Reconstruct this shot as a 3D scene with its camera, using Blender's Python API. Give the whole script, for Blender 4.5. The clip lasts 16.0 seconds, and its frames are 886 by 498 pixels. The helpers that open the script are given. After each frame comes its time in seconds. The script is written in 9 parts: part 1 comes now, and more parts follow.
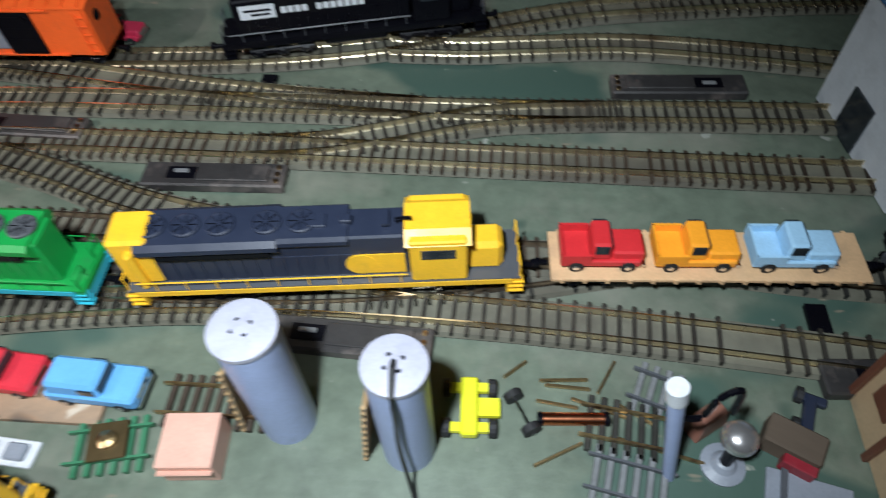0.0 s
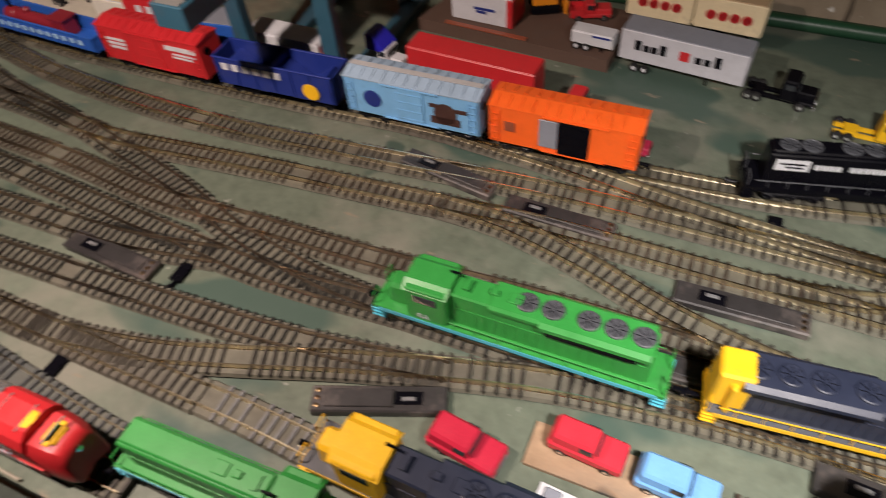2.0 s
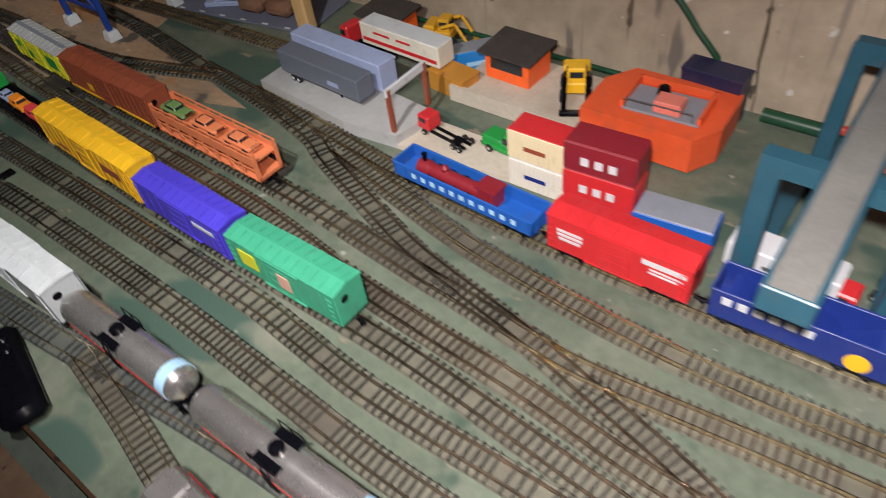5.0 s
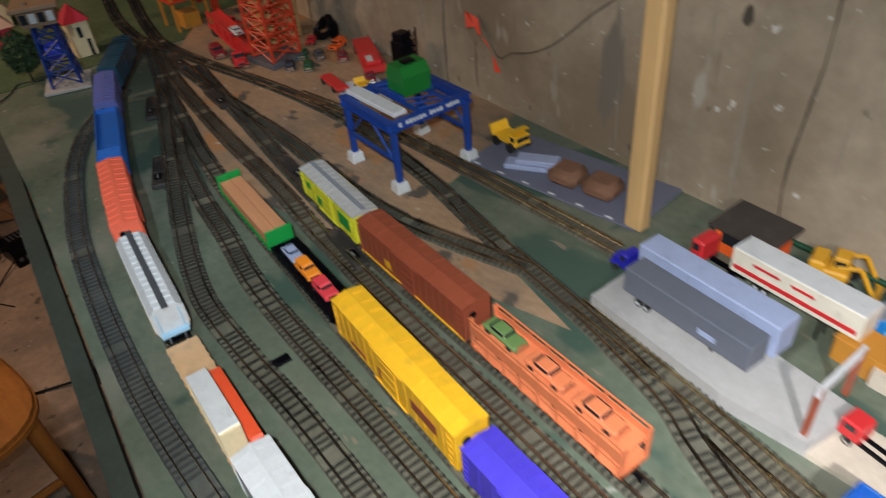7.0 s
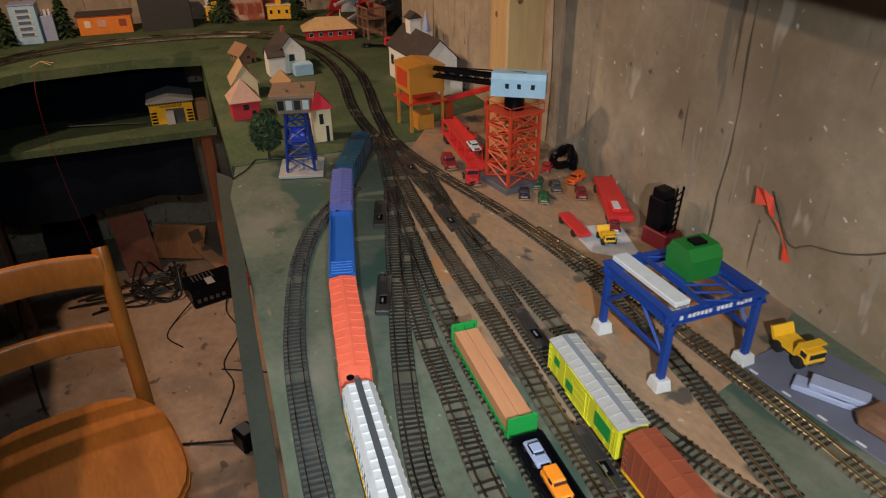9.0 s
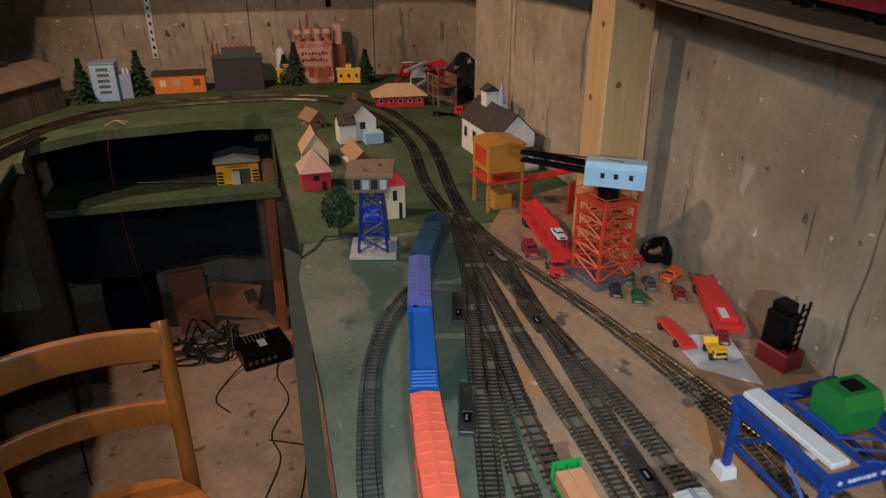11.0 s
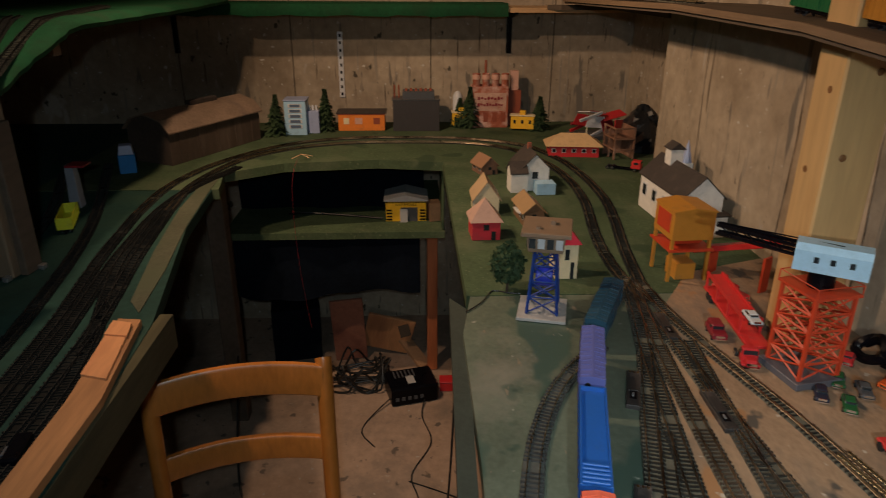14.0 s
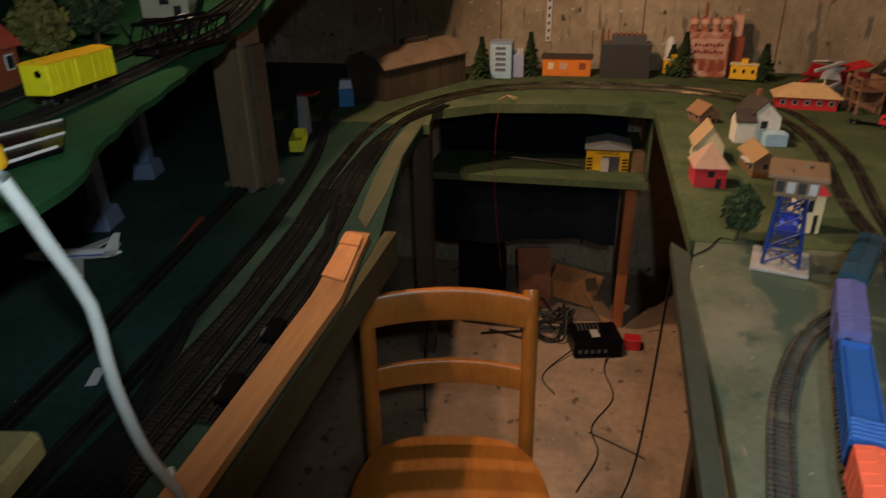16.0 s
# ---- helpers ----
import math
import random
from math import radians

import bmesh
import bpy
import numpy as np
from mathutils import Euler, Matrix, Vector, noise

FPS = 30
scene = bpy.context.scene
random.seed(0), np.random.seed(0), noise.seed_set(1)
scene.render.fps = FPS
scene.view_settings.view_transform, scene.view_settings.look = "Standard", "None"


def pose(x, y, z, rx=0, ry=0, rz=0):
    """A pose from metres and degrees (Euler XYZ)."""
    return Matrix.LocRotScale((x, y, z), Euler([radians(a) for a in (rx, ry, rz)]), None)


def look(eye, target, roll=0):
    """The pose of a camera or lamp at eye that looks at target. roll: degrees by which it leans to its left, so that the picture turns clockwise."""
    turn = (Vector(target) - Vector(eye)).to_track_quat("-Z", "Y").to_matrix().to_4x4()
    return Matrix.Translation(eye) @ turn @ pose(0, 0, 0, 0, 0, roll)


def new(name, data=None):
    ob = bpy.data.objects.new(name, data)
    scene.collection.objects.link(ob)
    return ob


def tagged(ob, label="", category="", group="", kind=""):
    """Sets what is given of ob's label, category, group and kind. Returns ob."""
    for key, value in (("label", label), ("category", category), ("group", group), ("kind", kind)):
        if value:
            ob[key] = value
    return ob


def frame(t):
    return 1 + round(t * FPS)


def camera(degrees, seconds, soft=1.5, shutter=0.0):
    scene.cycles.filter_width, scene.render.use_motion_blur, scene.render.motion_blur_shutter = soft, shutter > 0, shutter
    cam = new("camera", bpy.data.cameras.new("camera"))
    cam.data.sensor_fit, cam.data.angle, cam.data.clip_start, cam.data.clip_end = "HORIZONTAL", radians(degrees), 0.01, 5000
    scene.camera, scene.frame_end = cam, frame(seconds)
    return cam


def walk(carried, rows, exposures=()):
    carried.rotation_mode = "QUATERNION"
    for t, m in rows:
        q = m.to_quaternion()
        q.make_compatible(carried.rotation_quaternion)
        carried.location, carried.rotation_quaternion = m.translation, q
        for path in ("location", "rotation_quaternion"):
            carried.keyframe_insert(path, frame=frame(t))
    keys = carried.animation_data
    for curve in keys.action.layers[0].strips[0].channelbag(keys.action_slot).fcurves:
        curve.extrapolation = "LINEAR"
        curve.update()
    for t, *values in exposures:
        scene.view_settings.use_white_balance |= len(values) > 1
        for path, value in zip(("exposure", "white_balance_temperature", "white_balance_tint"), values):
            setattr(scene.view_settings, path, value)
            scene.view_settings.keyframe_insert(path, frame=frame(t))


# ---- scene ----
cam = camera(66.8, 16.0, soft=1.0, shutter=0.5)
PATH = [
    (0, (0.192, 0.284, 0.338), (0.061, 1.46, -1.274), -2.8),
    (0.5, (0.138, 0.267, 0.372), (-0.074, 1.453, -1.224), -3.1),
    (1, (0.072, 0.258, 0.397), (-0.246, 1.438, -1.186), -2.9),
    (1.5, (0.012, 0.248, 0.415), (-0.436, 1.423, -1.141), -4.4),
    (2, (-0.057, 0.229, 0.436), (-0.667, 1.378, -1.084), -5.7),
    (2.5, (-0.101, 0.214, 0.45), (-0.825, 1.34, -1.036), -6.0),
    (3, (-0.113, 0.214, 0.458), (-0.895, 1.356, -0.985), -6.6),
    (3.5, (-0.154, 0.206, 0.478), (-1.07, 1.333, -0.897), -7.3),
    (3.7, (-0.175, 0.207, 0.493), (-1.122, 1.319, -0.873), -6.8),
    (5.8, (-0.616, 0.314, 0.49), (-1.604, 1.273, -0.961), -10.6),
    (6, (-0.636, 0.31, 0.491), (-1.656, 1.276, -0.933), -10.7),
    (6.5, (-0.715, 0.308, 0.505), (-1.885, 1.272, -0.8), -9.5),
    (7, (-0.824, 0.313, 0.517), (-2.148, 1.19, -0.697), -6.1),
    (7.5, (-0.897, 0.304, 0.525), (-2.307, 1.132, -0.628), -4.3),
    (8, (-0.955, 0.285, 0.539), (-2.493, 1.037, -0.495), -2.0),
    (8.5, (-1.019, 0.27, 0.55), (-2.624, 0.929, -0.445), -0.8),
    (9, (-1.049, 0.264, 0.549), (-2.676, 0.881, -0.438), -0.7),
    (9.2, (-1.059, 0.264, 0.548), (-2.706, 0.871, -0.409), -0.6),
    (11.3, (-1.202, 0.241, 0.569), (-2.967, 0.702, -0.251), 0.1),
    (11.5, (-1.213, 0.25, 0.566), (-2.996, 0.651, -0.246), -0.2),
    (12, (-1.228, 0.253, 0.567), (-3.029, 0.562, -0.246), -0.3),
    (12.5, (-1.23, 0.243, 0.571), (-3.052, 0.5, -0.212), -0.8),
    (13, (-1.238, 0.239, 0.578), (-3.075, 0.471, -0.178), -0.2),
    (13.5, (-1.248, 0.23, 0.582), (-3.09, 0.405, -0.176), 0.1),
    (14, (-1.254, 0.212, 0.583), (-3.108, 0.303, -0.162), 0.3),
    (14.5, (-1.258, 0.196, 0.577), (-3.116, 0.159, -0.164), -0.1),
    (15, (-1.257, 0.169, 0.578), (-3.109, 0.047, -0.167), 0.6),
    (15.5, (-1.254, 0.147, 0.565), (-3.076, -0.109, -0.221), 0.6),
    (16, (-1.239, 0.115, 0.526), (-3.006, -0.281, -0.322), -1.0),
]
walk(cam, [(t, look(eye, target, roll)) for t, eye, target, roll in PATH],
     exposures=[(0, -2.45, 5950, 9), (1, -2.4, 7050, 20), (2, -2.15, 7350, 23), (3.0, -1.78, 7400, 25), (3.5, -1.65, 7300, 23), (6, -1.05, 5950, 10), (7, -0.75, 6050, 10), (8, -0.25, 6150, 10), (9, -0.2, 6250, 11), (11.5, -0.26, 5700, 9), (13, -0.30, 5950, 8), (14.5, -0.55, 6550, 9), (16, -0.2, 6950, 11)])

# ---- world and lamps: a windowless cellar with two bulbs, plus torch stand-ins ----
world = bpy.data.worlds.new("cellar_dark")
world.use_nodes = True
world.node_tree.nodes["Background"].inputs[0].default_value = (0.5, 0.55, 0.65, 1)
world.node_tree.nodes["Background"].inputs[1].default_value = 0.006
scene.world = world


def lamp_light(name, place, aim, degrees, watts, colour):
    lamp = bpy.data.lights.new(name, "SPOT")
    lamp.energy, lamp.color, lamp.shadow_soft_size, lamp.spot_size, lamp.spot_blend = watts, colour, 0.015, radians(degrees), 1.0
    ob = new(name, lamp)
    ob.matrix_basis = look(place, aim)
    return ob


lamp_light("lamp_warm", (-2.25, -0.60, 1.20), (-2.90, 0.50, 0.0), 128, 58, (1.0, 0.66, 0.42)).data.shadow_soft_size = 0.03
lamp_light("lamp_far", (-3.00, -0.40, 1.15), (-3.40, 0.42, 0.0), 132, 64, (1.0, 0.64, 0.39)).data.shadow_soft_size = 0.025
# fixed spots added along the camera path to stand in for a carried torch
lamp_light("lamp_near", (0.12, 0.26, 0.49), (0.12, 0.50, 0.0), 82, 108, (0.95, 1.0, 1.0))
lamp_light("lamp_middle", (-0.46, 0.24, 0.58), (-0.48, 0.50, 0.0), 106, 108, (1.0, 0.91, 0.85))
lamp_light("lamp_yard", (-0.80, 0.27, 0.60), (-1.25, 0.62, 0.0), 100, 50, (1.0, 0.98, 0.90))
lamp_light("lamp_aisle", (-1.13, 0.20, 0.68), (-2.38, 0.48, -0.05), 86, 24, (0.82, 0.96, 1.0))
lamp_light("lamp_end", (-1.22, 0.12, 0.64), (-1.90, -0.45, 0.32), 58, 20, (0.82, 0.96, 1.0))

# ---- materials ----
MATS = {}


def mat(name, rgb, rough=0.5, metal=0.0, var=0.18, scale=25.0, bump=0.15, dirt=None, dirt_at=0.62, stretch=(1, 1, 1), spec=0.5, world=False):
    """A surface with two scales of variation, a little relief and, where given, a second colour in stains."""
    if name in MATS:
        return MATS[name]
    m = bpy.data.materials.new(name)
    m.use_nodes = True
    nt = m.node_tree
    n, lk = nt.nodes, nt.links.new
    bs = n["Principled BSDF"]
    bs.inputs["Roughness"].default_value = rough
    bs.inputs["Metallic"].default_value = metal
    bs.inputs["Specular IOR Level"].default_value = spec
    tc = n.new("ShaderNodeTexCoord")
    mp = n.new("ShaderNodeMapping")
    mp.inputs["Scale"].default_value = stretch
    lk(n.new("ShaderNodeNewGeometry").outputs["Position"] if world else tc.outputs["Object"], mp.inputs["Vector"])
    big, fine = n.new("ShaderNodeTexNoise"), n.new("ShaderNodeTexNoise")
    for tex, sc, det in ((big, scale, 5), (fine, scale * 11, 8)):
        tex.inputs["Scale"].default_value = sc
        tex.inputs["Detail"].default_value = det
        tex.inputs["Roughness"].default_value = 0.62
        lk(mp.outputs["Vector"], tex.inputs["Vector"])
    mix = n.new("ShaderNodeMath")
    mix.operation = "MULTIPLY_ADD"
    lk(fine.outputs["Fac"], mix.inputs[0])
    mix.inputs[1].default_value = 0.5
    half = n.new("ShaderNodeMath")
    half.operation = "MULTIPLY"
    lk(big.outputs["Fac"], half.inputs[0])
    half.inputs[1].default_value = 0.5
    lk(half.outputs[0], mix.inputs[2])
    ramp = n.new("ShaderNodeValToRGB")
    lo = [max(0.0, c * (1 - var)) for c in rgb]
    hi = [min(1.0, c * (1 + var)) for c in rgb]
    ramp.color_ramp.elements[0].position, ramp.color_ramp.elements[1].position = 0.33, 0.67
    ramp.color_ramp.elements[0].color, ramp.color_ramp.elements[1].color = (*lo, 1), (*hi, 1)
    lk(mix.outputs[0], ramp.inputs["Fac"])
    last = ramp.outputs["Color"]
    if dirt:
        st = n.new("ShaderNodeTexNoise")
        st.inputs["Scale"].default_value = scale * 0.6
        st.inputs["Detail"].default_value = 8
        st.inputs["Roughness"].default_value = 0.65
        lk(mp.outputs["Vector"], st.inputs["Vector"])
        cut = n.new("ShaderNodeValToRGB")
        cut.color_ramp.elements[0].position, cut.color_ramp.elements[1].position = dirt_at - 0.08, dirt_at + 0.08
        lk(st.outputs["Fac"], cut.inputs["Fac"])
        mx = n.new("ShaderNodeMix")
        mx.data_type = "RGBA"
        lk(cut.outputs["Color"], mx.inputs["Factor"])
        lk(last, mx.inputs["A"])
        mx.inputs["B"].default_value = (*dirt, 1)
        last = mx.outputs["Result"]
    lk(last, bs.inputs["Base Color"])
    rr = n.new("ShaderNodeMapRange")
    rr.inputs["To Min"].default_value, rr.inputs["To Max"].default_value = max(0.05, rough - 0.12), min(1.0, rough + 0.12)
    lk(big.outputs["Fac"], rr.inputs["Value"])
    lk(rr.outputs["Result"], bs.inputs["Roughness"])
    if bump:
        bp = n.new("ShaderNodeBump")
        bp.inputs["Strength"].default_value = bump
        bp.inputs["Distance"].default_value = 0.002
        lk(mix.outputs[0], bp.inputs["Height"])
        lk(bp.outputs["Normal"], bs.inputs["Normal"])
    MATS[name] = m
    return m


def plastic(name, rgb, rough=0.42, dust=0.022):
    """Painted or moulded model plastic with a thin coat of dust."""
    return mat("plastic_" + name, rgb, rough, 0, 0.12, 60, 0.06, tuple(min(1, c * 0.72 + dust) for c in rgb), 0.64)


RED, ORANGE, YELLOW = plastic("red", (0.55, 0.025, 0.03)), plastic("orange", (0.90, 0.13, 0.02)), plastic("yellow", (0.85, 0.48, 0.02))
GREEN, SKY, NAVY = plastic("green", (0.015, 0.27, 0.05)), plastic("sky", (0.16, 0.42, 0.70)), plastic("navy", (0.012, 0.03, 0.20))
BLUE, ROYAL, TEAL = plastic("blue", (0.015, 0.10, 0.42)), plastic("royal", (0.07, 0.05, 0.55)), plastic("teal", (0.0, 0.20, 0.18))
BLACK, WHITE, GREY = mat("plastic_black", (0.003, 0.003, 0.005), 0.30, 0, 0.12, 60, 0.06, (0.005, 0.005, 0.007), 0.64, spec=0.12), plastic("white", (0.58, 0.60, 0.63)), plastic("grey", (0.22, 0.24, 0.28))
SLATE, MINT, BROWN = plastic("slate", (0.018, 0.024, 0.046), 0.42, 0.012), plastic("mint", (0.05, 0.33, 0.20)), plastic("brown", (0.28, 0.07, 0.035))
CORAL, LAVENDER, DEEPTEAL = plastic("coral", (0.85, 0.16, 0.09)), plastic("lavender", (0.12, 0.14, 0.42)), plastic("deepteal", (0.02, 0.07, 0.12))
BEIGE, LIME, CREAM = plastic("beige", (0.62, 0.40, 0.22)), plastic("lime", (0.62, 0.62, 0.03)), plastic("cream", (0.75, 0.64, 0.42))
CYAN, MAROON, LIGHTBLUE = plastic("cyan", (0.05, 0.42, 0.55)), plastic("maroon", (0.22, 0.015, 0.025)), plastic("lightblue", (0.36, 0.58, 0.78))
PINK, CRANEBLUE, GANTRYBLUE = plastic("pink", (0.62, 0.36, 0.28)), plastic("crane_blue", (0.020, 0.080, 0.120)), plastic("gantry_blue", (0.010, 0.045, 0.26))
PALEBLUE, DARKGREY, STEELRED = plastic("paleblue", (0.32, 0.38, 0.58)), plastic("darkgrey", (0.07, 0.075, 0.085)), plastic("steel_red", (0.52, 0.055, 0.02))
SALMON, OCHRE, TANROOF = plastic("salmon", (0.70, 0.21, 0.09)), plastic("ochre", (0.50, 0.22, 0.03)), plastic("tan_roof", (0.48, 0.34, 0.20))
SILVER = mat("silver", (0.62, 0.60, 0.60), 0.28, 0.85, 0.12, 40, 0.05)
CHROME = mat("chrome", (0.8, 0.8, 0.82), 0.12, 1.0, 0.05, 40, 0.0)
RUBBER = mat("rubber", (0.012, 0.012, 0.013), 0.7, 0, 0.2, 60, 0.1)
GLASS = mat("window_dark", (0.02, 0.025, 0.03), 0.12, 0, 0.1, 40, 0.0)
COPPER = mat("copper", (0.75, 0.28, 0.14), 0.25, 1.0, 0.1, 60, 0.0)
BRASS = mat("brass", (0.55, 0.40, 0.20), 0.35, 1.0, 0.2, 80, 0.05, (0.20, 0.12, 0.07), 0.55)
RAILM = mat("nickel_rail", (0.88, 0.70, 0.48), 0.27, 1.0, 0.3, 14, 0.03, (0.30, 0.20, 0.12), 0.60)
RAILWORN = mat("worn_rail", (0.62, 0.50, 0.37), 0.30, 1.0, 0.3, 14, 0.03, (0.12, 0.09, 0.07), 0.56)
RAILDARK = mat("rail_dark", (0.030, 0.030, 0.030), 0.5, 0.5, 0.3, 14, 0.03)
TIE = mat("tie_plastic", (0.020, 0.020, 0.018), 0.5, 0, 0.5, 9, 0.2, (0.060, 0.057, 0.048), 0.60, spec=0.3, world=True)
TIEDUST = mat("tie_dusty", (0.026, 0.023, 0.019), 0.55, 0, 0.5, 9, 0.2, (0.070, 0.062, 0.048), 0.58, spec=0.3, world=True)
# ties and bed on the side table, its shade put into the colour
TIESHADED = mat("tie_shaded", (0.006, 0.007, 0.007), 0.6, 0, 0.5, 11, 0.2, (0.016, 0.018, 0.017), 0.58, spec=0.2, world=True)
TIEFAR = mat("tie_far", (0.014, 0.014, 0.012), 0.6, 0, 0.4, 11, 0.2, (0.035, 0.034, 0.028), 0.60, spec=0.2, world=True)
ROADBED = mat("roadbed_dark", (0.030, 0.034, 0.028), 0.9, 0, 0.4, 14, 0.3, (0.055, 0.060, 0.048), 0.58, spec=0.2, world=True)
TIEBROWN = mat("tie_brown", (0.034, 0.024, 0.017), 0.55, 0, 0.5, 11, 0.2, (0.080, 0.060, 0.043), 0.58, spec=0.3, world=True)
TIEGREY = mat("tie_grey", (0.15, 0.155, 0.16), 0.6, 0, 0.25, 30, 0.1, world=True)
TIESLATE = mat("tie_slate", (0.036, 0.039, 0.041), 0.6, 0, 0.35, 20, 0.1, (0.075, 0.08, 0.08), 0.60, spec=0.3, world=True)
BALLAST = mat("track_dust", (0.118, 0.114, 0.086), 0.7, 0, 0.35, 9, 0.3, (0.078, 0.068, 0.052), 0.56, world=True)
BALLASTGREY = mat("track_bed_grey", (0.068, 0.074, 0.068), 0.8, 0, 0.35, 10, 0.3, (0.110, 0.112, 0.090), 0.58, world=True)
MACHINE = mat("machine_black", (0.030, 0.028, 0.028), 0.45, 0, 0.3, 50, 0.1, (0.12, 0.10, 0.09), 0.60)
BOARD = mat("green_board", (0.118, 0.145, 0.108), 0.44, 0, 0.32, 8, 0.35, (0.21, 0.21, 0.17), 0.60)
PLY = mat("plywood", (0.345, 0.228, 0.142), 0.7, 0, 0.30, 6, 0.25, (0.20, 0.155, 0.115), 0.56, (1, 1.8, 1.8), spec=0.3)
GRASSMAT = mat("grass_mat", (0.066, 0.098, 0.052), 0.9, 0, 0.30, 9, 0.6, (0.095, 0.120, 0.070), 0.58, spec=0.15)
CLOTH = mat("green_cloth", (0.008, 0.060, 0.024), 0.8, 0, 0.35, 7, 0.4, (0.016, 0.048, 0.022), 0.6, spec=0.2)
CONCRETE = mat("concrete", (0.36, 0.30, 0.225), 0.85, 0, 0.28, 2.6, 0.7, (0.21, 0.165, 0.115), 0.56, spec=0.25)


def flecks(m, scale, at, rgb, stretch=(1, 1, 1)):
    """Small spots of another colour on a surface."""
    nt = m.node_tree
    n, lk = nt.nodes, nt.links.new
    bs = n["Principled BSDF"]
    tc, mp, tex, cut, mx = n.new("ShaderNodeTexCoord"), n.new("ShaderNodeMapping"), n.new("ShaderNodeTexNoise"), n.new("ShaderNodeValToRGB"), n.new("ShaderNodeMix")
    mp.inputs["Scale"].default_value = stretch
    lk(tc.outputs["Object"], mp.inputs["Vector"])
    lk(mp.outputs["Vector"], tex.inputs["Vector"])
    tex.inputs["Scale"].default_value, tex.inputs["Detail"].default_value = scale, 3
    cut.color_ramp.elements[0].position, cut.color_ramp.elements[1].position = at, at + 0.04
    lk(tex.outputs["Fac"], cut.inputs["Fac"])
    mx.data_type = "RGBA"
    lk(cut.outputs["Color"], mx.inputs["Factor"])
    lk(bs.inputs["Base Color"].links[0].from_socket, mx.inputs["A"])
    mx.inputs["B"].default_value = (*rgb, 1)
    lk(mx.outputs["Result"], bs.inputs["Base Color"])


flecks(CONCRETE, 24, 0.63, (0.27, 0.235, 0.19), (3.0, 3.0, 0.14))
flecks(CONCRETE, 11, 0.68, (0.38, 0.34, 0.285), (1.4, 1.4, 0.5))
flecks(CONCRETE, 40, 0.675, (0.55, 0.53, 0.49))
flecks(CONCRETE, 27, 0.675, (0.075, 0.065, 0.05), (1.3, 1, 0.7))
flecks(CONCRETE, 70, 0.70, (0.62, 0.60, 0.55))
flecks(CONCRETE, 16, 0.665, (0.11, 0.085, 0.06), (4.0, 4.0, 0.25))
flecks(CONCRETE, 9, 0.66, (0.17, 0.15, 0.125), (2.5, 2.5, 0.5))
# broad teal patches: uneven paint, and the cars' shadow tone put into the colour
flecks(BOARD, 4.5, 0.56, (0.058, 0.098, 0.078), (1, 1.8, 1))
flecks(BOARD, 60, 0.70, (0.30, 0.31, 0.27))
flecks(BOARD, 13, 0.66, (0.055, 0.085, 0.065))
flecks(BOARD, 22, 0.68, (0.22, 0.19, 0.14), (1, 3, 1))
flecks(PLY, 7, 0.60, (0.36, 0.19, 0.09), (1, 1.6, 1))
flecks(PLY, 12, 0.62, (0.10, 0.085, 0.07), (1, 1.4, 1))
flecks(PLY, 40, 0.69, (0.50, 0.42, 0.33))
FLOORM = mat("concrete_floor", (0.37, 0.26, 0.19), 0.8, 0, 0.25, 3.5, 0.4, (0.19, 0.15, 0.12), 0.58)
PINE = mat("pine", (0.56, 0.36, 0.16), 0.55, 0, 0.18, 6, 0.12, (0.42, 0.24, 0.09), 0.63, (1, 1, 0.12))
PINEX = mat("pine_long", (0.50, 0.31, 0.15), 0.6, 0, 0.22, 6, 0.15, (0.33, 0.19, 0.09), 0.62, (0.12, 1, 1))
CHAIRWOOD = mat("chair_wood", (0.42, 0.15, 0.028), 0.32, 0, 0.25, 9, 0.10, (0.28, 0.085, 0.018), 0.60, (0.3, 1, 0.3))
REDWOOD = mat("leg_wood", (0.52, 0.16, 0.06), 0.55, 0, 0.2, 8, 0.15, (0.22, 0.06, 0.03), 0.6, (1, 1, 0.15))
DARKNAVY = mat("dark_navy", (0.005, 0.008, 0.014), 0.8, 0, 0.4, 6, 0.4, spec=0.06)
OLDWOOD = mat("dark_beam", (0.10, 0.075, 0.055), 0.8, 0, 0.3, 5, 0.3, (0.16, 0.12, 0.09), 0.6, (0.15, 1, 1), spec=0.2)
CARD = mat("cardboard", (0.30, 0.17, 0.09), 0.8, 0, 0.2, 8, 0.2)
PLATFORM = mat("platform_grey", (0.40, 0.40, 0.40), 0.7, 0, 0.12, 12, 0.15, (0.30, 0.30, 0.31), 0.6)
SANDY = mat("platform_sand", (0.52, 0.46, 0.38), 0.75, 0, 0.15, 12, 0.2, (0.40, 0.33, 0.26), 0.6)
COAL = mat("brown_sacking", (0.17, 0.085, 0.05), 0.85, 0, 0.3, 30, 0.5)
FOLIAGE = mat("foliage", (0.030, 0.060, 0.022), 0.8, 0, 0.4, 60, 0.3)
FOLIAGE2 = mat("foliage_olive", (0.12, 0.12, 0.03), 0.8, 0, 0.4, 60, 0.3)
BARK = mat("bark", (0.06, 0.04, 0.025), 0.85, 0, 0.3, 50, 0.3)
ROOFDARK = mat("roof_shingle", (0.045, 0.036, 0.032), 0.8, 0, 0.3, 45, 0.4, (0.07, 0.055, 0.045), 0.6)
BRICK = mat("brick_red", (0.30, 0.10, 0.06), 0.8, 0, 0.3, 40, 0.4, (0.40, 0.24, 0.17), 0.6)
flecks(FLOORM, 18, 0.64, (0.13, 0.10, 0.08))
flecks(FLOORM, 45, 0.69, (0.40, 0.35, 0.30))
flecks(GRASSMAT, 90, 0.64, (0.11, 0.14, 0.08))
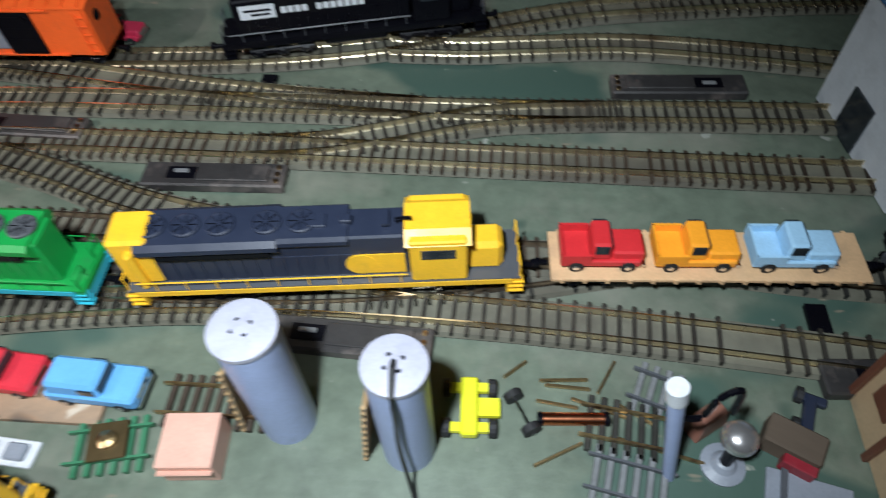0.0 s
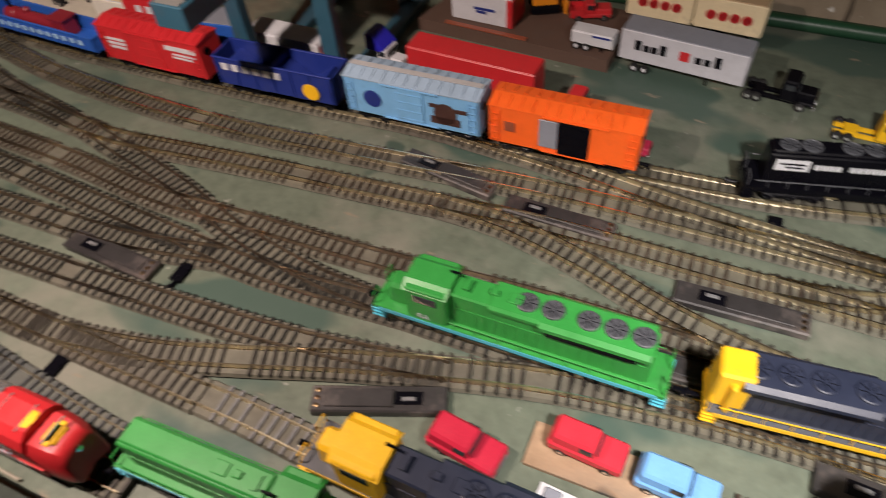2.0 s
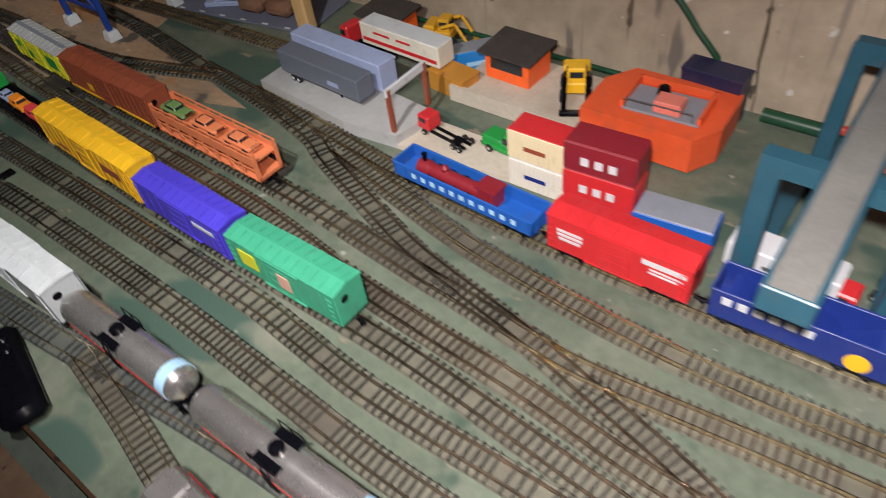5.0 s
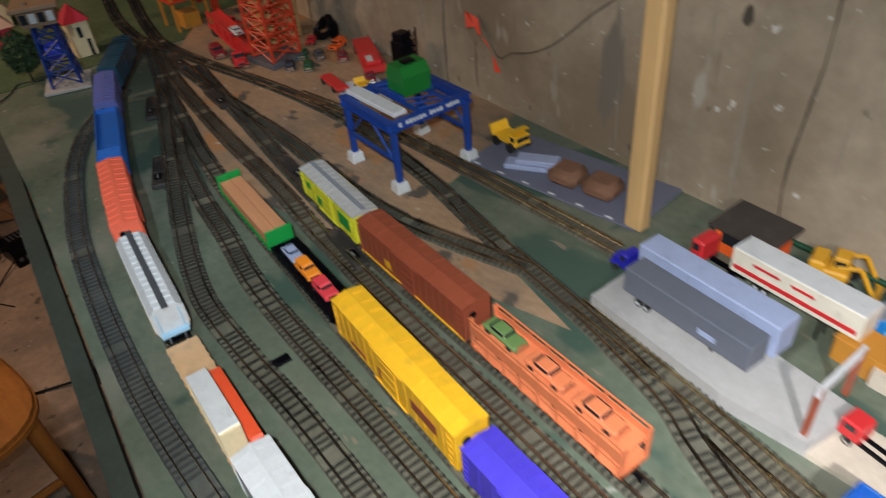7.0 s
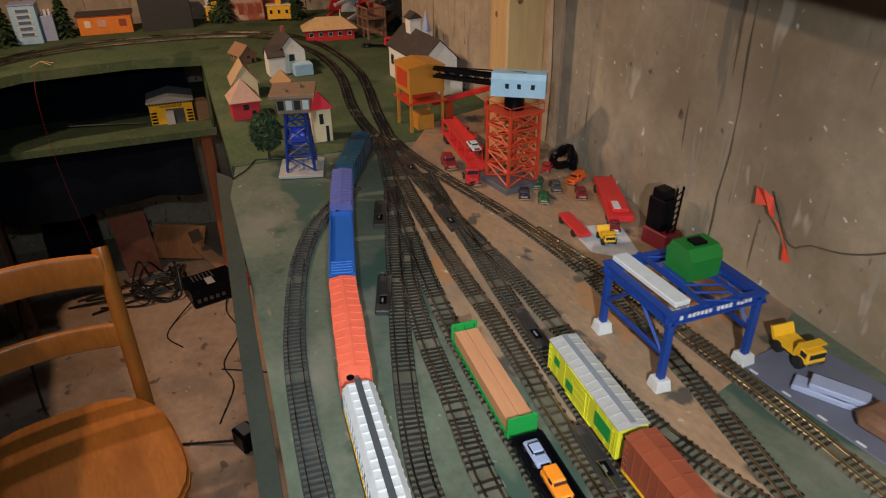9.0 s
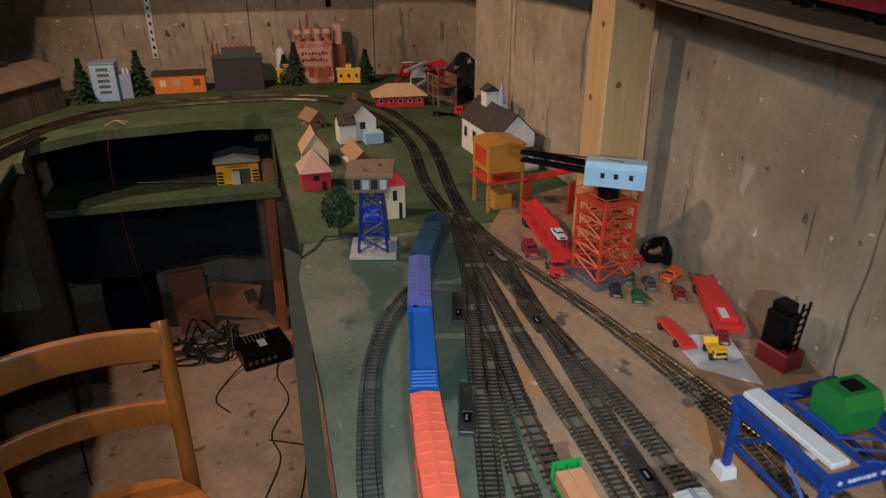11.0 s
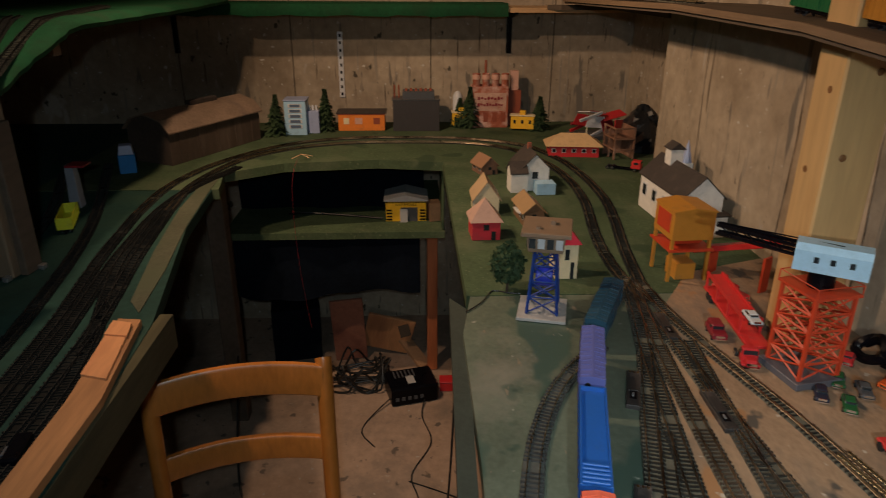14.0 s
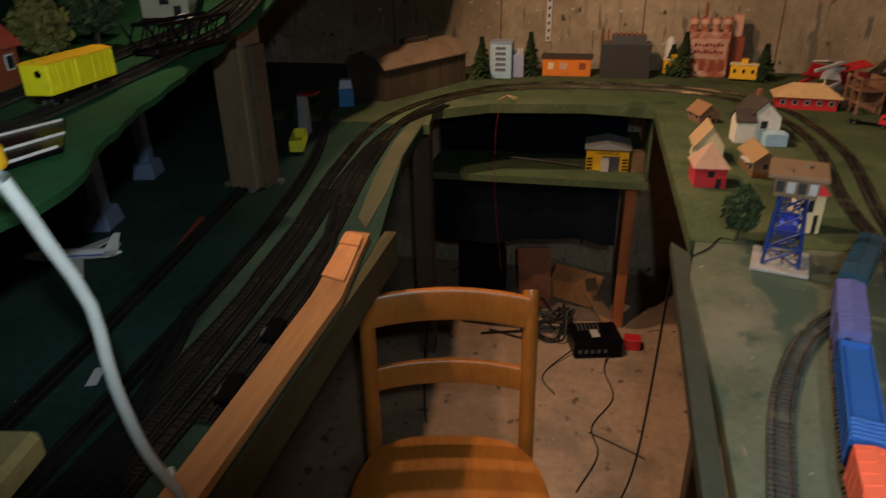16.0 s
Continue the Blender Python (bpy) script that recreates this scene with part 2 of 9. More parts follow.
flecks(GRASSMAT, 6, 0.60, (0.045, 0.072, 0.040))
CABLE = mat("cable_black", (0.012, 0.012, 0.012), 0.45, 0, 0.2, 40, 0.0)


# ---- mesh building ----
class Geo:
    """Collects the vertices and faces of one mesh."""

    def __init__(self):
        self.v, self.f = [], []

    def add(self, vs, fs):
        k = len(self.v)
        self.v += [tuple(p) for p in vs]
        self.f += [tuple(i + k for i in face) for face in fs]
        return self

    def box(self, x, y, z, sx, sy, sz, b=0.0, rz=0.0, taper=1.0, taper_y=None):
        """A block by its centre and size, with chamfered edges b; its top is narrowed by taper."""
        hx, hy, hz = sx / 2, sy / 2, sz / 2
        b = min(b, hx * 0.8, hy * 0.8, hz * 0.8)
        ty = taper if taper_y is None else taper_y
        c, s = math.cos(rz), math.sin(rz)
        vs, fs = [], []

        def put(px, py, pz):
            k = (pz + hz) / (2 * hz)
            px, py = px * (1 + (taper - 1) * k), py * (1 + (ty - 1) * k)
            vs.append((x + c * px - s * py, y + s * px + c * py, z + pz))

        if b <= 0:
            for i in (-1, 1):
                for j in (-1, 1):
                    for k in (-1, 1):
                        put(i * hx, j * hy, k * hz)
            fs = [(0, 1, 3, 2), (4, 6, 7, 5), (0, 4, 5, 1), (2, 3, 7, 6), (0, 2, 6, 4), (1, 5, 7, 3)]
            return self.add(vs, fs)
        idx = {}
        for i in (-1, 1):
            for j in (-1, 1):
                for k in (-1, 1):
                    for ax in range(3):
                        h = [hx - b, hy - b, hz - b]
                        h[ax] = (hx, hy, hz)[ax]
                        idx[i, j, k, ax] = len(vs)
                        put(i * h[0], j * h[1], k * h[2])
        for a in (-1, 1):
            fs.append(tuple(idx[a, j, k, 0] for j, k in ((-1, -1), (1, -1), (1, 1), (-1, 1))))
            fs.append(tuple(idx[i, a, k, 1] for i, k in ((-1, -1), (1, -1), (1, 1), (-1, 1))))
            fs.append(tuple(idx[i, j, a, 2] for i, j in ((-1, -1), (1, -1), (1, 1), (-1, 1))))
        for p in (-1, 1):
            for q in (-1, 1):
                fs.append((idx[-1, p, q, 1], idx[1, p, q, 1], idx[1, p, q, 2], idx[-1, p, q, 2]))
                fs.append((idx[p, -1, q, 0], idx[p, 1, q, 0], idx[p, 1, q, 2], idx[p, -1, q, 2]))
                fs.append((idx[p, q, -1, 0], idx[p, q, 1, 0], idx[p, q, 1, 1], idx[p, q, -1, 1]))
                for k in (-1, 1):
                    fs.append((idx[p, q, k, 0], idx[p, q, k, 1], idx[p, q, k, 2]))
        return self.add(vs, fs)

    def tube(self, pts, r, n=8, cap=True, r_end=None):
        """A round bar along a line of points."""
        pts = [Vector(p) for p in pts]
        vs, fs, m = [], [], len(pts)
        for i, p in enumerate(pts):
            d = (pts[min(i + 1, m - 1)] - pts[max(i - 1, 0)]).normalized()
            up = Vector((0, 0, 1)) if abs(d.z) < 0.9 else Vector((1, 0, 0))
            a = d.cross(up).normalized()
            q = a.cross(d)
            rr = r if r_end is None else r + (r_end - r) * i / (m - 1)
            for k in range(n):
                w = 2 * math.pi * k / n
                vs.append(p + a * (rr * math.cos(w)) + q * (rr * math.sin(w)))
        for i in range(m - 1):
            for k in range(n):
                fs.append((i * n + k, i * n + (k + 1) % n, (i + 1) * n + (k + 1) % n, (i + 1) * n + k))
        if cap:
            fs += [tuple(range(n))[::-1], tuple(range((m - 1) * n, m * n))]
        return self.add(vs, fs)

    def bar(self, p, q, w, h=None):
        """A square bar between two points."""
        return self.tube([p, q], w * 0.707, 4)

    def ring(self, profile, x=0, y=0, z=0, n=24, axis="z"):
        """A turned body: (radius, height) pairs round an axis."""
        vs, fs, m = [], [], len(profile)
        for r, h in profile:
            for k in range(n):
                w = 2 * math.pi * k / n
                a, b = r * math.cos(w), r * math.sin(w)
                vs.append({"z": (x + a, y + b, z + h), "x": (x + h, y + a, z + b), "y": (x + b, y + h, z + a)}[axis])
        for i in range(m - 1):
            for k in range(n):
                fs.append((i * n + k, i * n + (k + 1) % n, (i + 1) * n + (k + 1) % n, (i + 1) * n + k))
        fs += [tuple(range(n))[::-1], tuple(range((m - 1) * n, m * n))]
        return self.add(vs, fs)

    def prism(self, poly, a, b, axis="x"):
        """A polygon drawn out from a to b along an axis."""
        n = len(poly)
        at = {"x": lambda p, h: (h, p[0], p[1]), "y": lambda p, h: (p[0], h, p[1]), "z": lambda p, h: (p[0], p[1], h)}[axis]
        vs = [at(p, a) for p in poly] + [at(p, b) for p in poly]
        fs = [tuple(range(n))[::-1], tuple(range(n, 2 * n))] + [(i, (i + 1) % n, n + (i + 1) % n, n + i) for i in range(n)]
        return self.add(vs, fs)

    def sheet(self, rows):
        """A surface through rows of points."""
        n = len(rows[0])
        vs = [p for row in rows for p in row]
        fs = [(i * n + k, i * n + k + 1, (i + 1) * n + k + 1, (i + 1) * n + k) for i in range(len(rows) - 1) for k in range(n - 1)]
        return self.add(vs, fs)

    def turned(self, m):
        self.v = [tuple(m @ Vector(p)) for p in self.v]
        return self


def solid(name, geo, material, smooth=False):
    me = bpy.data.meshes.new(name)
    me.from_pydata(geo.v, [], geo.f)
    bm = bmesh.new()
    bm.from_mesh(me)
    bmesh.ops.recalc_face_normals(bm, faces=bm.faces)
    bm.to_mesh(me)
    bm.free()
    if smooth:
        me.shade_smooth()
        me.set_sharp_from_angle(angle=radians(40))
    me.materials.append(material)
    return new(name, me)


def part(name, geo, material, parent, label="", smooth=False):
    ob = solid(name, geo, material, smooth)
    ob.parent = parent
    return tagged(ob, label)


def thing(name, m, label, category, group=""):
    ob = new(name)
    ob.empty_display_size = 0.01
    ob.matrix_basis = m
    return tagged(ob, label, category, group)


def structure(name, geo, material, label="", smooth=False):
    return tagged(solid(name, geo, material, smooth), label, kind="structure")


def again(ob, parent, m=None):
    """Another part with the same mesh."""
    c = ob.copy()
    scene.collection.objects.link(c)
    c.parent = parent
    if m is not None:
        c.matrix_basis = m
    return c


def smooth_line(pts, step=0.012):
    """A curve through points (Catmull-Rom), sampled evenly."""
    p = [Vector((*q, 0)) if len(q) == 2 else Vector(q) for q in pts]
    p = [2 * p[0] - p[1]] + p + [2 * p[-1] - p[-2]]
    out = []
    for a, b, c, d in zip(p, p[1:], p[2:], p[3:]):
        n = max(2, int((c - b).length / step))
        for i in range(n):
            t = i / n
            out.append(0.5 * (2 * b + (c - a) * t + (2 * a - 5 * b + 4 * c - d) * t * t + (3 * b - a - 3 * c + d) * t ** 3))
    return out + [p[-2]]

# ---- room ----
FLOOR, CEIL, WALL, FAR = -0.95, 1.42, 1.0, -4.2


def slab(name, x0, x1, y0, y1, z0, z1, material, label="", b=0.0):
    return structure(name, Geo().box((x0 + x1) / 2, (y0 + y1) / 2, (z0 + z1) / 2, x1 - x0, y1 - y0, z1 - z0, b), material, label)


slab("floor", -4.4, 2.2, -2.6, 1.4, FLOOR - 0.1, FLOOR, FLOORM, "bare concrete cellar floor with stains")
# unseen ceiling, its dark tone chosen to cut bounced light
slab("ceiling", -4.4, 2.2, -2.6, 1.4, CEIL, CEIL + 0.1, mat("unseen_dark", (0.035, 0.030, 0.026), 0.9))
slab("wall_north", -3.36, 2.2, WALL, WALL + 0.2, FLOOR, CEIL, CONCRETE, "rough poured concrete wall with board marks")
slab("wall_recess", -4.4, -3.36, 1.16, 1.36, FLOOR, CEIL, CONCRETE, "recessed concrete wall")
slab("wall_west", -4.4, FAR, -2.6, 1.16, FLOOR, CEIL, CONCRETE, "far concrete wall")
# unseen walls in the same dark tone, to hold down the bounce
slab("wall_south", -4.4, 2.2, -2.8, -2.6, FLOOR, CEIL, MATS["unseen_dark"])
slab("wall_east", 2.2, 2.4, -2.8, 1.4, FLOOR, CEIL, MATS["unseen_dark"])
for x in (-3.05, -2.58, -2.32, -1.78, -1.13, -0.62, 0.05):
    rnd = random.Random(int(x * -100) + 400)
    seam = []
    for i in range(40):
        q = x + 0.004 * math.sin(i * 0.7 + x * 9) + rnd.uniform(-0.0018, 0.0018)
        w = rnd.uniform(0.0006, 0.0026)
        seam.append([(q - w, WALL - 0.0008, -0.05 + i * 0.0377), (q + w, WALL - 0.0008, -0.05 + i * 0.0377)])
    structure("trim", Geo().sheet(seam), mat("joint", (0.085, 0.065, 0.045), 0.9))
for y in (-0.75, -0.28, 0.30, 0.82):
    slab("trim", FAR - 0.01, FAR + 0.001, y - 0.0022, y + 0.0022, -0.2, CEIL, MATS["joint"])

# layout tables
T = 0.03


def flat(name, outline, z0, z1, material, label):
    return structure(name, Geo().prism(outline, z0, z1, "z"), material, label)


flat("table_yard", [(1.3, 0.262), (1.3, 1.0), (-2.45, 1.0), (-2.45, 0.325), (-2.30, 0.300), (-1.95, 0.298), (-1.2, 0.268), (-0.4, 0.262)], -T, 0, BOARD,
     "worn green-painted plywood table top of the rail yard")
flat("table_far", [(-2.452, 1.0), (-3.36, 1.0), (-3.36, 1.16), (FAR, 1.16), (FAR, -0.9), (-3.2, -0.9), (-3.2, -0.36), (-3.38, -0.39), (-3.50, -0.22), (-3.54, 0.10), (-3.50, 0.32), (-2.452, 0.318)], -T, 0.001, GRASSMAT,
     "dark green grass-covered table along the far wall")
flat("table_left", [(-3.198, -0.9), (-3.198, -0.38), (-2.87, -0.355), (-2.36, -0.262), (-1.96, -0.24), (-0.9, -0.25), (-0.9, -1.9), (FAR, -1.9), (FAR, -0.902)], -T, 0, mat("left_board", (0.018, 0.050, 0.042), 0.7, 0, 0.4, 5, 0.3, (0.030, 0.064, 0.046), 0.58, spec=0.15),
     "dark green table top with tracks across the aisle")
flat("ply_strip", [(-1.18, 0.70), (-1.30, 0.722), (-1.42, 0.745), (-1.50, 0.768), (-1.53, 0.87), (-1.60, 1.0), (-2.62, 1.0), (-2.55, 0.80), (-2.40, 0.70), (-2.05, 0.56), (-1.72, 0.545), (-1.40, 0.635)], 0, 0.0015, PLY,
     "bare tan plywood beneath the sidings")
flat("curve_board", [(-2.40, -0.300), (-2.60, -0.318), (-2.87, -0.356), (-3.19, -0.383), (-3.36, -0.392), (-3.20, -0.425), (-3.02, -0.418), (-2.70, -0.378), (-2.45, -0.334)], 0.001, 0.0022, mat("curve_ply", (0.075, 0.078, 0.052), 0.8, 0, 0.35, 9, 0.3, (0.07, 0.08, 0.05), 0.52, spec=0.2),
     "pale dusty roadbed board at the table edge")
slab("trim", -2.40, -0.9, -0.262, -0.238, -0.07, -0.002, mat("edge_olive", (0.075, 0.066, 0.036), 0.8, 0, 0.3, 9, 0.3, (0.04, 0.036, 0.022), 0.55, (0.15, 1, 1), spec=0.2))
flat("edge_board", [(-0.35, 0.242), (-0.35, 0.258), (-1.2, 0.262), (-1.95, 0.292), (-2.42, 0.315), (-2.47, 0.285), (-1.9, 0.264), (-1.2, 0.242)], -0.036, -0.012, mat("edge_dark", (0.035, 0.045, 0.035), 0.8, 0, 0.3, 12, 0.3),
     "dark roadbed board below the table edge")
slab("trim", -2.40, 1.3, 0.42, 0.445, -0.13, -T - 0.004, OLDWOOD)

# ---- tracks ----
LINES = {
    "main": [(1.15, .515), (.6, .515), (.4, .52), (.3, .526), (.2, .507), (.1, .493), (0, .488), (-.15, .486), (-.25, .486), (-.33, .492), (-.42, .512), (-.506, .541), (-.6, .565),
             (-.67, .582), (-.8, .607), (-.88, .632), (-1.0, .675), (-1.06, .700), (-1.2, .727), (-1.353, .744), (-1.447, .758), (-1.543, .772), (-1.699, .783), (-1.834, .782), (-2.019, .758),
             (-2.197, .720), (-2.36, .690), (-2.5, .681)],
    "main_far": [(-2.5, .681), (-2.69, .706), (-2.9, .742), (-3.10, .764), (-3.36, .755), (-3.56, .715), (-3.74, .625), (-3.85, .424), (-3.878, .181), (-3.865, -.037),
             (-3.80, -.202), (-3.67, -.335), (-3.46, -.455), (-3.22, -.515), (-2.97, -.515)],
    "main_side": [(-2.97, -.515), (-2.67, -.483), (-2.4, -.440), (-2.19, -.418), (-2.0, -.402), (-1.5, -.40), (-.95, -.40)],
    "inner_loop": [(-2.40, .665), (-2.5, .652), (-2.63, .650), (-2.78, .662), (-3.05, .70), (-3.29, .703), (-3.48, .666), (-3.67, .580), (-3.775, .42), (-3.80, .181), (-3.785, -.03), (-3.70, -.225),
                   (-3.535, -.372), (-3.25, -.447), (-3.0, -.440)],
    "inner_side": [(-3.0, -.440), (-2.68, -.405), (-2.46, -.372), (-2.27, -.350), (-1.9, -.335), (-.95, -.335)],
    "yard_c": [(-.22, .486), (-.35, .479), (-.463, .486), (-.57, .494), (-.687, .503), (-.78, .507), (-.95, .507), (-1.1, .510), (-1.3, .518), (-1.5, .526), (-1.69, .534), (-1.77, .540), (-1.89, .553),
               (-2.046, .576), (-2.218, .601), (-2.334, .625), (-2.5, .655)],
    "yard_b": [(-.41, .480), (-.50, .466), (-.60, .463), (-.74, .460), (-.84, .468), (-.92, .473), (-1.2, .474), (-1.46, .472), (-1.61, .487), (-1.73, .498), (-1.87, .520), (-2.0, .556)],
    "yard_a": [(-.18, .447), (-.294, .431), (-.40, .424), (-.52, .419), (-.68, .414), (-.82, .419), (-1.0, .424), (-1.26, .422), (-1.38, .415), (-1.49, .413), (-1.58, .426), (-1.695, .453), (-1.82, .487),
               (-1.98, .531), (-2.1, .566), (-2.218, .600)],
    "yard_d": [(.33, .527), (.2, .524), (.1, .530), (0, .531), (-.123, .533), (-.284, .525), (-.40, .523), (-.51, .521), (-.63, .533), (-.75, .539), (-.85, .547), (-1.01, .567), (-1.2, .574), (-1.3, .575),
               (-1.53, .584), (-1.63, .592), (-1.74, .598), (-1.87, .602), (-2.03, .612), (-2.18, .624), (-2.36, .645), (-2.5, .668)],
    "yard_e": [(-.66, .578), (-.725, .585), (-.78, .589), (-.895, .599), (-.98, .605), (-1.15, .610), (-1.34, .612), (-1.5, .618), (-1.62, .626), (-1.75, .637), (-1.9, .652), (-2.08, .668), (-2.25, .686)],
    "yard_f": [(-1.28, .736), (-1.38, .705), (-1.47, .683), (-1.56, .673), (-1.67, .673), (-1.79, .675), (-1.92, .671), (-2.08, .664), (-2.3, .662)],
    "siding_g": [(-1.235, .838), (-1.36, .834), (-1.48, .830), (-1.60, .823), (-1.70, .815), (-1.82, .798), (-1.95, .775)],
    "back_f": [(.62, .80), (.45, .795), (.295, .779), (.248, .770), (.202, .757), (.157, .740), (.113, .726), (.07, .716), (0, .706), (-.11, .700), (-.26, .698), (-.35, .697), (-.455, .692), (-.614, .689),
               (-.74, .690), (-.82, .693), (-.92, .699), (-1.05, .716), (-1.2, .731)],
    "back_e": [(1.1, .655), (.6, .655), (.4, .655), (.2, .651), (-.05, .652), (-.18, .650), (-.364, .638), (-.5, .630), (-.62, .632), (-.76, .645), (-.88, .668), (-1.0, .694)],
    "back_g": [(.11, .722), (.172, .722), (.22, .726), (.30, .730), (.42, .718), (.62, .69)],
    "crossover_fe": [(-.28, .697), (-.20, .690), (-.149, .684), (-.077, .673), (-.009, .665), (.062, .658), (.14, .652)],
    "back_d": [(1.1, .60), (.6, .60), (.39, .601), (.2, .604), (0, .607), (-.16, .608), (-.24, .603), (-.341, .596), (-.43, .590), (-.508, .583), (-.60, .575), (-.66, .578)],
    "crossover_de": [(.02, .607), (.075, .613), (.125, .626), (.164, .638), (.204, .646), (.28, .652)],
    "crossover_dc": [(-.26, .602), (-.20, .600), (-.155, .591), (-.104, .577), (-.057, .560), (-.014, .548), (.04, .538), (.12, .530)],
    "front_a": [(1.0, .44), (.6, .447), (.389, .466), (.30, .474), (.20, .481), (.10, .484), (.02, .482), (-.05, .475), (-.11, .466), (-.164, .453), (-.251, .428), (-.328, .402), (-.40, .380), (-.48, .367), (-.56, .366)],
    "front_b": [(-.34, .364), (-.54, .367), (-.615, .368), (-.85, .365), (-1.05, .362), (-1.25, .361), (-1.45, .365), (-1.614, .376), (-1.822, .410), (-2.043, .461), (-2.196, .500), (-2.34, .560), (-2.44, .62), (-2.52, .66)],
    "front_curve": [(-.70, .366), (-.80, .360), (-.94, .345), (-1.0, .338), (-1.07, .330), (-1.16, .322), (-1.24, .316), (-1.38, .308), (-1.50, .309), (-1.625, .315), (-1.747, .326), (-1.846, .343), (-1.966, .370), (-2.06, .404),
                    (-2.13, .440), (-2.19, .485), (-2.24, .530)],
    "front_w": [(-1.0, .338), (-.90, .322), (-.82, .306), (-.74, .295), (-.65, .291), (-.50, .290), (-.345, .291)],
    "front_clear": [(-.338, .3645), (-.30, .3635), (-.24, .360), (-.16, .353), (-.06, .345)],
    "front_x": [(-.66, .348), (-.60, .337), (-.53, .327), (-.456, .319), (-.384, .312), (-.30, .309), (-.20, .313), (-.10, .318), (.05, .322)],
}
RAIL = 0.0085
CURVES = {}
TIE_KIND = {"main_side": TIESHADED, "inner_side": TIESHADED, "front_clear": TIEGREY, "main_far": TIEFAR, "inner_loop": TIEFAR, "back_d": TIEBROWN, "yard_d": TIEBROWN, "main": TIE, "back_f": TIEDUST, "front_curve": TIESLATE, "front_x": TIESLATE, "siding_g": TIEBROWN}


def lay_track(key, points, k, brown, metal=RAILM):
    line = smooth_line(points, 0.008)
    CURVES[key] = line
    track = tagged(new("track"), "model railway track with tarnished rails on plastic ties", kind="structure")
    lift = 0.0001 * k
    rails = [Geo(), Geo()]
    side = [Vector((-(b - a).y, (b - a).x, 0)).normalized() for a, b in zip(line, line[1:])]
    side.append(side[-1])
    for j, s in enumerate((-1, 1)):
        rows = []
        for p, d in zip(line[::2] + [line[-1]], side[::2] + [side[-1]]):
            c = p + d * (s * 0.0082)
            rows.append([c + d * 0.0010 + Vector((0, 0, 0.0050)), c + d * 0.0004 + Vector((0, 0, 0.0058)), c + d * 0.0005 + Vector((0, 0, RAIL - 0.0006 + lift)),
                         c + d * 0.0005 + Vector((0, 0, RAIL + lift)), c - d * 0.0005 + Vector((0, 0, RAIL + lift)), c - d * 0.0005 + Vector((0, 0, RAIL - 0.0006 + lift)),
                         c - d * 0.0004 + Vector((0, 0, 0.0058)), c - d * 0.0010 + Vector((0, 0, 0.0050))])
        rails[j].sheet(rows)
        part("rail", rails[j], metal, track)
    bed = [[p + d * w + Vector((0, 0, z + lift)) for w, z in ((0.0150, 0.0003), (0.0134, 0.0033), (-0.0134, 0.0033), (-0.0150, 0.0003))] for p, d in zip(line[::2] + [line[-1]], side[::2] + [side[-1]])]
    part("track_bed", Geo().sheet(bed), TIESHADED if brown is TIESHADED else BALLASTGREY if brown is TIESLATE else ROADBED if brown is TIEFAR else BALLAST, track)
    ties, rest, one = 0, Geo(), None
    rnd = random.Random(k * 17 + 3)
    gone, run = 0.0, 0.0
    for a, b, d in zip(line, line[1:], side):
        run += (b - a).length
        if run - gone >= 0.0073:
            gone = run
            if (run + 0.05 * k) % 0.229 < 0.014:
                continue
            w = math.atan2(d.y, d.x) + rnd.uniform(-0.03, 0.03)
            if -1.35 < b.x < 0.45 and b.y > 0.2 and ties < 290:
                ties += 1
                m = Matrix.Translation((b.x, b.y, 0.0028 + lift)) @ Matrix.Rotation(w, 4, "Z")
                if one is None:
                    one = part("tie", Geo().box(0, 0, 0, 0.0290, 0.0022, 0.0048), brown, track)
                    one.matrix_basis = m
                else:
                    again(one, track, m)
            else:
                rest.box(b.x, b.y, 0.0028 + lift, 0.0290 + rnd.uniform(-0.001, 0.001), 0.0023, 0.0048, 0, w)
    if rest.v:
        tagged(part("ties", rest, brown, track), kind="stuff")
    return track


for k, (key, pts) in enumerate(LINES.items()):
    # side-table stretches take darkened rails that carry the shade there
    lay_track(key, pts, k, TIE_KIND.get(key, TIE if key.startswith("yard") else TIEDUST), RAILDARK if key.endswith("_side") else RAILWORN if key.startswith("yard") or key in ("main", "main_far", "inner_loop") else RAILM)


def on_track(key, x0, x1, z=RAIL):
    """The pose of a rail vehicle whose ends stand at x0 and x1 on a line; its front looks to x0."""
    line = CURVES[key]
    a = min(line, key=lambda p: abs(p.x - x0) + (9 if p.y < 0.2 else 0))
    b = min(line, key=lambda p: abs(p.x - x1) + (9 if p.y < 0.2 else 0))
    mid = (a + b) / 2
    turn = math.degrees(math.atan2(a.y - b.y, a.x - b.x))
    return pose(mid.x, mid.y, z + 0.004, 0, 0, turn)

# ---- rolling stock ----
def bogie(parent, x, axles=2, spread=0.020):
    """A truck: side frames and wheels."""
    g = Geo()
    for s in (-1, 1):
        g.box(x, s * 0.0105, 0.0015, spread + 0.014, 0.002, 0.0045, 0.0008)
        for i in range(axles):
            ax = x + (i - (axles - 1) / 2) * spread / (axles - 1)
            g.box(ax, s * 0.0118, 0.0005, 0.005, 0.002, 0.005, 0.0006)
    g.box(x, 0, 0.003, 0.008, 0.02, 0.003)
    b = part("bogie", g, BLACK, parent)
    for i in range(axles):
        ax = x + (i - (axles - 1) / 2) * spread / (axles - 1)
        for s in (-1, 1):
            part("wheel", Geo().ring([(0.002, -0.0014), (0.0058, -0.0014), (0.0058, 0.0004), (0.0066, 0.0005), (0.0066, 0.0012), (0.002, 0.0012)], ax, s * 0.0082, 0.0018, 14, "y"), DARKGREY, b)


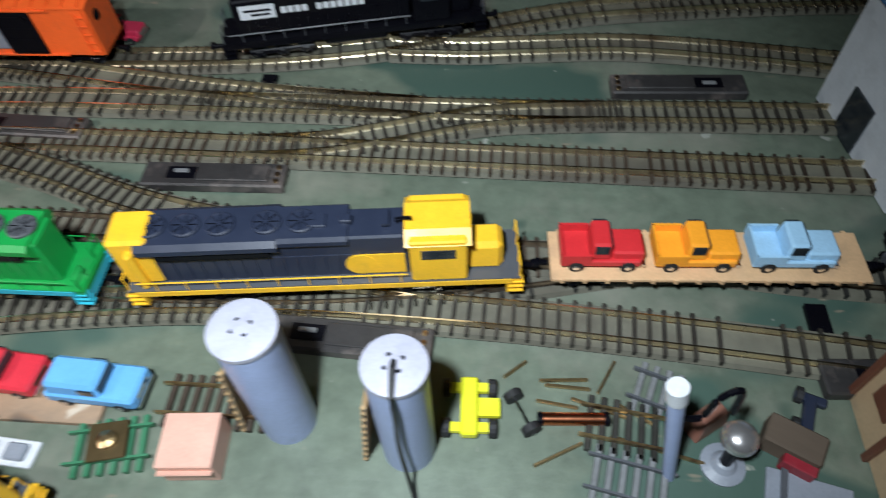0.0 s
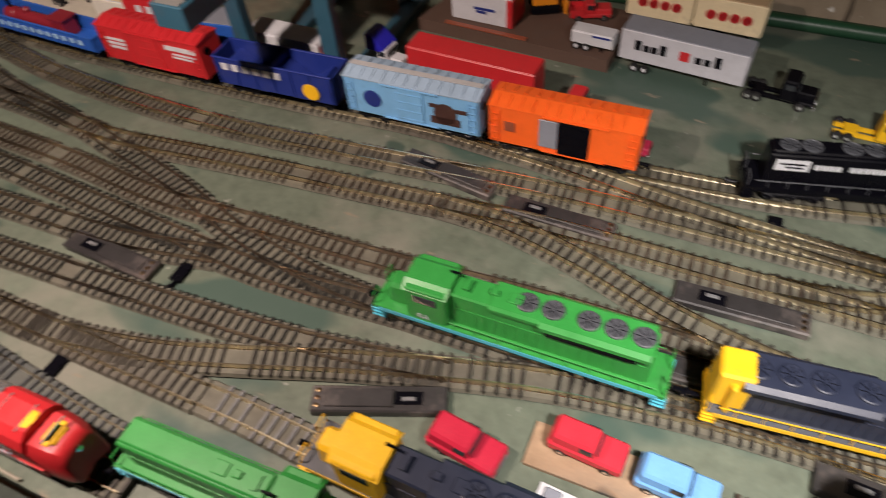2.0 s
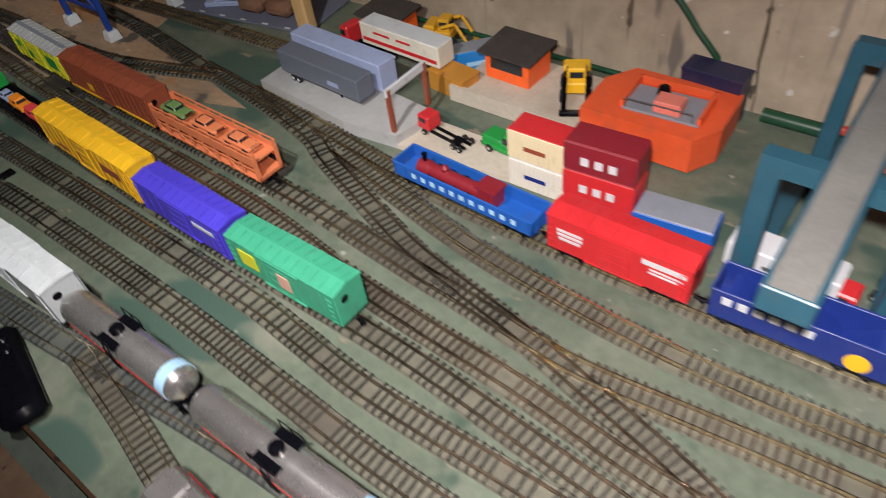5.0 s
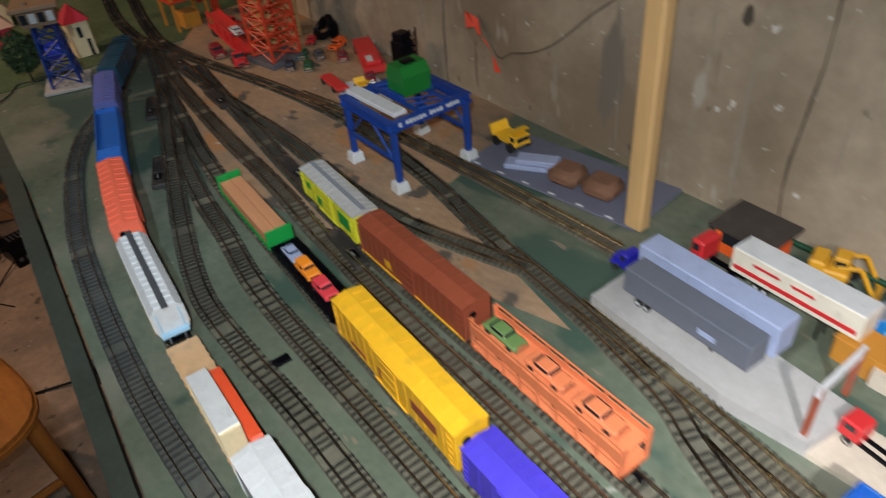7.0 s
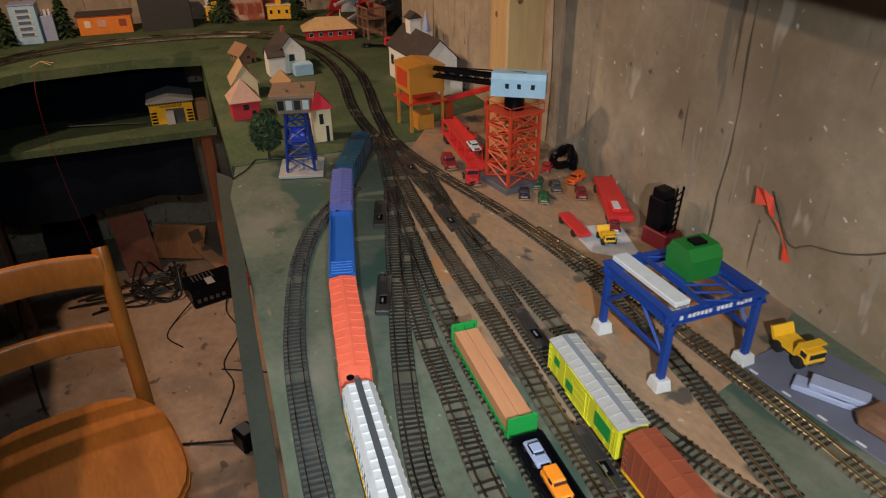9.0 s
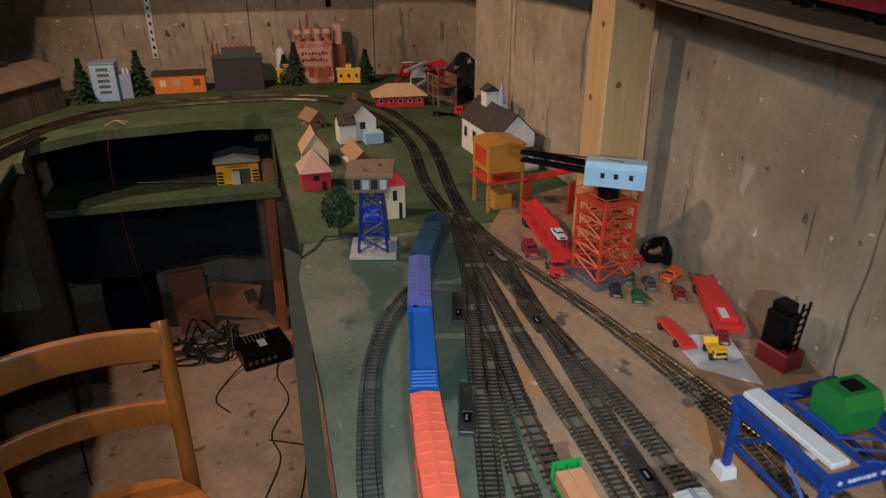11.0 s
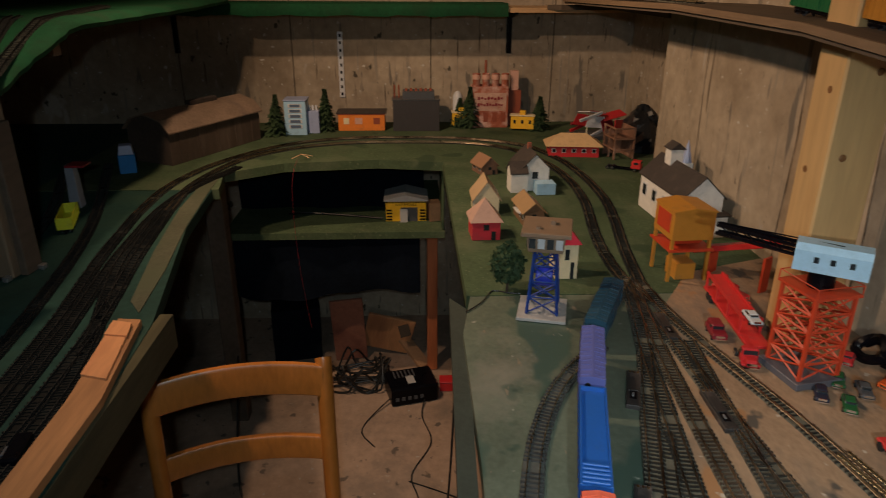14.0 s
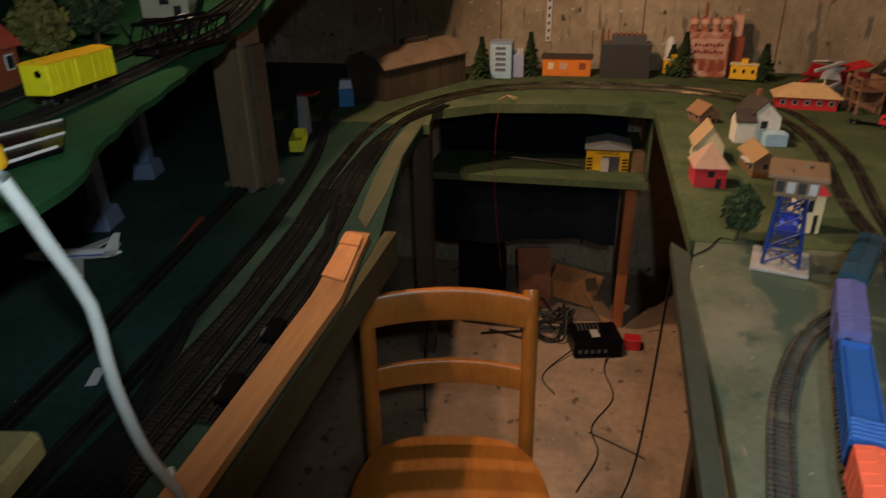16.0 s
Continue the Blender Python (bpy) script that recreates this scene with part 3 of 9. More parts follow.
def coupler(parent, x, s):
    g = Geo().box(x + s * 0.004, 0, 0.004, 0.008, 0.003, 0.003, 0.0005).box(x + s * 0.0085, 0.001, 0.004, 0.004, 0.005, 0.005, 0.001)
    part("coupler", g, BLACK, parent)


def running_gear(t, L, axles=2):
    for s in (-1, 1):
        bogie(t, s * (L / 2 - 0.024), axles, 0.020 if axles == 2 else 0.034)
        coupler(t, s * L / 2, s)


def bars(parent, spots, material, y, name="lettering"):
    """Unreadable lettering as flat bars: (x, z, length, height) on the side at y."""
    for x, z, w, h in spots:
        part(name, Geo().box(x, y, z, w, 0.0006, h), material, parent)


def ladder(parent, x, y, z0, z1, material, n=5):
    g = Geo()
    for dx in (-0.0035, 0.0035):
        g.box(x + dx, y, (z0 + z1) / 2, 0.0007, 0.0007, z1 - z0)
    for i in range(n):
        g.box(x, y, z0 + (i + 0.5) * (z1 - z0) / n, 0.007, 0.0008, 0.0008)
    part("ladder", g, material, parent)


def boxcar(m, L, H, material, label, door=None, roof=None, walk=None, ribs=9, signs=(), sign_mat=None, door_x=0.0, group="boxcars"):
    t = thing("boxcar", m, label, "boxcar", group)
    W = 0.0345
    part("underframe", Geo().box(0, 0, 0.0065, L * 0.94, 0.020, 0.005).box(0, 0, 0.0045, L * 0.35, 0.012, 0.006), BLACK, t)
    body = Geo().box(0, 0, 0.009 + (H - 0.009) / 2, L, W, H - 0.009, 0.0007)
    part("body", body, material, t)
    rib = None
    for i in range(ribs + 1 if ribs else 0):
        x = -L / 2 + 0.004 + i * (L - 0.008) / ribs
        if abs(x - door_x) > 0.018:
            for s in (-1, 1):
                if rib is None:
                    rib = part("rib", Geo().box(0, 0, 0, 0.0012, 0.0011, H - 0.014), material, t)
                    rib.location = (x, s * W / 2, 0.011 + (H - 0.013) / 2)
                else:
                    again(rib, t, Matrix.Translation((x, s * W / 2, 0.011 + (H - 0.013) / 2)))
    rf = Geo().prism([(-W / 2 - 0.0008, H - 0.0012), (-W / 2 - 0.0008, H), (0, H + 0.0034), (W / 2 + 0.0008, H), (W / 2 + 0.0008, H - 0.0012)], -L / 2 - 0.0006, L / 2 + 0.0006)
    for i in range(12):
        x = -L / 2 + (i + 0.5) * L / 12
        for s in (-1, 1):
            rf.prism([(s * W / 2, H), (s * W / 2, H + 0.0009), (s * 0.003, H + 0.0041), (s * 0.003, H + 0.003)], x - 0.0007, x + 0.0007)
    part("roof", rf, roof or material, t)
    if walk:
        part("running_board", Geo().box(0, 0, H + 0.0042, L * 0.98, 0.006, 0.0008), walk, t)
    for s in (-1, 1):
        g = Geo().box(door_x, s * (W / 2 + 0.0007), 0.011 + (H - 0.014) / 2, 0.028, 0.0014, H - 0.013, 0.0004)
        for i in range(4):
            g.box(door_x, s * (W / 2 + 0.0014), 0.014 + i * (H - 0.018) / 3.4, 0.026, 0.0008, 0.0012)
        part("door", g, door or material, t)
        for z in (0.0105, H - 0.002):
            part("door_rail", Geo().box(door_x, s * (W / 2 + 0.0012), z, 0.058, 0.0016, 0.0012), material, t)
        ladder(t, s * (L / 2 - 0.006), -(W / 2 + 0.0012), 0.010, H - 0.004, material)
        ladder(t, s * (L / 2 - 0.006), (W / 2 + 0.0012), 0.010, H - 0.004, material)
        part("brake_wheel", Geo().ring([(0.003, 0), (0.0045, 0.0008), (0.003, 0.0012)], s * (L / 2 + 0.001), 0.006, H * 0.75, 12, "x"), BLACK, t)
        if signs:
            bars(t, [(x * s, z, w, h) for x, z, w, h in signs], sign_mat or WHITE, s * (W / 2 + 0.0009))
    running_gear(t, L)
    return t


def open_car(m, L, H, material, label, name="hopper", floor=0.014, inside=None, ribs=9, bays=0, signs=(), sign_mat=None, cat="hopper car"):
    """A gondola or open hopper: sides, ends, floor, ribs."""
    t = thing(name, m, label, cat, "open cars")
    W = 0.034
    part("underframe", Geo().box(0, 0, 0.0065, L * 0.96, 0.016, 0.005), BLACK, t)
    for s in (-1, 1):
        g = Geo().box(0, s * (W / 2 - 0.0006), (0.010 + H) / 2, L, 0.0012, H - 0.010)
        g.box(0, s * W / 2, H, L, 0.0026, 0.0018, 0.0004)
        for i in range(ribs + 1):
            g.box(-L / 2 + 0.003 + i * (L - 0.006) / ribs, s * (W / 2 + 0.0006), (0.011 + H) / 2, 0.0018, 0.0014, H - 0.012)
        part("side", g, material, t)
        part("end", Geo().box(s * (L / 2 - 0.0006), 0, (0.010 + H) / 2, 0.0012, W, H - 0.010).box(s * L / 2, 0, H - 0.0006, 0.002, W, 0.0018)
             .box(s * (L / 2 + 0.0006), 0.008, H * 0.6, 0.001, 0.001, H * 0.6).box(s * (L / 2 + 0.0006), -0.008, H * 0.6, 0.001, 0.001, H * 0.6), material, t)
        ladder(t, s * (L / 2 - 0.006), -(W / 2 + 0.0018), 0.010, H - 0.003, material, 4)
        if signs:
            bars(t, [(x * s, z, w, h) for x, z, w, h in signs], sign_mat or WHITE, s * (W / 2 + 0.0014))
    fl = Geo().box(0, 0, floor, L - 0.002, W - 0.002, 0.002)
    if bays:
        for i in range(bays):
            a = -L / 2 + 0.012 + i * (L - 0.024) / bays
            b = a + (L - 0.024) / bays
            fl.prism([(a, floor), (a, H - 0.008), (a + 0.004, H - 0.009), ((a + b) / 2, floor + 0.002), (b - 0.004, H - 0.009), (b, H - 0.008), (b, floor)], -W / 2 + 0.002, W / 2 - 0.002, "y")
        for i in range(1, bays):
            fl.box(-L / 2 + 0.012 + i * (L - 0.024) / bays, 0, H - 0.004, 0.002, W - 0.002, 0.007)
        part("chute", Geo().box(-L * 0.17, 0, 0.008, 0.018, 0.024, 0.008, 0.001, 0, 1.2).box(L * 0.17, 0, 0.008, 0.018, 0.024, 0.008, 0.001, 0, 1.2), material, t)
    part("floor_plate", fl, inside or material, t)
    running_gear(t, L)
    return t


def flat_deck(t, L, deck, z=0.0105):
    part("underframe", Geo().box(0, 0, 0.0065, L * 0.97, 0.014, 0.005), BLACK, t)
    g = Geo().box(0, 0, z, L, 0.034, 0.0026, 0.0004)
    for i in range(14):
        for s in (-1, 1):
            g.box(-L / 2 + (i + 0.5) * L / 14, s * 0.0172, z, 0.0022, 0.0014, 0.0032)
    part("deck", g, deck, t)
    running_gear(t, L)


def bulkhead_flat(m, L, label):
    t = thing("bulkhead_flatcar", m, label, "flatcar", "flatcars")
    flat_deck(t, L, GREEN)
    for s in (-1, 1):
        g = Geo().box(s * (L / 2 - 0.001), 0, 0.024, 0.0018, 0.035, 0.026, 0.0003)
        for y in (-0.013, 0, 0.013):
            g.box(s * (L / 2 - 0.004), y, 0.022, 0.006, 0.0012, 0.022)
        part("bulkhead", g, GREEN, t)
        part("side_sill", Geo().box(0, s * 0.0165, 0.013, L, 0.0012, 0.005), GREEN, t)
    wood = mat("lumber", (0.55, 0.26, 0.13), 0.6, 0, 0.15, 20, 0.1, (0.45, 0.2, 0.1), 0.6, (0.1, 1, 1))
    for y in (-0.0078, 0.0078):
        part("lumber", Geo().box(0, y, 0.0205, L - 0.014, 0.0152, 0.018, 0.0006), wood, t, "stacked tan lumber")
    return t


def toy_truck(m, material, label, kind="pickup", L=0.042, W=0.019, glass=GLASS, front=CHROME, bed=None):
    """A small road vehicle: body, cab, windows, wheels, grille; its nose looks along +x."""
    t = thing("toy_" + kind, m, label, "toy " + ("car" if kind == "car" else "truck"), "toy vehicles")
    r = W * 0.17
    h = r * 1.0
    if kind == "pickup":
        b = Geo().box(L * 0.30, 0, h + W * 0.24, L * 0.40, W * 0.80, W * 0.34, W * 0.05, 0, 0.94, 0.9)
        b.box(-L * 0.02, 0, h + W * 0.10, L * 0.96, W * 0.94, W * 0.20, W * 0.03)
        b.box(-L * 0.03, 0, h + W * 0.46, L * 0.26, W * 0.86, W * 0.52, W * 0.06, 0, 0.86, 0.88)
        part("body", b, material, t)
        bd = Geo().box(-L * 0.32, 0, h + W * 0.16, L * 0.36, W * 0.96, W * 0.05)
        for s in (-1, 1):
            bd.box(-L * 0.32, s * W * 0.46, h + W * 0.30, L * 0.36, W * 0.06, W * 0.26)
        bd.box(-L * 0.49, 0, h + W * 0.30, W * 0.05, W * 0.92, W * 0.26)
        part("bed", bd, bed or material, t)
        part("windscreen", Geo().box(L * 0.085, 0, h + W * 0.54, 0.0006, W * 0.68, W * 0.26), glass, t)
        part("side_window", Geo().box(-L * 0.03, 0, h + W * 0.54, L * 0.16, W * 0.85, W * 0.24), glass, t)
    elif kind == "van":
        b = Geo().box(0, 0, h + W * 0.20, L, W, W * 0.40, W * 0.07).box(-L * 0.16, 0, h + W * 0.54, L * 0.64, W * 0.92, W * 0.46, W * 0.09, 0, 0.90, 0.86)
        part("body", b, material, t)
        part("windscreen", Geo().box(L * 0.150, 0, h + W * 0.56, 0.0016, W * 0.7, W * 0.2), glass, t)
        part("side_window", Geo().box(L * 0.02, 0, h + W * 0.56, L * 0.17, W * 0.905, W * 0.18), glass, t)
    elif kind == "car":
        b = Geo().box(0, 0, h + W * 0.16, L, W * 0.95, W * 0.26, W * 0.08, 0, 0.96, 0.92).box(-L * 0.06, 0, h + W * 0.38, L * 0.5, W * 0.82, W * 0.26, W * 0.07, 0, 0.68, 0.8)
        part("body", b, material, t)
        part("side_window", Geo().box(-L * 0.06, 0, h + W * 0.39, L * 0.36, W * 0.77, W * 0.14), glass, t)
        part("windscreen", Geo().box(-L * 0.06, 0, h + W * 0.39, L * 0.46, W * 0.6, W * 0.13), glass, t)
    else:
        b = Geo().box(L * 0.33, 0, h + W * 0.50, L * 0.26, W * 0.92, W * 0.78, W * 0.07, 0, 0.92, 0.94)
        if kind == "tractor":
            b = Geo().box(L * 0.34, 0, h + W * 0.26, L * 0.30, W * 0.62, W * 0.42, W * 0.05, 0, 0.92, 0.9).box(L * 0.10, 0, h + W * 0.48, L * 0.24, W * 0.9, W * 0.8, W * 0.06, 0, 0.9, 0.94)
            for s in (-1, 1):
                b.box(L * 0.38, s * W * 0.38, h + W * 0.16, L * 0.22, W * 0.22, W * 0.12, W * 0.04)
        part("cab", b, material, t)
        cx = L * 0.33 if kind != "tractor" else L * 0.10
        part("windscreen", Geo().box(cx + L * 0.118, 0, h + W * 0.66, 0.0012, W * 0.72, W * 0.24), glass, t)
        part("side_window", Geo().box(cx, 0, h + W * 0.66, L * 0.13, W * 0.935, W * 0.2), glass, t)
        c = Geo().box(-L * 0.12, W * 0.2, h, L * 0.74, W * 0.1, W * 0.14).box(-L * 0.12, -W * 0.2, h, L * 0.74, W * 0.1, W * 0.14).box(-L * 0.3, 0, h + W * 0.1, L * 0.16, W * 0.5, W * 0.08)
        part("chassis", c, bed or BLACK, t)
    part("bumper", Geo().box(L * 0.5, 0, h + W * 0.02, W * 0.06, W * 0.9, W * 0.12, 0.0003), front, t, "chrome bumper" if front is CHROME else "")
    part("grille", Geo().box(L * 0.495, 0, h + W * 0.22, W * 0.04, W * 0.55, W * 0.16), front, t)
    axles = [L * 0.31, -L * 0.31] + ([-L * 0.44] if kind in ("tractor", "lorry") else [])
    for ax in axles:
        for s in (-1, 1):
            w = part("wheel", Geo().ring([(r * 0.5, -W * 0.07), (r, -W * 0.06), (r, W * 0.06), (r * 0.5, W * 0.07)], ax, s * W * 0.44, r, 14, "y"), RUBBER, t)
            part("rim", Geo().ring([(r * 0.2, -W * 0.085), (r * 0.45, -W * 0.08), (r * 0.45, W * 0.08), (r * 0.2, W * 0.085)], ax, s * W * 0.44, r, 10, "y"), CHROME if front is CHROME else DARKGREY, w)
    return t


def put_on(m, x, y, z, rz=0):
    return m @ pose(x, y, z, 0, 0, rz)


def locomotive(m, L, body_mat, label, hood=None, sill=None, step=None, fans=None, cab=None, nose=None, fan_x=(0.011, 0.029, 0.047, 0.071, 0.089), flare=True, rail_mat=None, signs=(), sign_mat=None, name="diesel_locomotive", H=0.052, writing=()):
    """A six-axle hood diesel, its cab end towards +x."""
    t = thing(name, m, label, "locomotive", "diesel locomotives")
    hood, sill, step, cab, nose, rail_mat = hood or body_mat, sill or body_mat, step or body_mat, cab or body_mat, nose or body_mat, rail_mat or body_mat
    s2 = L / 0.22
    part("frame", Geo().box(0, 0, 0.0125, L * 0.98, 0.033, 0.005, 0.0005), sill, t)
    part("fuel_tank", Geo().box(0, 0, 0.0065, L * 0.24, 0.026, 0.0085, 0.002), BLACK, t)
    part("walkway", Geo().box(0, 0, 0.0154, L * 0.97, 0.034, 0.001), hood if hood is not SLATE else DARKGREY, t)
    h0, h1 = -L / 2 + 0.016 * s2, L / 2 - 0.064 * s2
    g = Geo().box((h0 + h1) / 2, 0, 0.0155 + (H - 0.019) / 2, h1 - h0, 0.0205, H - 0.0185, 0.0012)
    if flare:
        a = h0 + 0.002
        b = h0 + 0.075 * s2
        g.prism([(-0.0103, H - 0.014), (-0.0150, H - 0.007), (-0.0150, H - 0.0035), (-0.0118, H - 0.0012), (0.0118, H - 0.0012), (0.0150, H - 0.0035), (0.0150, H - 0.007), (0.0103, H - 0.014)], a, b)
        g.prism([(-0.0100, H - 0.010), (-0.0128, H - 0.006), (-0.0128, H - 0.003), (-0.0108, H - 0.0010), (0.0108, H - 0.0010), (0.0128, H - 0.003), (0.0128, H - 0.006), (0.0100, H - 0.010)], b, b + 0.036 * s2)
    else:
        g.box((h0 + h1) / 2, 0, H - 0.002, h1 - h0 - 0.004, 0.017, 0.003, 0.0012)
    part("long_hood", g, hood, t)
    for i in range(int((h1 - h0) / 0.0075)):
        for s in (-1, 1):
            part("hood_door", Geo().box(h0 + 0.006 + i * 0.0075, s * 0.01045, 0.0155 + (H - 0.032) / 2, 0.0062, 0.0006, H - 0.034), hood, t)
    if flare:
        for s in (-1, 1):
            part("radiator_grille", Geo().box(h0 + 0.040 * s2, s * 0.0119, H - 0.0115, 0.060 * s2, 0.0034, 0.0035), BLACK, t, "dark radiator grille")
    cx = L / 2 - 0.047 * s2
    g = Geo().box(cx, 0, 0.0155 + (H - 0.0165) / 2, 0.030 * s2, 0.0335, H - 0.0175, 0.001)
    g.prism([(-0.0172, H - 0.0045), (-0.009, H + 0.0005), (0.009, H + 0.0005), (0.0172, H - 0.0045)], cx - 0.017 * s2, cx + 0.017 * s2)
    part("cab", g, cab, t)
    for s in (-1, 1):
        part("cab_window", Geo().box(cx, s * 0.0169, H - 0.012, 0.018 * s2, 0.0006, 0.0072), GLASS, t)
    part("windscreen", Geo().box(cx + 0.0152 * s2, 0, H - 0.0095, 0.0008, 0.027, 0.006), GLASS, t)
    nx = L / 2 - 0.0225 * s2
    part("nose", Geo().box(nx, 0, 0.0155 + (H - 0.033) / 2, 0.021 * s2, 0.0195, H - 0.031, 0.003, 0, 0.92, 0.84), nose, t)
    part("headlight", Geo().ring([(0.0012, 0), (0.0014, 0.001), (0.0008, 0.0014)], cx + 0.016 * s2, 0.0022, H - 0.003, 10, "x").ring([(0.0012, 0), (0.0014, 0.001), (0.0008, 0.0014)], cx + 0.016 * s2, -0.0022, H - 0.003, 10, "x"), CREAM, t)
    for fx in fan_x:
        x = h0 + fx * s2 - 0.002
        fan = part("fan", Geo().ring([(0.0078, 0), (0.0080, 0.0016), (0.0071, 0.0020), (0.0066, 0.0012), (0.0016, 0.0010), (0.0014, 0.0020), (0.0004, 0.0020)], x, 0, H - 0.0012, 20), fans or DARKGREY, t)
        bl = Geo()
        for k in range(8):
            w = k * math.pi / 4
            bl.box(x + 0.0042 * math.cos(w), 0.0042 * math.sin(w), H + 0.0004, 0.0054, 0.0004, 0.0004, 0, w)
        part("fan_grille", bl, BLACK, fan)
    part("exhaust", Geo().box(h1 - 0.030 * s2, 0, H, 0.006, 0.005, 0.003, 0.0005).box(h1 - 0.045 * s2, 0, H - 0.0004, 0.010, 0.009, 0.002, 0.0005).box(h1 - 0.010, 0, H, 0.004, 0.010, 0.0016), hood, t)
    part("horn", Geo().tube([(h1 - 0.004, -0.004, H + 0.001), (h1 - 0.004, -0.004, H + 0.004)], 0.0006, 6).tube([(h1 - 0.004, -0.004, H + 0.004), (h1 + 0.004, -0.004, H + 0.004)], 0.0006, 6, True, 0.0013), BLACK, t)
    for s in (-1, 1):
        part("pilot", Geo().box(s * (L / 2 - 0.003), 0, 0.0075, 0.0015, 0.031, 0.009, 0.0004), step, t)
        for j in (-1, 1):
            stair = Geo().box(s * (L / 2 - 0.0105), j * 0.0150, 0.0075, 0.0008, 0.005, 0.0105)
            for i in range(3):
                stair.box(s * (L / 2 - 0.006), j * 0.0150, 0.003 + i * 0.0042, 0.009, 0.005, 0.0008)
            part("stair", stair, step, t)
        hr = Geo()
        for i in range(9):
            x = h0 + 0.004 + i * (h1 - h0 - 0.008) / 8
            hr.tube([(x, s * 0.0165, 0.0155), (x, s * 0.0165, 0.0225)], 0.0004, 5)
        hr.tube([(h0 - 0.006, s * 0.0165, 0.0225), (h1, s * 0.0165, 0.0225)], 0.00045, 5)
        part("handrail", hr, rail_mat, t)
        x = s * (L / 2 - 0.004)
        for a, b in ((-0.0155, -0.006), (0.006, 0.0155)):
            part("end_rail", Geo().tube([(x, a, 0.0155), (x, a, 0.026), (x, b, 0.026), (x, b, 0.0155)], 0.0005, 5), rail_mat, t)
        part("sill_edge", Geo().box(0, s * 0.0169, 0.0130, L * 0.93, 0.0010, 0.0040), step, t)
        if signs:
            bars(t, [(x * -s, z, w, h) for x, z, w, h in signs], sign_mat or WHITE, s * 0.0112)
        bogie(t, s * (L / 2 - 0.048 * s2), 3, 0.036)
        coupler(t, s * L / 2, s)
    for text, x, y, z, size in writing:
        c = bpy.data.curves.new("lettering", "FONT")
        c.body, c.size, c.extrude, c.align_x = text, size, 0.0002, "CENTER"
        dg = new("lettering_text", c)
        me = bpy.data.meshes.new_from_object(dg.evaluated_get(bpy.context.evaluated_depsgraph_get()))
        bpy.data.objects.remove(dg)
        ob = new("lettering", me)
        me.materials.clear()
        me.materials.append(WHITE)
        ob.parent = t
        ob.matrix_basis = pose(x, y, z, 90, 0, 0 if y < 0 else 180)
    return t


PALEROOF = plastic("pale_roof", (0.36, 0.38, 0.43))


def streamliner(m, L, label, pale=True):
    """A rounded passenger diesel in red and silver, nose towards +x."""
    t = thing("streamlined_locomotive", m, label, "locomotive", "diesel locomotives")
    W, H = 0.034, 0.052
    prof = [(-W / 2, 0.008), (-W / 2, H - 0.010), (-W / 2 + 0.003, H - 0.004), (-W / 2 + 0.009, H), (W / 2 - 0.009, H), (W / 2 - 0.003, H - 0.004), (W / 2, H - 0.010), (W / 2, 0.008)]
    part("body", Geo().prism(prof, -L / 2, L / 2 - 0.062), SILVER, t, "dusty silver ribbed body")
    for s in (-1, 1):
        part("side_band", Geo().box(-0.031, s * (W / 2 + 0.0006), 0.0205, L - 0.066, 0.0016, 0.025), RED, t, "red lower side band")
        bars(t, [(-0.06 * s - 0.02, 0.014, 0.05, 0.003)], SILVER, s * (W / 2 + 0.0016))
    for px in (-0.43, -0.31):
        part("roof_panel", Geo().box(L * px, 0, H + 0.001, 0.0235, 0.026, 0.003, 0.001), PALEROOF if pale else SILVER, t, "pale grey roof panel" if pale else "")
    for i in range(4):
        part("roof_panel", Geo().box(-L * 0.18 + i * 0.0225, 0, H + 0.0006, 0.021, 0.021, 0.002, 0.0008), SILVER, t)
    ribs = Geo()
    for i in range(8):
        ribs.box(-L * 0.3 + i * 0.022, 0, H + 0.0003, 0.0010, 0.020, 0.0012)
    part("roof_ribs", ribs, SILVER, t)
    cab = Geo().prism([(y, z) for y, z in [(-W / 2 - 0.0006, 0.008), (-W / 2 - 0.0006, H - 0.010), (-W / 2 + 0.003, H - 0.0035), (-W / 2 + 0.009, H + 0.0006), (W / 2 - 0.009, H + 0.0006), (W / 2 - 0.003, H - 0.0035), (W / 2 + 0.0006, H - 0.010), (W / 2 + 0.0006, 0.008)]], L / 2 - 0.064, L / 2 - 0.026)
    part("cab", cab, RED, t)
    rows = []
    for i in range(9):
        u = i / 8
        x = L / 2 - 0.027 + 0.027 * math.sin(u * math.pi / 2)
        w, top = W / 2 * (1 - 0.35 * u ** 2), 0.008 + (H - 0.014) * (1 - 0.34 * u ** 3) * (1 if u < 0.95 else 0.9)
        rows.append([(x, -w, 0.008), (x, -w, top - 0.008), (x, -w * 0.7, top - 0.001), (x, 0, top), (x, w * 0.7, top - 0.001), (x, w, top - 0.008), (x, w, 0.008)])
    rows.append([(L / 2, 0, 0.012)] * 7)
    part("nose", Geo().sheet(rows), RED, t, smooth=True)
    part("windscreen", Geo().prism([(-0.0145, H - 0.009), (-0.0115, H - 0.0035), (0.0115, H - 0.0035), (0.0145, H - 0.009)], L / 2 - 0.0275, L / 2 - 0.0262), GLASS, t)
    part("nose_emblem", Geo().box(L / 2 - 0.0135, 0, 0.0448, 0.011, 0.013, 0.0030, 0.0007).box(L / 2 - 0.0135, 0, 0.0452, 0.005, 0.018, 0.0022, 0.0007), YELLOW, t, "yellow nose emblem")
    for s in (-1, 1):
        part("side_window", Geo().box(L / 2 - 0.045, s * (W / 2 + 0.0008), H - 0.014, 0.010, 0.0008, 0.007), GLASS, t)
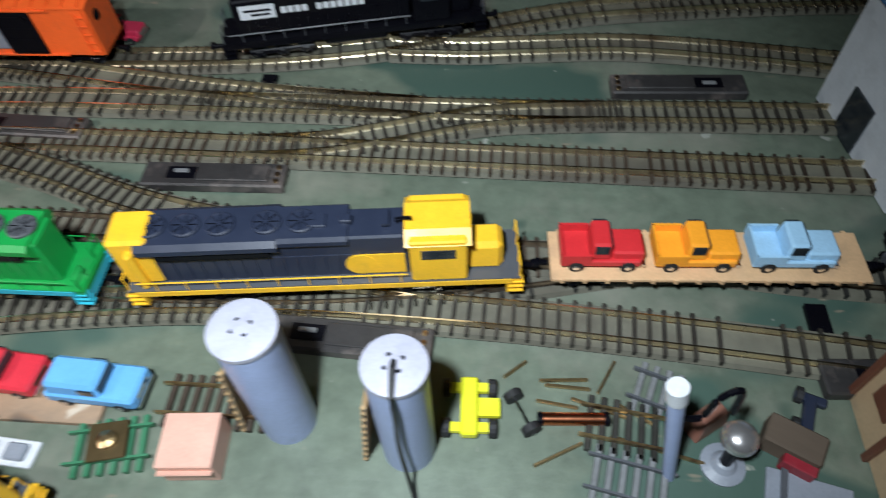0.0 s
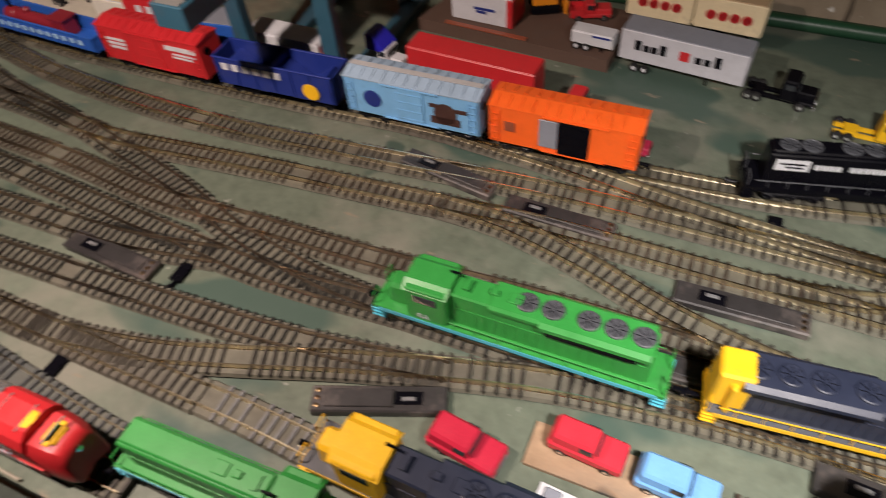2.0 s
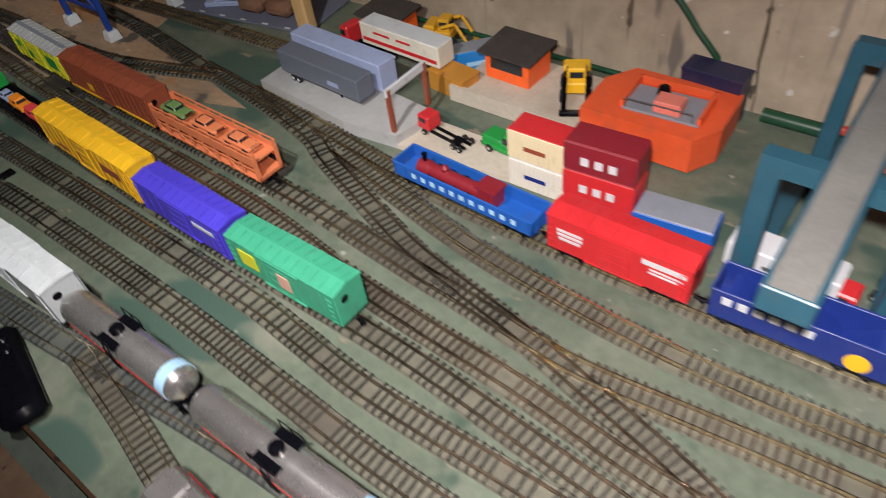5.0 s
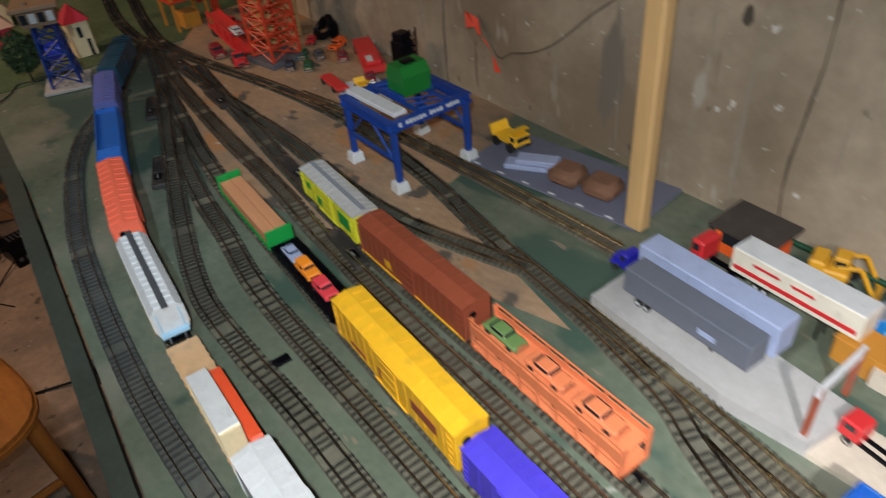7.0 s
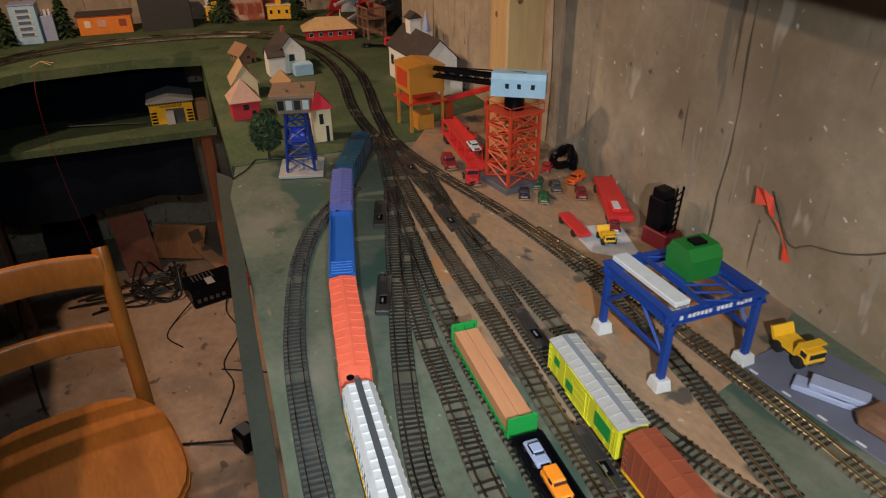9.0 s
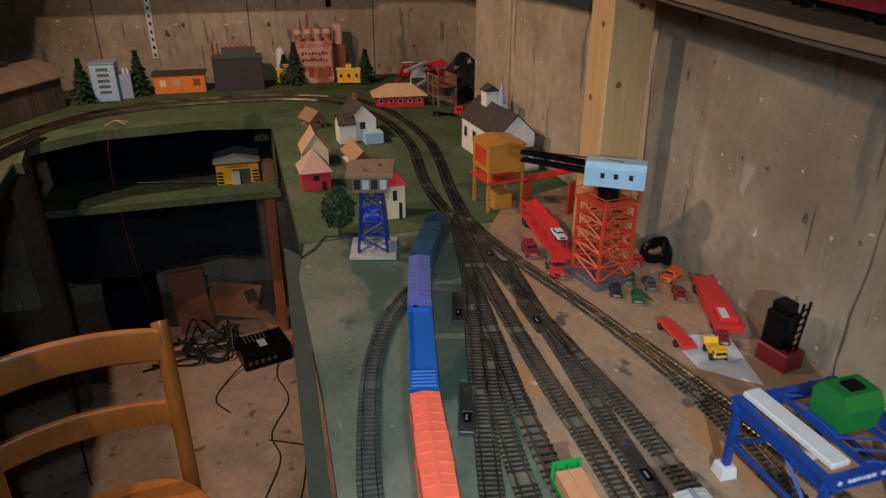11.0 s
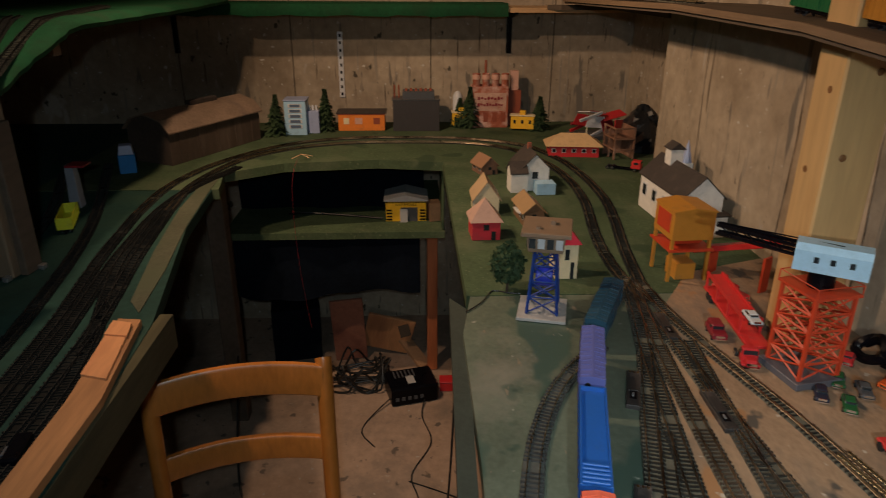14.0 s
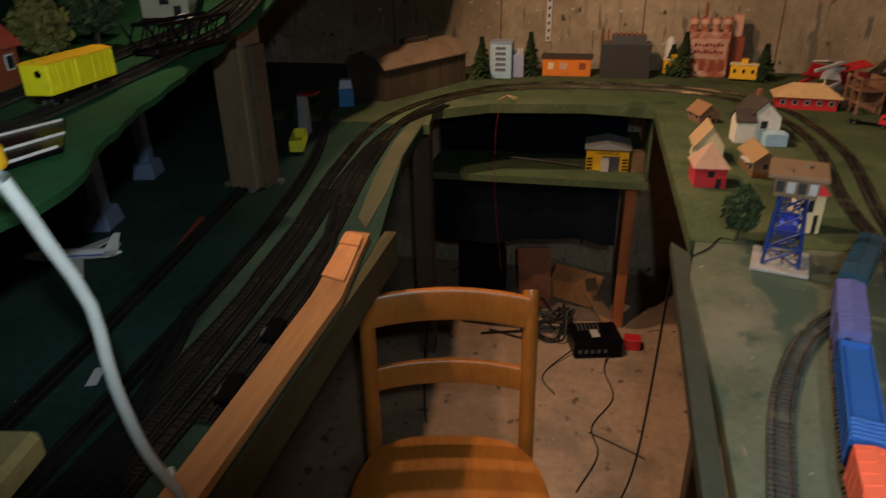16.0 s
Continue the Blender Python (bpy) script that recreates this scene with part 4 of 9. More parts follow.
        part("wind_deflector", Geo().box(L / 2 - 0.05, s * (W / 2 + 0.001), 0.012, 0.05, 0.0012, 0.010), RED, t)
        bogie(t, s * (L / 2 - 0.036), 2, 0.024)
        coupler(t, s * L / 2, s)
    part("headlight", Geo().ring([(0.003, 0), (0.0034, 0.001), (0.002, 0.0024)], L / 2 - 0.002, 0, 0.034, 14, "x"), CHROME, t)
    band = []
    for i in range(13):
        q = -1 + i / 6
        y = q * (W / 2 - 0.001)
        z = H + 0.0014 - 0.0125 * abs(q) ** 3
        x = L / 2 - 0.029 - 0.007 * q * q
        band.append([(x - 0.0036 * (1 - 0.75 * abs(q)), y, z), (x + 0.0036 * (1 - 0.75 * abs(q)), y, z - 0.0002)])
    part("nose_band", Geo().sheet(band), YELLOW, t, "yellow chevron band", True)
    for s in (-1, 1):
        for i in range(9):
            part("side_streak", Geo().box(-L * 0.42 + i * L * 0.083, s * (W / 2 + 0.0017), 0.0200 + 0.002 * (i % 3), L * 0.05, 0.0006, 0.0022), PALEROOF, t)
    return t


def tank_car(m, L, label):
    t = thing("tank_car", m, label, "tank car")
    part("underframe", Geo().box(0, 0, 0.0085, L * 0.98, 0.012, 0.004).box(0, 0, 0.0115, L * 0.9, 0.024, 0.002), BLACK, t)
    r, h = 0.0165, 0.0295
    part("tank", Geo().ring([(0.004, -L / 2 + 0.004), (0.011, -L / 2 + 0.0055), (0.0150, -L / 2 + 0.009), (r, -L / 2 + 0.014), (r, L / 2 - 0.014), (0.0150, L / 2 - 0.009), (0.011, L / 2 - 0.0055), (0.004, L / 2 - 0.004)], 0, 0, h, 28, "x"), SILVER, t, "shiny silver tank", True)
    part("end_cap", Geo().ring([(r + 0.0003, -L / 2 + 0.013), (r + 0.0006, -L / 2 + 0.016), (r + 0.0003, -L / 2 + 0.024)], 0, 0, h, 28, "x"), LIGHTBLUE, t)
    part("side_stripe", Geo().box(0, -r + 0.0012, h - 0.008, L * 0.8, 0.0016, 0.003).box(0, r - 0.0012, h - 0.008, L * 0.8, 0.0016, 0.003), RED, t)
    part("manway", Geo().ring([(0.006, 0), (0.0062, 0.005), (0.005, 0.0065), (0.001, 0.007)], 0, 0, h + r - 0.001, 16), BLACK, t)
    pf = Geo().box(0, 0.0115, h + r - 0.002, 0.026, 0.008, 0.0008).box(0, -0.0115, h + r - 0.002, 0.026, 0.008, 0.0008)
    for s in (-1, 1):
        for x in (-0.013, 0, 0.013):
            pf.tube([(x, s * 0.0155, h + r - 0.002), (x, s * 0.0155, h + r + 0.007)], 0.0005, 5)
        pf.tube([(-0.013, s * 0.0155, h + r + 0.007), (0.013, s * 0.0155, h + r + 0.007)], 0.0005, 5)
    part("platform", pf, BLACK, t)
    for s in (-1, 1):
        lad = Geo()
        for dx in (-0.004, 0.004):
            lad.tube([(dx, s * 0.0165, 0.010), (dx, s * 0.0175, h), (dx, s * 0.0150, h + r - 0.002)], 0.0005, 5)
        for i in range(6):
            lad.tube([(-0.004, s * 0.0172, 0.013 + i * 0.005), (0.004, s * 0.0172, 0.013 + i * 0.005)], 0.0004, 5)
        part("ladder", lad, BLACK, t)
    running_gear(t, L)
    return t


def covered_hopper(m, L, label):
    t = thing("covered_hopper", m, label, "hopper car", "open cars")
    W, H = 0.035, 0.050
    part("underframe", Geo().box(0, 0, 0.0065, L * 0.95, 0.014, 0.005), BLACK, t)
    part("body", Geo().prism([(-W / 2 + 0.002, 0.012), (-W / 2, 0.020), (-W / 2, H - 0.006), (-W / 2 + 0.006, H), (W / 2 - 0.006, H), (W / 2, H - 0.006), (W / 2, 0.020), (W / 2 - 0.002, 0.012)], -L / 2 + 0.008, L / 2 - 0.008), WHITE, t)
    rib = Geo()
    for i in range(14):
        x = -L / 2 + 0.012 + i * (L - 0.024) / 13
        rib.box(x, 0, H + 0.0006, 0.0030, 0.022, 0.0016, 0.0004)
        for s in (-1, 1):
            rib.box(x, s * (W / 2 + 0.0004), 0.031, 0.0018, 0.0012, 0.024)
    part("ribs", rib, WHITE, t)
    part("roof_walk", Geo().box(0, 0, H + 0.0022, L * 0.96, 0.007, 0.001), DARKGREY, t, "dark grey roof walk")
    for s in (-1, 1):
        part("end_frame", Geo().box(s * (L / 2 - 0.004), 0, 0.016, 0.006, 0.030, 0.004).box(s * (L / 2 - 0.006), 0.012, 0.030, 0.0012, 0.0012, 0.030).box(s * (L / 2 - 0.006), -0.012, 0.030, 0.0012, 0.0012, 0.030), LIGHTBLUE, t)
        part("stripe", Geo().box(0, s * (W / 2 + 0.0011), 0.018, L * 0.86, 0.0008, 0.004), YELLOW, t)
    running_gear(t, L)
    return t


def autorack(m, L, label):
    t = thing("auto_carrier_car", m, label, "car carrier", "flatcars")
    flat_deck(t, L, SALMON)
    top = 0.034
    part("upper_deck", Geo().box(0, 0, top, L * 0.97, 0.033, 0.0014), SALMON, t)
    for s in (-1, 1):
        g = Geo().box(0, s * 0.0172, 0.036, L, 0.0012, 0.0120).box(0, s * 0.0172, 0.024, L, 0.0010, 0.0020).box(0, s * 0.0172, 0.0475, L, 0.0012, 0.0020)
        n = 8
        for i in range(n + 1):
            x = -L / 2 + 0.002 + i * (L - 0.004) / n
            g.box(x, s * 0.0172, 0.029, 0.0022, 0.0014, 0.038)
            if i < n:
                x2 = x + (L - 0.004) / n
                g.bar((x, s * 0.0172, 0.012), (x2, s * 0.0172, 0.023) if i % 2 else (x2, s * 0.0172, 0.012), 0.0012)
        part("side_frame", g, SALMON, t)
        part("end_frame", Geo().box(s * (L / 2 - 0.001), 0.015, 0.029, 0.002, 0.004, 0.038).box(s * (L / 2 - 0.001), -0.015, 0.029, 0.002, 0.004, 0.038).box(s * (L / 2 - 0.001), 0, 0.012, 0.002, 0.034, 0.004), SALMON, t)
    return t


def vehicle_gondola(m, L, label):
    t = open_car(m, L, 0.020, BLACK, label, "gondola", 0.012, BLACK, 10, 0, cat="gondola")
    return t

# the train on the main line: green diesel, yellow and blue diesel, vehicle flatcar, depressed flatcar, teal hopper
m = on_track("main", -0.250, -0.030)
locomotive(m, 0.222, GREEN, "bright green diesel locomotive with pale blue steps", step=CYAN, rail_mat=GREEN,
           writing=(("RA", 0.066, -0.0173, 0.0185, 0.0075), ("65", 0.026, -0.0111, 0.037, 0.005), ("RA", 0.066, 0.0173, 0.0185, 0.0075)))
m = on_track("main", 0.215, -0.012)
yl = locomotive(m, 0.225, YELLOW, "yellow and dark blue diesel locomotive on the main track", hood=SLATE, sill=YELLOW, fans=SLATE)
part("rear_hood", Geo().box(-0.0985, 0, 0.0345, 0.022, 0.0235, 0.037, 0.002), YELLOW, yl, "yellow rear hood end")
for s in (-1, 1):
    part("hood_patch", Geo().ring([(0.0085, 0), (0.0085, 0.0008)], 0.022, s * 0.0107 - (0.0008 if s < 0 else 0), 0.026, 20, "y").box(0.034, s * 0.0108, 0.026, 0.024, 0.0008, 0.017), YELLOW, yl)
part("rear_hood_end", Geo().box(-0.0985, 0, 0.031, 0.0045, 0.0325, 0.031, 0.002), YELLOW, yl)
m = on_track("main", 0.228, 0.405)
f1 = thing("flatcar", m, "beige wooden flatcar in the train", "flatcar", "flatcars")
flat_deck(f1, 0.176, BEIGE)
toy_truck(put_on(m, 0.060, 0, 0.0118, 180), RED, "red toy tow truck riding on the flatcar", "pickup", 0.046, 0.024, bed=RED)
toy_truck(put_on(m, 0.008, 0, 0.0118, 180), plastic("truck_amber", (0.88, 0.34, 0.02)), "orange-yellow toy truck riding on the flatcar", "pickup", 0.046, 0.024)
toy_truck(put_on(m, -0.045, 0, 0.0118, 180), LIGHTBLUE, "pale blue toy truck riding on the flatcar", "pickup", 0.046, 0.024)
m = on_track("main", 0.418, 0.622)
f2 = thing("depressed_flatcar", m, "long black flatcar with raised ends", "flatcar", "flatcars")
part("deck", Geo().box(0, 0, 0.009, 0.15, 0.034, 0.003, 0.0005).box(0, 0.0165, 0.0125, 0.15, 0.002, 0.005).box(0, -0.0165, 0.0125, 0.15, 0.002, 0.005), DARKGREY, f2)
for s in (-1, 1):
    part("raised_end", Geo().box(s * 0.088, 0, 0.0135, 0.028, 0.034, 0.003).box(s * 0.099, 0, 0.022, 0.003, 0.034, 0.016, 0.0008).box(s * 0.090, 0.015, 0.020, 0.016, 0.003, 0.012).box(s * 0.090, -0.015, 0.020, 0.016, 0.003, 0.012), BLACK, f2)
    bogie(f2, s * 0.084, 2)
    coupler(f2, s * 0.102, s)
open_car(on_track("main", 0.636, 0.836), 0.198, 0.046, TEAL, "teal-green open hopper car at the end of the train", bays=3, ribs=10, signs=((0.0, 0.030, 0.018, 0.006), (0.03, 0.024, 0.012, 0.003), (-0.05, 0.034, 0.01, 0.004)))

# back siding
black = locomotive(on_track("back_f", 0.185, -0.025), 0.205, BLACK, "black diesel locomotive with a white emblem", hood=BLACK, flare=False, fan_x=(0.018, 0.036, 0.068, 0.086), rail_mat=DARKGREY,
                   signs=((-0.069, 0.0365, 0.026, 0.011),) + tuple((-0.050 + i * 0.0052, 0.036, 0.0040, 0.0048) for i in range(12) if i != 4), H=0.049)
part("emblem_mark", Geo().box(-0.069, -0.0117, 0.0380, 0.020, 0.0006, 0.0016).box(-0.067, -0.0117, 0.0345, 0.014, 0.0006, 0.0014), BLACK, black)
ob = boxcar(on_track("back_f", -0.237, -0.100), 0.136, 0.050, ORANGE, "bright orange boxcar with a black and grey door", door=BLACK, ribs=2, door_x=-0.011, signs=((0.048, 0.03, 0.010, 0.010),), sign_mat=BROWN)
for s in (-1, 1):
    part("second_door", Geo().box(0.012, s * 0.0181, 0.0305, 0.017, 0.0014, 0.030, 0.0004), GREY, ob)
bb = boxcar(on_track("back_f", -0.386, -0.246), 0.139, 0.050, SKY, "sky-blue refrigerator car with a painted side and grey roof", roof=plastic("dusty_sky", (0.30, 0.42, 0.54)), walk=PLATFORM, ribs=0)
for s in (-1, 1):
    part("painted_emblem", Geo().ring([(0.0004, 0), (0.0095, 0), (0.0095, 0.0005), (0.0004, 0.0005)], 0.040 * s, s * 0.0177 - (0.0005 if s < 0 else 0), 0.029, 20, "y"), NAVY, bb, "dark round emblem")
    part("painted_spot", Geo().ring([(0.0004, 0), (0.0118, 0), (0.0118, 0.0005), (0.0004, 0.0005)], -0.036 * s, s * 0.0177 - (0.0005 if s < 0 else 0), 0.028, 20, "y").box(-0.036 * s, s * 0.0179, 0.020, 0.030, 0.0006, 0.008).box(-0.052 * s, s * 0.0179, 0.034, 0.012, 0.0006, 0.004).box(-0.024 * s, s * 0.0179, 0.036, 0.008, 0.0006, 0.004), mat("dark_brown_print", (0.06, 0.025, 0.02), 0.5), bb, "dark brown picture")
nv = open_car(on_track("back_f", -0.541, -0.401), 0.139, 0.042, NAVY, "navy blue open hopper car with white lettering", bays=2, ribs=6, signs=tuple((0.056 - i * 0.0125, 0.033, 0.008, 0.008) for i in range(6)))
for s in (-1, 1):
    part("orange_emblem", Geo().ring([(0.0004, 0), (0.0095, 0), (0.0095, 0.0006), (0.0004, 0.0006)], -0.044 * s, s * 0.0186 - (0.0006 if s < 0 else 0), 0.022, 16, "y"), YELLOW, nv)
boxcar(on_track("back_f", -0.695, -0.555), 0.139, 0.051, RED, "red boxcar with white lettering and a grey door", door=RED, ribs=7,
       signs=((-0.045, 0.041, 0.040, 0.0055), (-0.048, 0.034, 0.030, 0.002), (-0.045, 0.030, 0.026, 0.002), (0.045, 0.037, 0.026, 0.003), (0.045, 0.032, 0.026, 0.003), (0.045, 0.027, 0.022, 0.003)))
open_car(on_track("back_f", -0.889, -0.707), 0.181, 0.028, BLUE, "blue gondola with pale lettering", "gondola", 0.012, BLUE, 12, 0, signs=tuple((-0.07 + i * 0.013, 0.020, 0.006, 0.006) for i in range(11)), sign_mat=LIGHTBLUE, cat="gondola")

# yard rows
gb = boxcar(on_track("yard_c", -0.942, -0.795), 0.146, 0.051, MINT, "mint green boxcar with a yellow panel", ribs=9, door=MINT)
for s in (-1, 1):
    part("panel", Geo().box(-0.045 * -s, s * 0.0181, 0.032, 0.024, 0.0008, 0.020), LIME, gb, "yellow-green panel")
    part("emblem", Geo().box(0.006 * -s, s * 0.0190, 0.030, 0.016, 0.0008, 0.018), PINK, gb)
boxcar(on_track("yard_c", -1.100, -0.948), 0.150, 0.051, ROYAL, "violet-blue boxcar with a white door emblem", ribs=8, signs=((-0.045, 0.038, 0.034, 0.005), (0.002, 0.026, 0.012, 0.012)))
boxcar(on_track("yard_c", -1.325, -1.108), 0.215, 0.057, YELLOW, "long yellow high-cube boxcar with red lettering", ribs=14, signs=((-0.06, 0.035, 0.04, 0.012), (0.012, 0.026, 0.014, 0.014), (0.06, 0.022, 0.03, 0.004)), sign_mat=BROWN)
m = on_track("yard_c", -1.502, -1.338)
vehicle_gondola(m, 0.162, "low black gondola carrying toy vehicles")
toy_truck(put_on(m, 0.055, 0, 0.013, 180), PALEBLUE, "blue-grey toy car riding in the gondola", "car", 0.036, 0.018)
toy_truck(put_on(m, 0.012, 0, 0.013, 180), plastic("amber", (0.9, 0.28, 0.02)), "amber toy truck riding in the gondola", "van", 0.038, 0.018)
toy_truck(put_on(m, -0.034, 0, 0.013, 180), plastic("rose", (0.75, 0.06, 0.08)), "rose red toy car riding in the gondola", "van", 0.036, 0.018)
bulkhead_flat(on_track("yard_c", -1.692, -1.512), 0.179, "green bulkhead flatcar loaded with tan lumber")
m = on_track("yard_e", -1.214, -1.015)
autorack(m, 0.198, "salmon orange open car carrier with toy cars")
for x, z, c, lab in ((0.066, 0.035, plastic("olive", (0.14, 0.24, 0.08)), "olive green"), (0.004, 0.035, SALMON, "salmon"), (-0.058, 0.035, SALMON, "salmon"), (0.05, 0.0125, CREAM, "cream"), (-0.03, 0.0125, CREAM, "cream")):
    toy_truck(put_on(m, x, 0, z, 180), c, lab + " toy car on the car carrier", "car", 0.050, 0.020)
rb = boxcar(on_track("yard_e", -1.436, -1.224), 0.210, 0.053, BROWN, "long oxide-red boxcar with a yellow sill", ribs=16, signs=((0.04, 0.024, 0.012, 0.010),), sign_mat=YELLOW)
for s in (-1, 1):
    part("sill_stripe", Geo().box(0, s * 0.0180, 0.0105, 0.206, 0.0012, 0.003), YELLOW, rb)
boxcar(on_track("yard_e", -1.600, -1.442), 0.156, 0.050, LIME, "yellow boxcar with a dusty grey roof", ribs=8, roof=PLATFORM, walk=GREY, signs=((-0.05, 0.030, 0.03, 0.018), (0.02, 0.024, 0.02, 0.012), (0.055, 0.034, 0.012, 0.010)), sign_mat=GREEN)

# front rows
tank_car(on_track("front_b", -1.024, -0.842), 0.180, "silver tank car with a black dome platform")
tank_car(on_track("front_b", -0.838, -0.636), 0.200, "longer silver tank car with a blue-grey end cap")
boxcar(on_track("front_b", -1.215, -1.028), 0.186, 0.052, WHITE, "white insulated boxcar with dusty pale roof", ribs=0, roof=WHITE)
m = on_track("front_b", -1.425, -1.225)
f3 = thing("container_flatcar", m, "beige flatcar carrying two containers", "flatcar", "flatcars")
flat_deck(f3, 0.198, BEIGE)


def container(m, L, material, label, roof=None, sign=None, signs=(), H=0.030, W=0.030):
    t = thing("shipping_container", m, label, "container", "shipping containers")
    g = Geo().box(0, 0, H / 2, L, W, H, 0.0008)
    part("body", g, material, t)
    rib = None
    for i in range(int(L / 0.006)):
        for s in (-1, 1):
            at = Vector((-L / 2 + 0.004 + i * 0.006, s * W / 2, H / 2))
            if rib is None:
                rib = part("corrugation", Geo().box(0, 0, 0, 0.0016, 0.0008, H - 0.005), material, t)
                rib.location = at
            else:
                again(rib, t, Matrix.Translation(at))
    part("roof", Geo().box(0, 0, H + 0.0005, L * 0.985, W * 0.96, 0.0014, 0.0004), roof or material, t)
    for s in (-1, 1):
        part("end_door", Geo().box(s * (L / 2 + 0.0004), W * 0.24, H / 2, 0.001, W * 0.44, H * 0.9).box(s * (L / 2 + 0.0004), -W * 0.24, H / 2, 0.001, W * 0.44, H * 0.9), material, t)
        if signs:
            bars(t, [(x * -s, z, w, h) for x, z, w, h in signs], sign or WHITE, s * (W / 2 + 0.0007), "emblem")
    return t


container(put_on(m, -0.035, 0.006, 0.0118), 0.085, CREAM, "cream container on the flatcar", WHITE, H=0.034, W=0.021)
container(put_on(m, -0.035, -0.0115, 0.0118), 0.105, plastic("vermilion", (0.75, 0.09, 0.03)), "narrow vermilion container on the flatcar", H=0.018, W=0.012)
covered_hopper(on_track("front_b", -1.622, -1.436), 0.184, "white covered hopper with a dark roof walk")
boxcar(on_track("front_b", -1.828, -1.632), 0.194, 0.053, CORAL, "coral red boxcar with a faded roof", ribs=12)
blue_car = open_car(on_track("front_b", -2.040, -1.838), 0.200, 0.046, plastic("mid_blue", (0.02, 0.12, 0.48)), "blue open-top car with a louvred end", floor=0.039, ribs=12)
boxcar(on_track("front_b", -2.204, -2.048), 0.155, 0.050, LAVENDER, "lavender blue boxcar with a ribbed roof", ribs=9)
for i in range(5):
    part("louvre", Geo().box(-0.094 + i * 0.0075, 0, 0.0455, 0.0045, 0.032, 0.004, 0.001), plastic("mid_blue", (0.02, 0.12, 0.48)), blue_car)
boxcar(on_track("front_b", -2.400, -2.214), 0.180, 0.050, DEEPTEAL, "dark teal boxcar at the end of the row", ribs=10)
streamliner(on_track("front_w", -0.358, -0.566), 0.206, "red and silver streamlined locomotive with a yellow emblem")
streamliner(on_track("front_w", -0.580, -0.788), 0.206, "red and silver streamlined locomotive behind its twin", False)
locomotive(on_track("front_x", -0.178, -0.350), 0.172, GREEN, "small green diesel locomotive with blue steps", step=CYAN, flare=False, fan_x=(), H=0.047, rail_mat=GREEN)
m2 = pose(-0.125, 0.3535, RAIL + 0.004, 0, 0, 178)
y2 = locomotive(m2, 0.225, YELLOW, "yellow and dark blue diesel locomotive near the table edge", hood=SLATE, sill=YELLOW, fans=SLATE)
part("rear_hood", Geo().box(-0.0985, 0, 0.0345, 0.022, 0.0235, 0.037, 0.002), YELLOW, y2, "yellow rear hood end")

# ---- loads and road vehicles round the yard ----
def steam_engine_load(m):
    t = thing("toy_steam_engine", m, "dark red toy steam engine lying in the gondola", "toy engine")
    part("boiler", Geo().ring([(0.002, -0.045), (0.008, -0.043), (0.008, 0.03), (0.009, 0.031), (0.009, 0.045), (0.002, 0.046)], 0, 0, 0.012, 18, "x"), MAROON, t, smooth=True)
    part("cab", Geo().box(-0.05, 0, 0.014, 0.020, 0.020, 0.022, 0.001).box(-0.05, 0, 0.026, 0.026, 0.022, 0.0016), MAROON, t)
    part("chimney", Geo().ring([(0.002, 0), (0.0026, 0.010), (0.0034, 0.011)], 0.038, 0, 0.019, 12), BLACK, t)
    part("dome", Geo().ring([(0.004, 0), (0.0045, 0.004), (0.002, 0.007)], 0.010, 0, 0.019, 14), MAROON, t)
    for s in (-1, 1):
        for i in range(4):
            part("wheel", Geo().ring([(0.001, -0.001), (0.0065, -0.001), (0.0065, 0.001), (0.001, 0.001)], -0.028 + i * 0.018, s * 0.0105, 0.0066, 16, "y"), BLACK, t)
        part("side_rod", Geo().box(-0.001, s * 0.0125, 0.0066, 0.062, 0.001, 0.0016), MAROON, t)
    return t


steam_engine_load(on_track("back_f", -0.880, -0.760, 0.0225 - 0.004))


def trailer(m, L, material, label, roof=None, stripe=None, signs=(), sign_mat=None, z0=0.013, H=0.034, W=0.030):
    t = thing("toy_trailer", m, label, "toy trailer", "toy vehicles")
    part("box", Geo().box(0, 0, z0 + H / 2, L, W, H, 0.0009), material, t)
    part("roof", Geo().box(0, 0, z0 + H + 0.0004, L * 0.99, W * 0.97, 0.0012, 0.0004), roof or material, t)
    part("chassis", Geo().box(-L * 0.1, 0, z0 - 0.0015, L * 0.8, W * 0.4, 0.003), BLACK, t)
    part("landing_leg", Geo().box(L * 0.22, W * 0.25, z0 / 2, 0.002, 0.002, z0).box(L * 0.22, -W * 0.25, z0 / 2, 0.002, 0.002, z0), BLACK, t)
    for i in (0, 1):
        for s in (-1, 1):
            w = part("wheel", Geo().ring([(0.002, -0.0022), (0.0045, -0.002), (0.0045, 0.002), (0.002, 0.0022)], -L * 0.36 + i * 0.011, s * W * 0.42, 0.0045, 14, "y"), RUBBER, t)
            part("rim", Geo().ring([(0.0005, -0.0028), (0.0022, -0.0026), (0.0022, 0.0026), (0.0005, 0.0028)], -L * 0.36 + i * 0.011, s * W * 0.42, 0.0045, 10, "y"), WHITE, w)
    for s in (-1, 1):
        if stripe:
            part("stripe", Geo().box(0, s * (W / 2 + 0.0003), z0 + H * 0.28, L * 0.94, 0.0008, H * 0.16), stripe, t)
        if signs:
            bars(t, [(x * -s, z0 + z, w, h) for x, z, w, h in signs], sign_mat or NAVY, s * (W / 2 + 0.0004), "emblem")
    return t


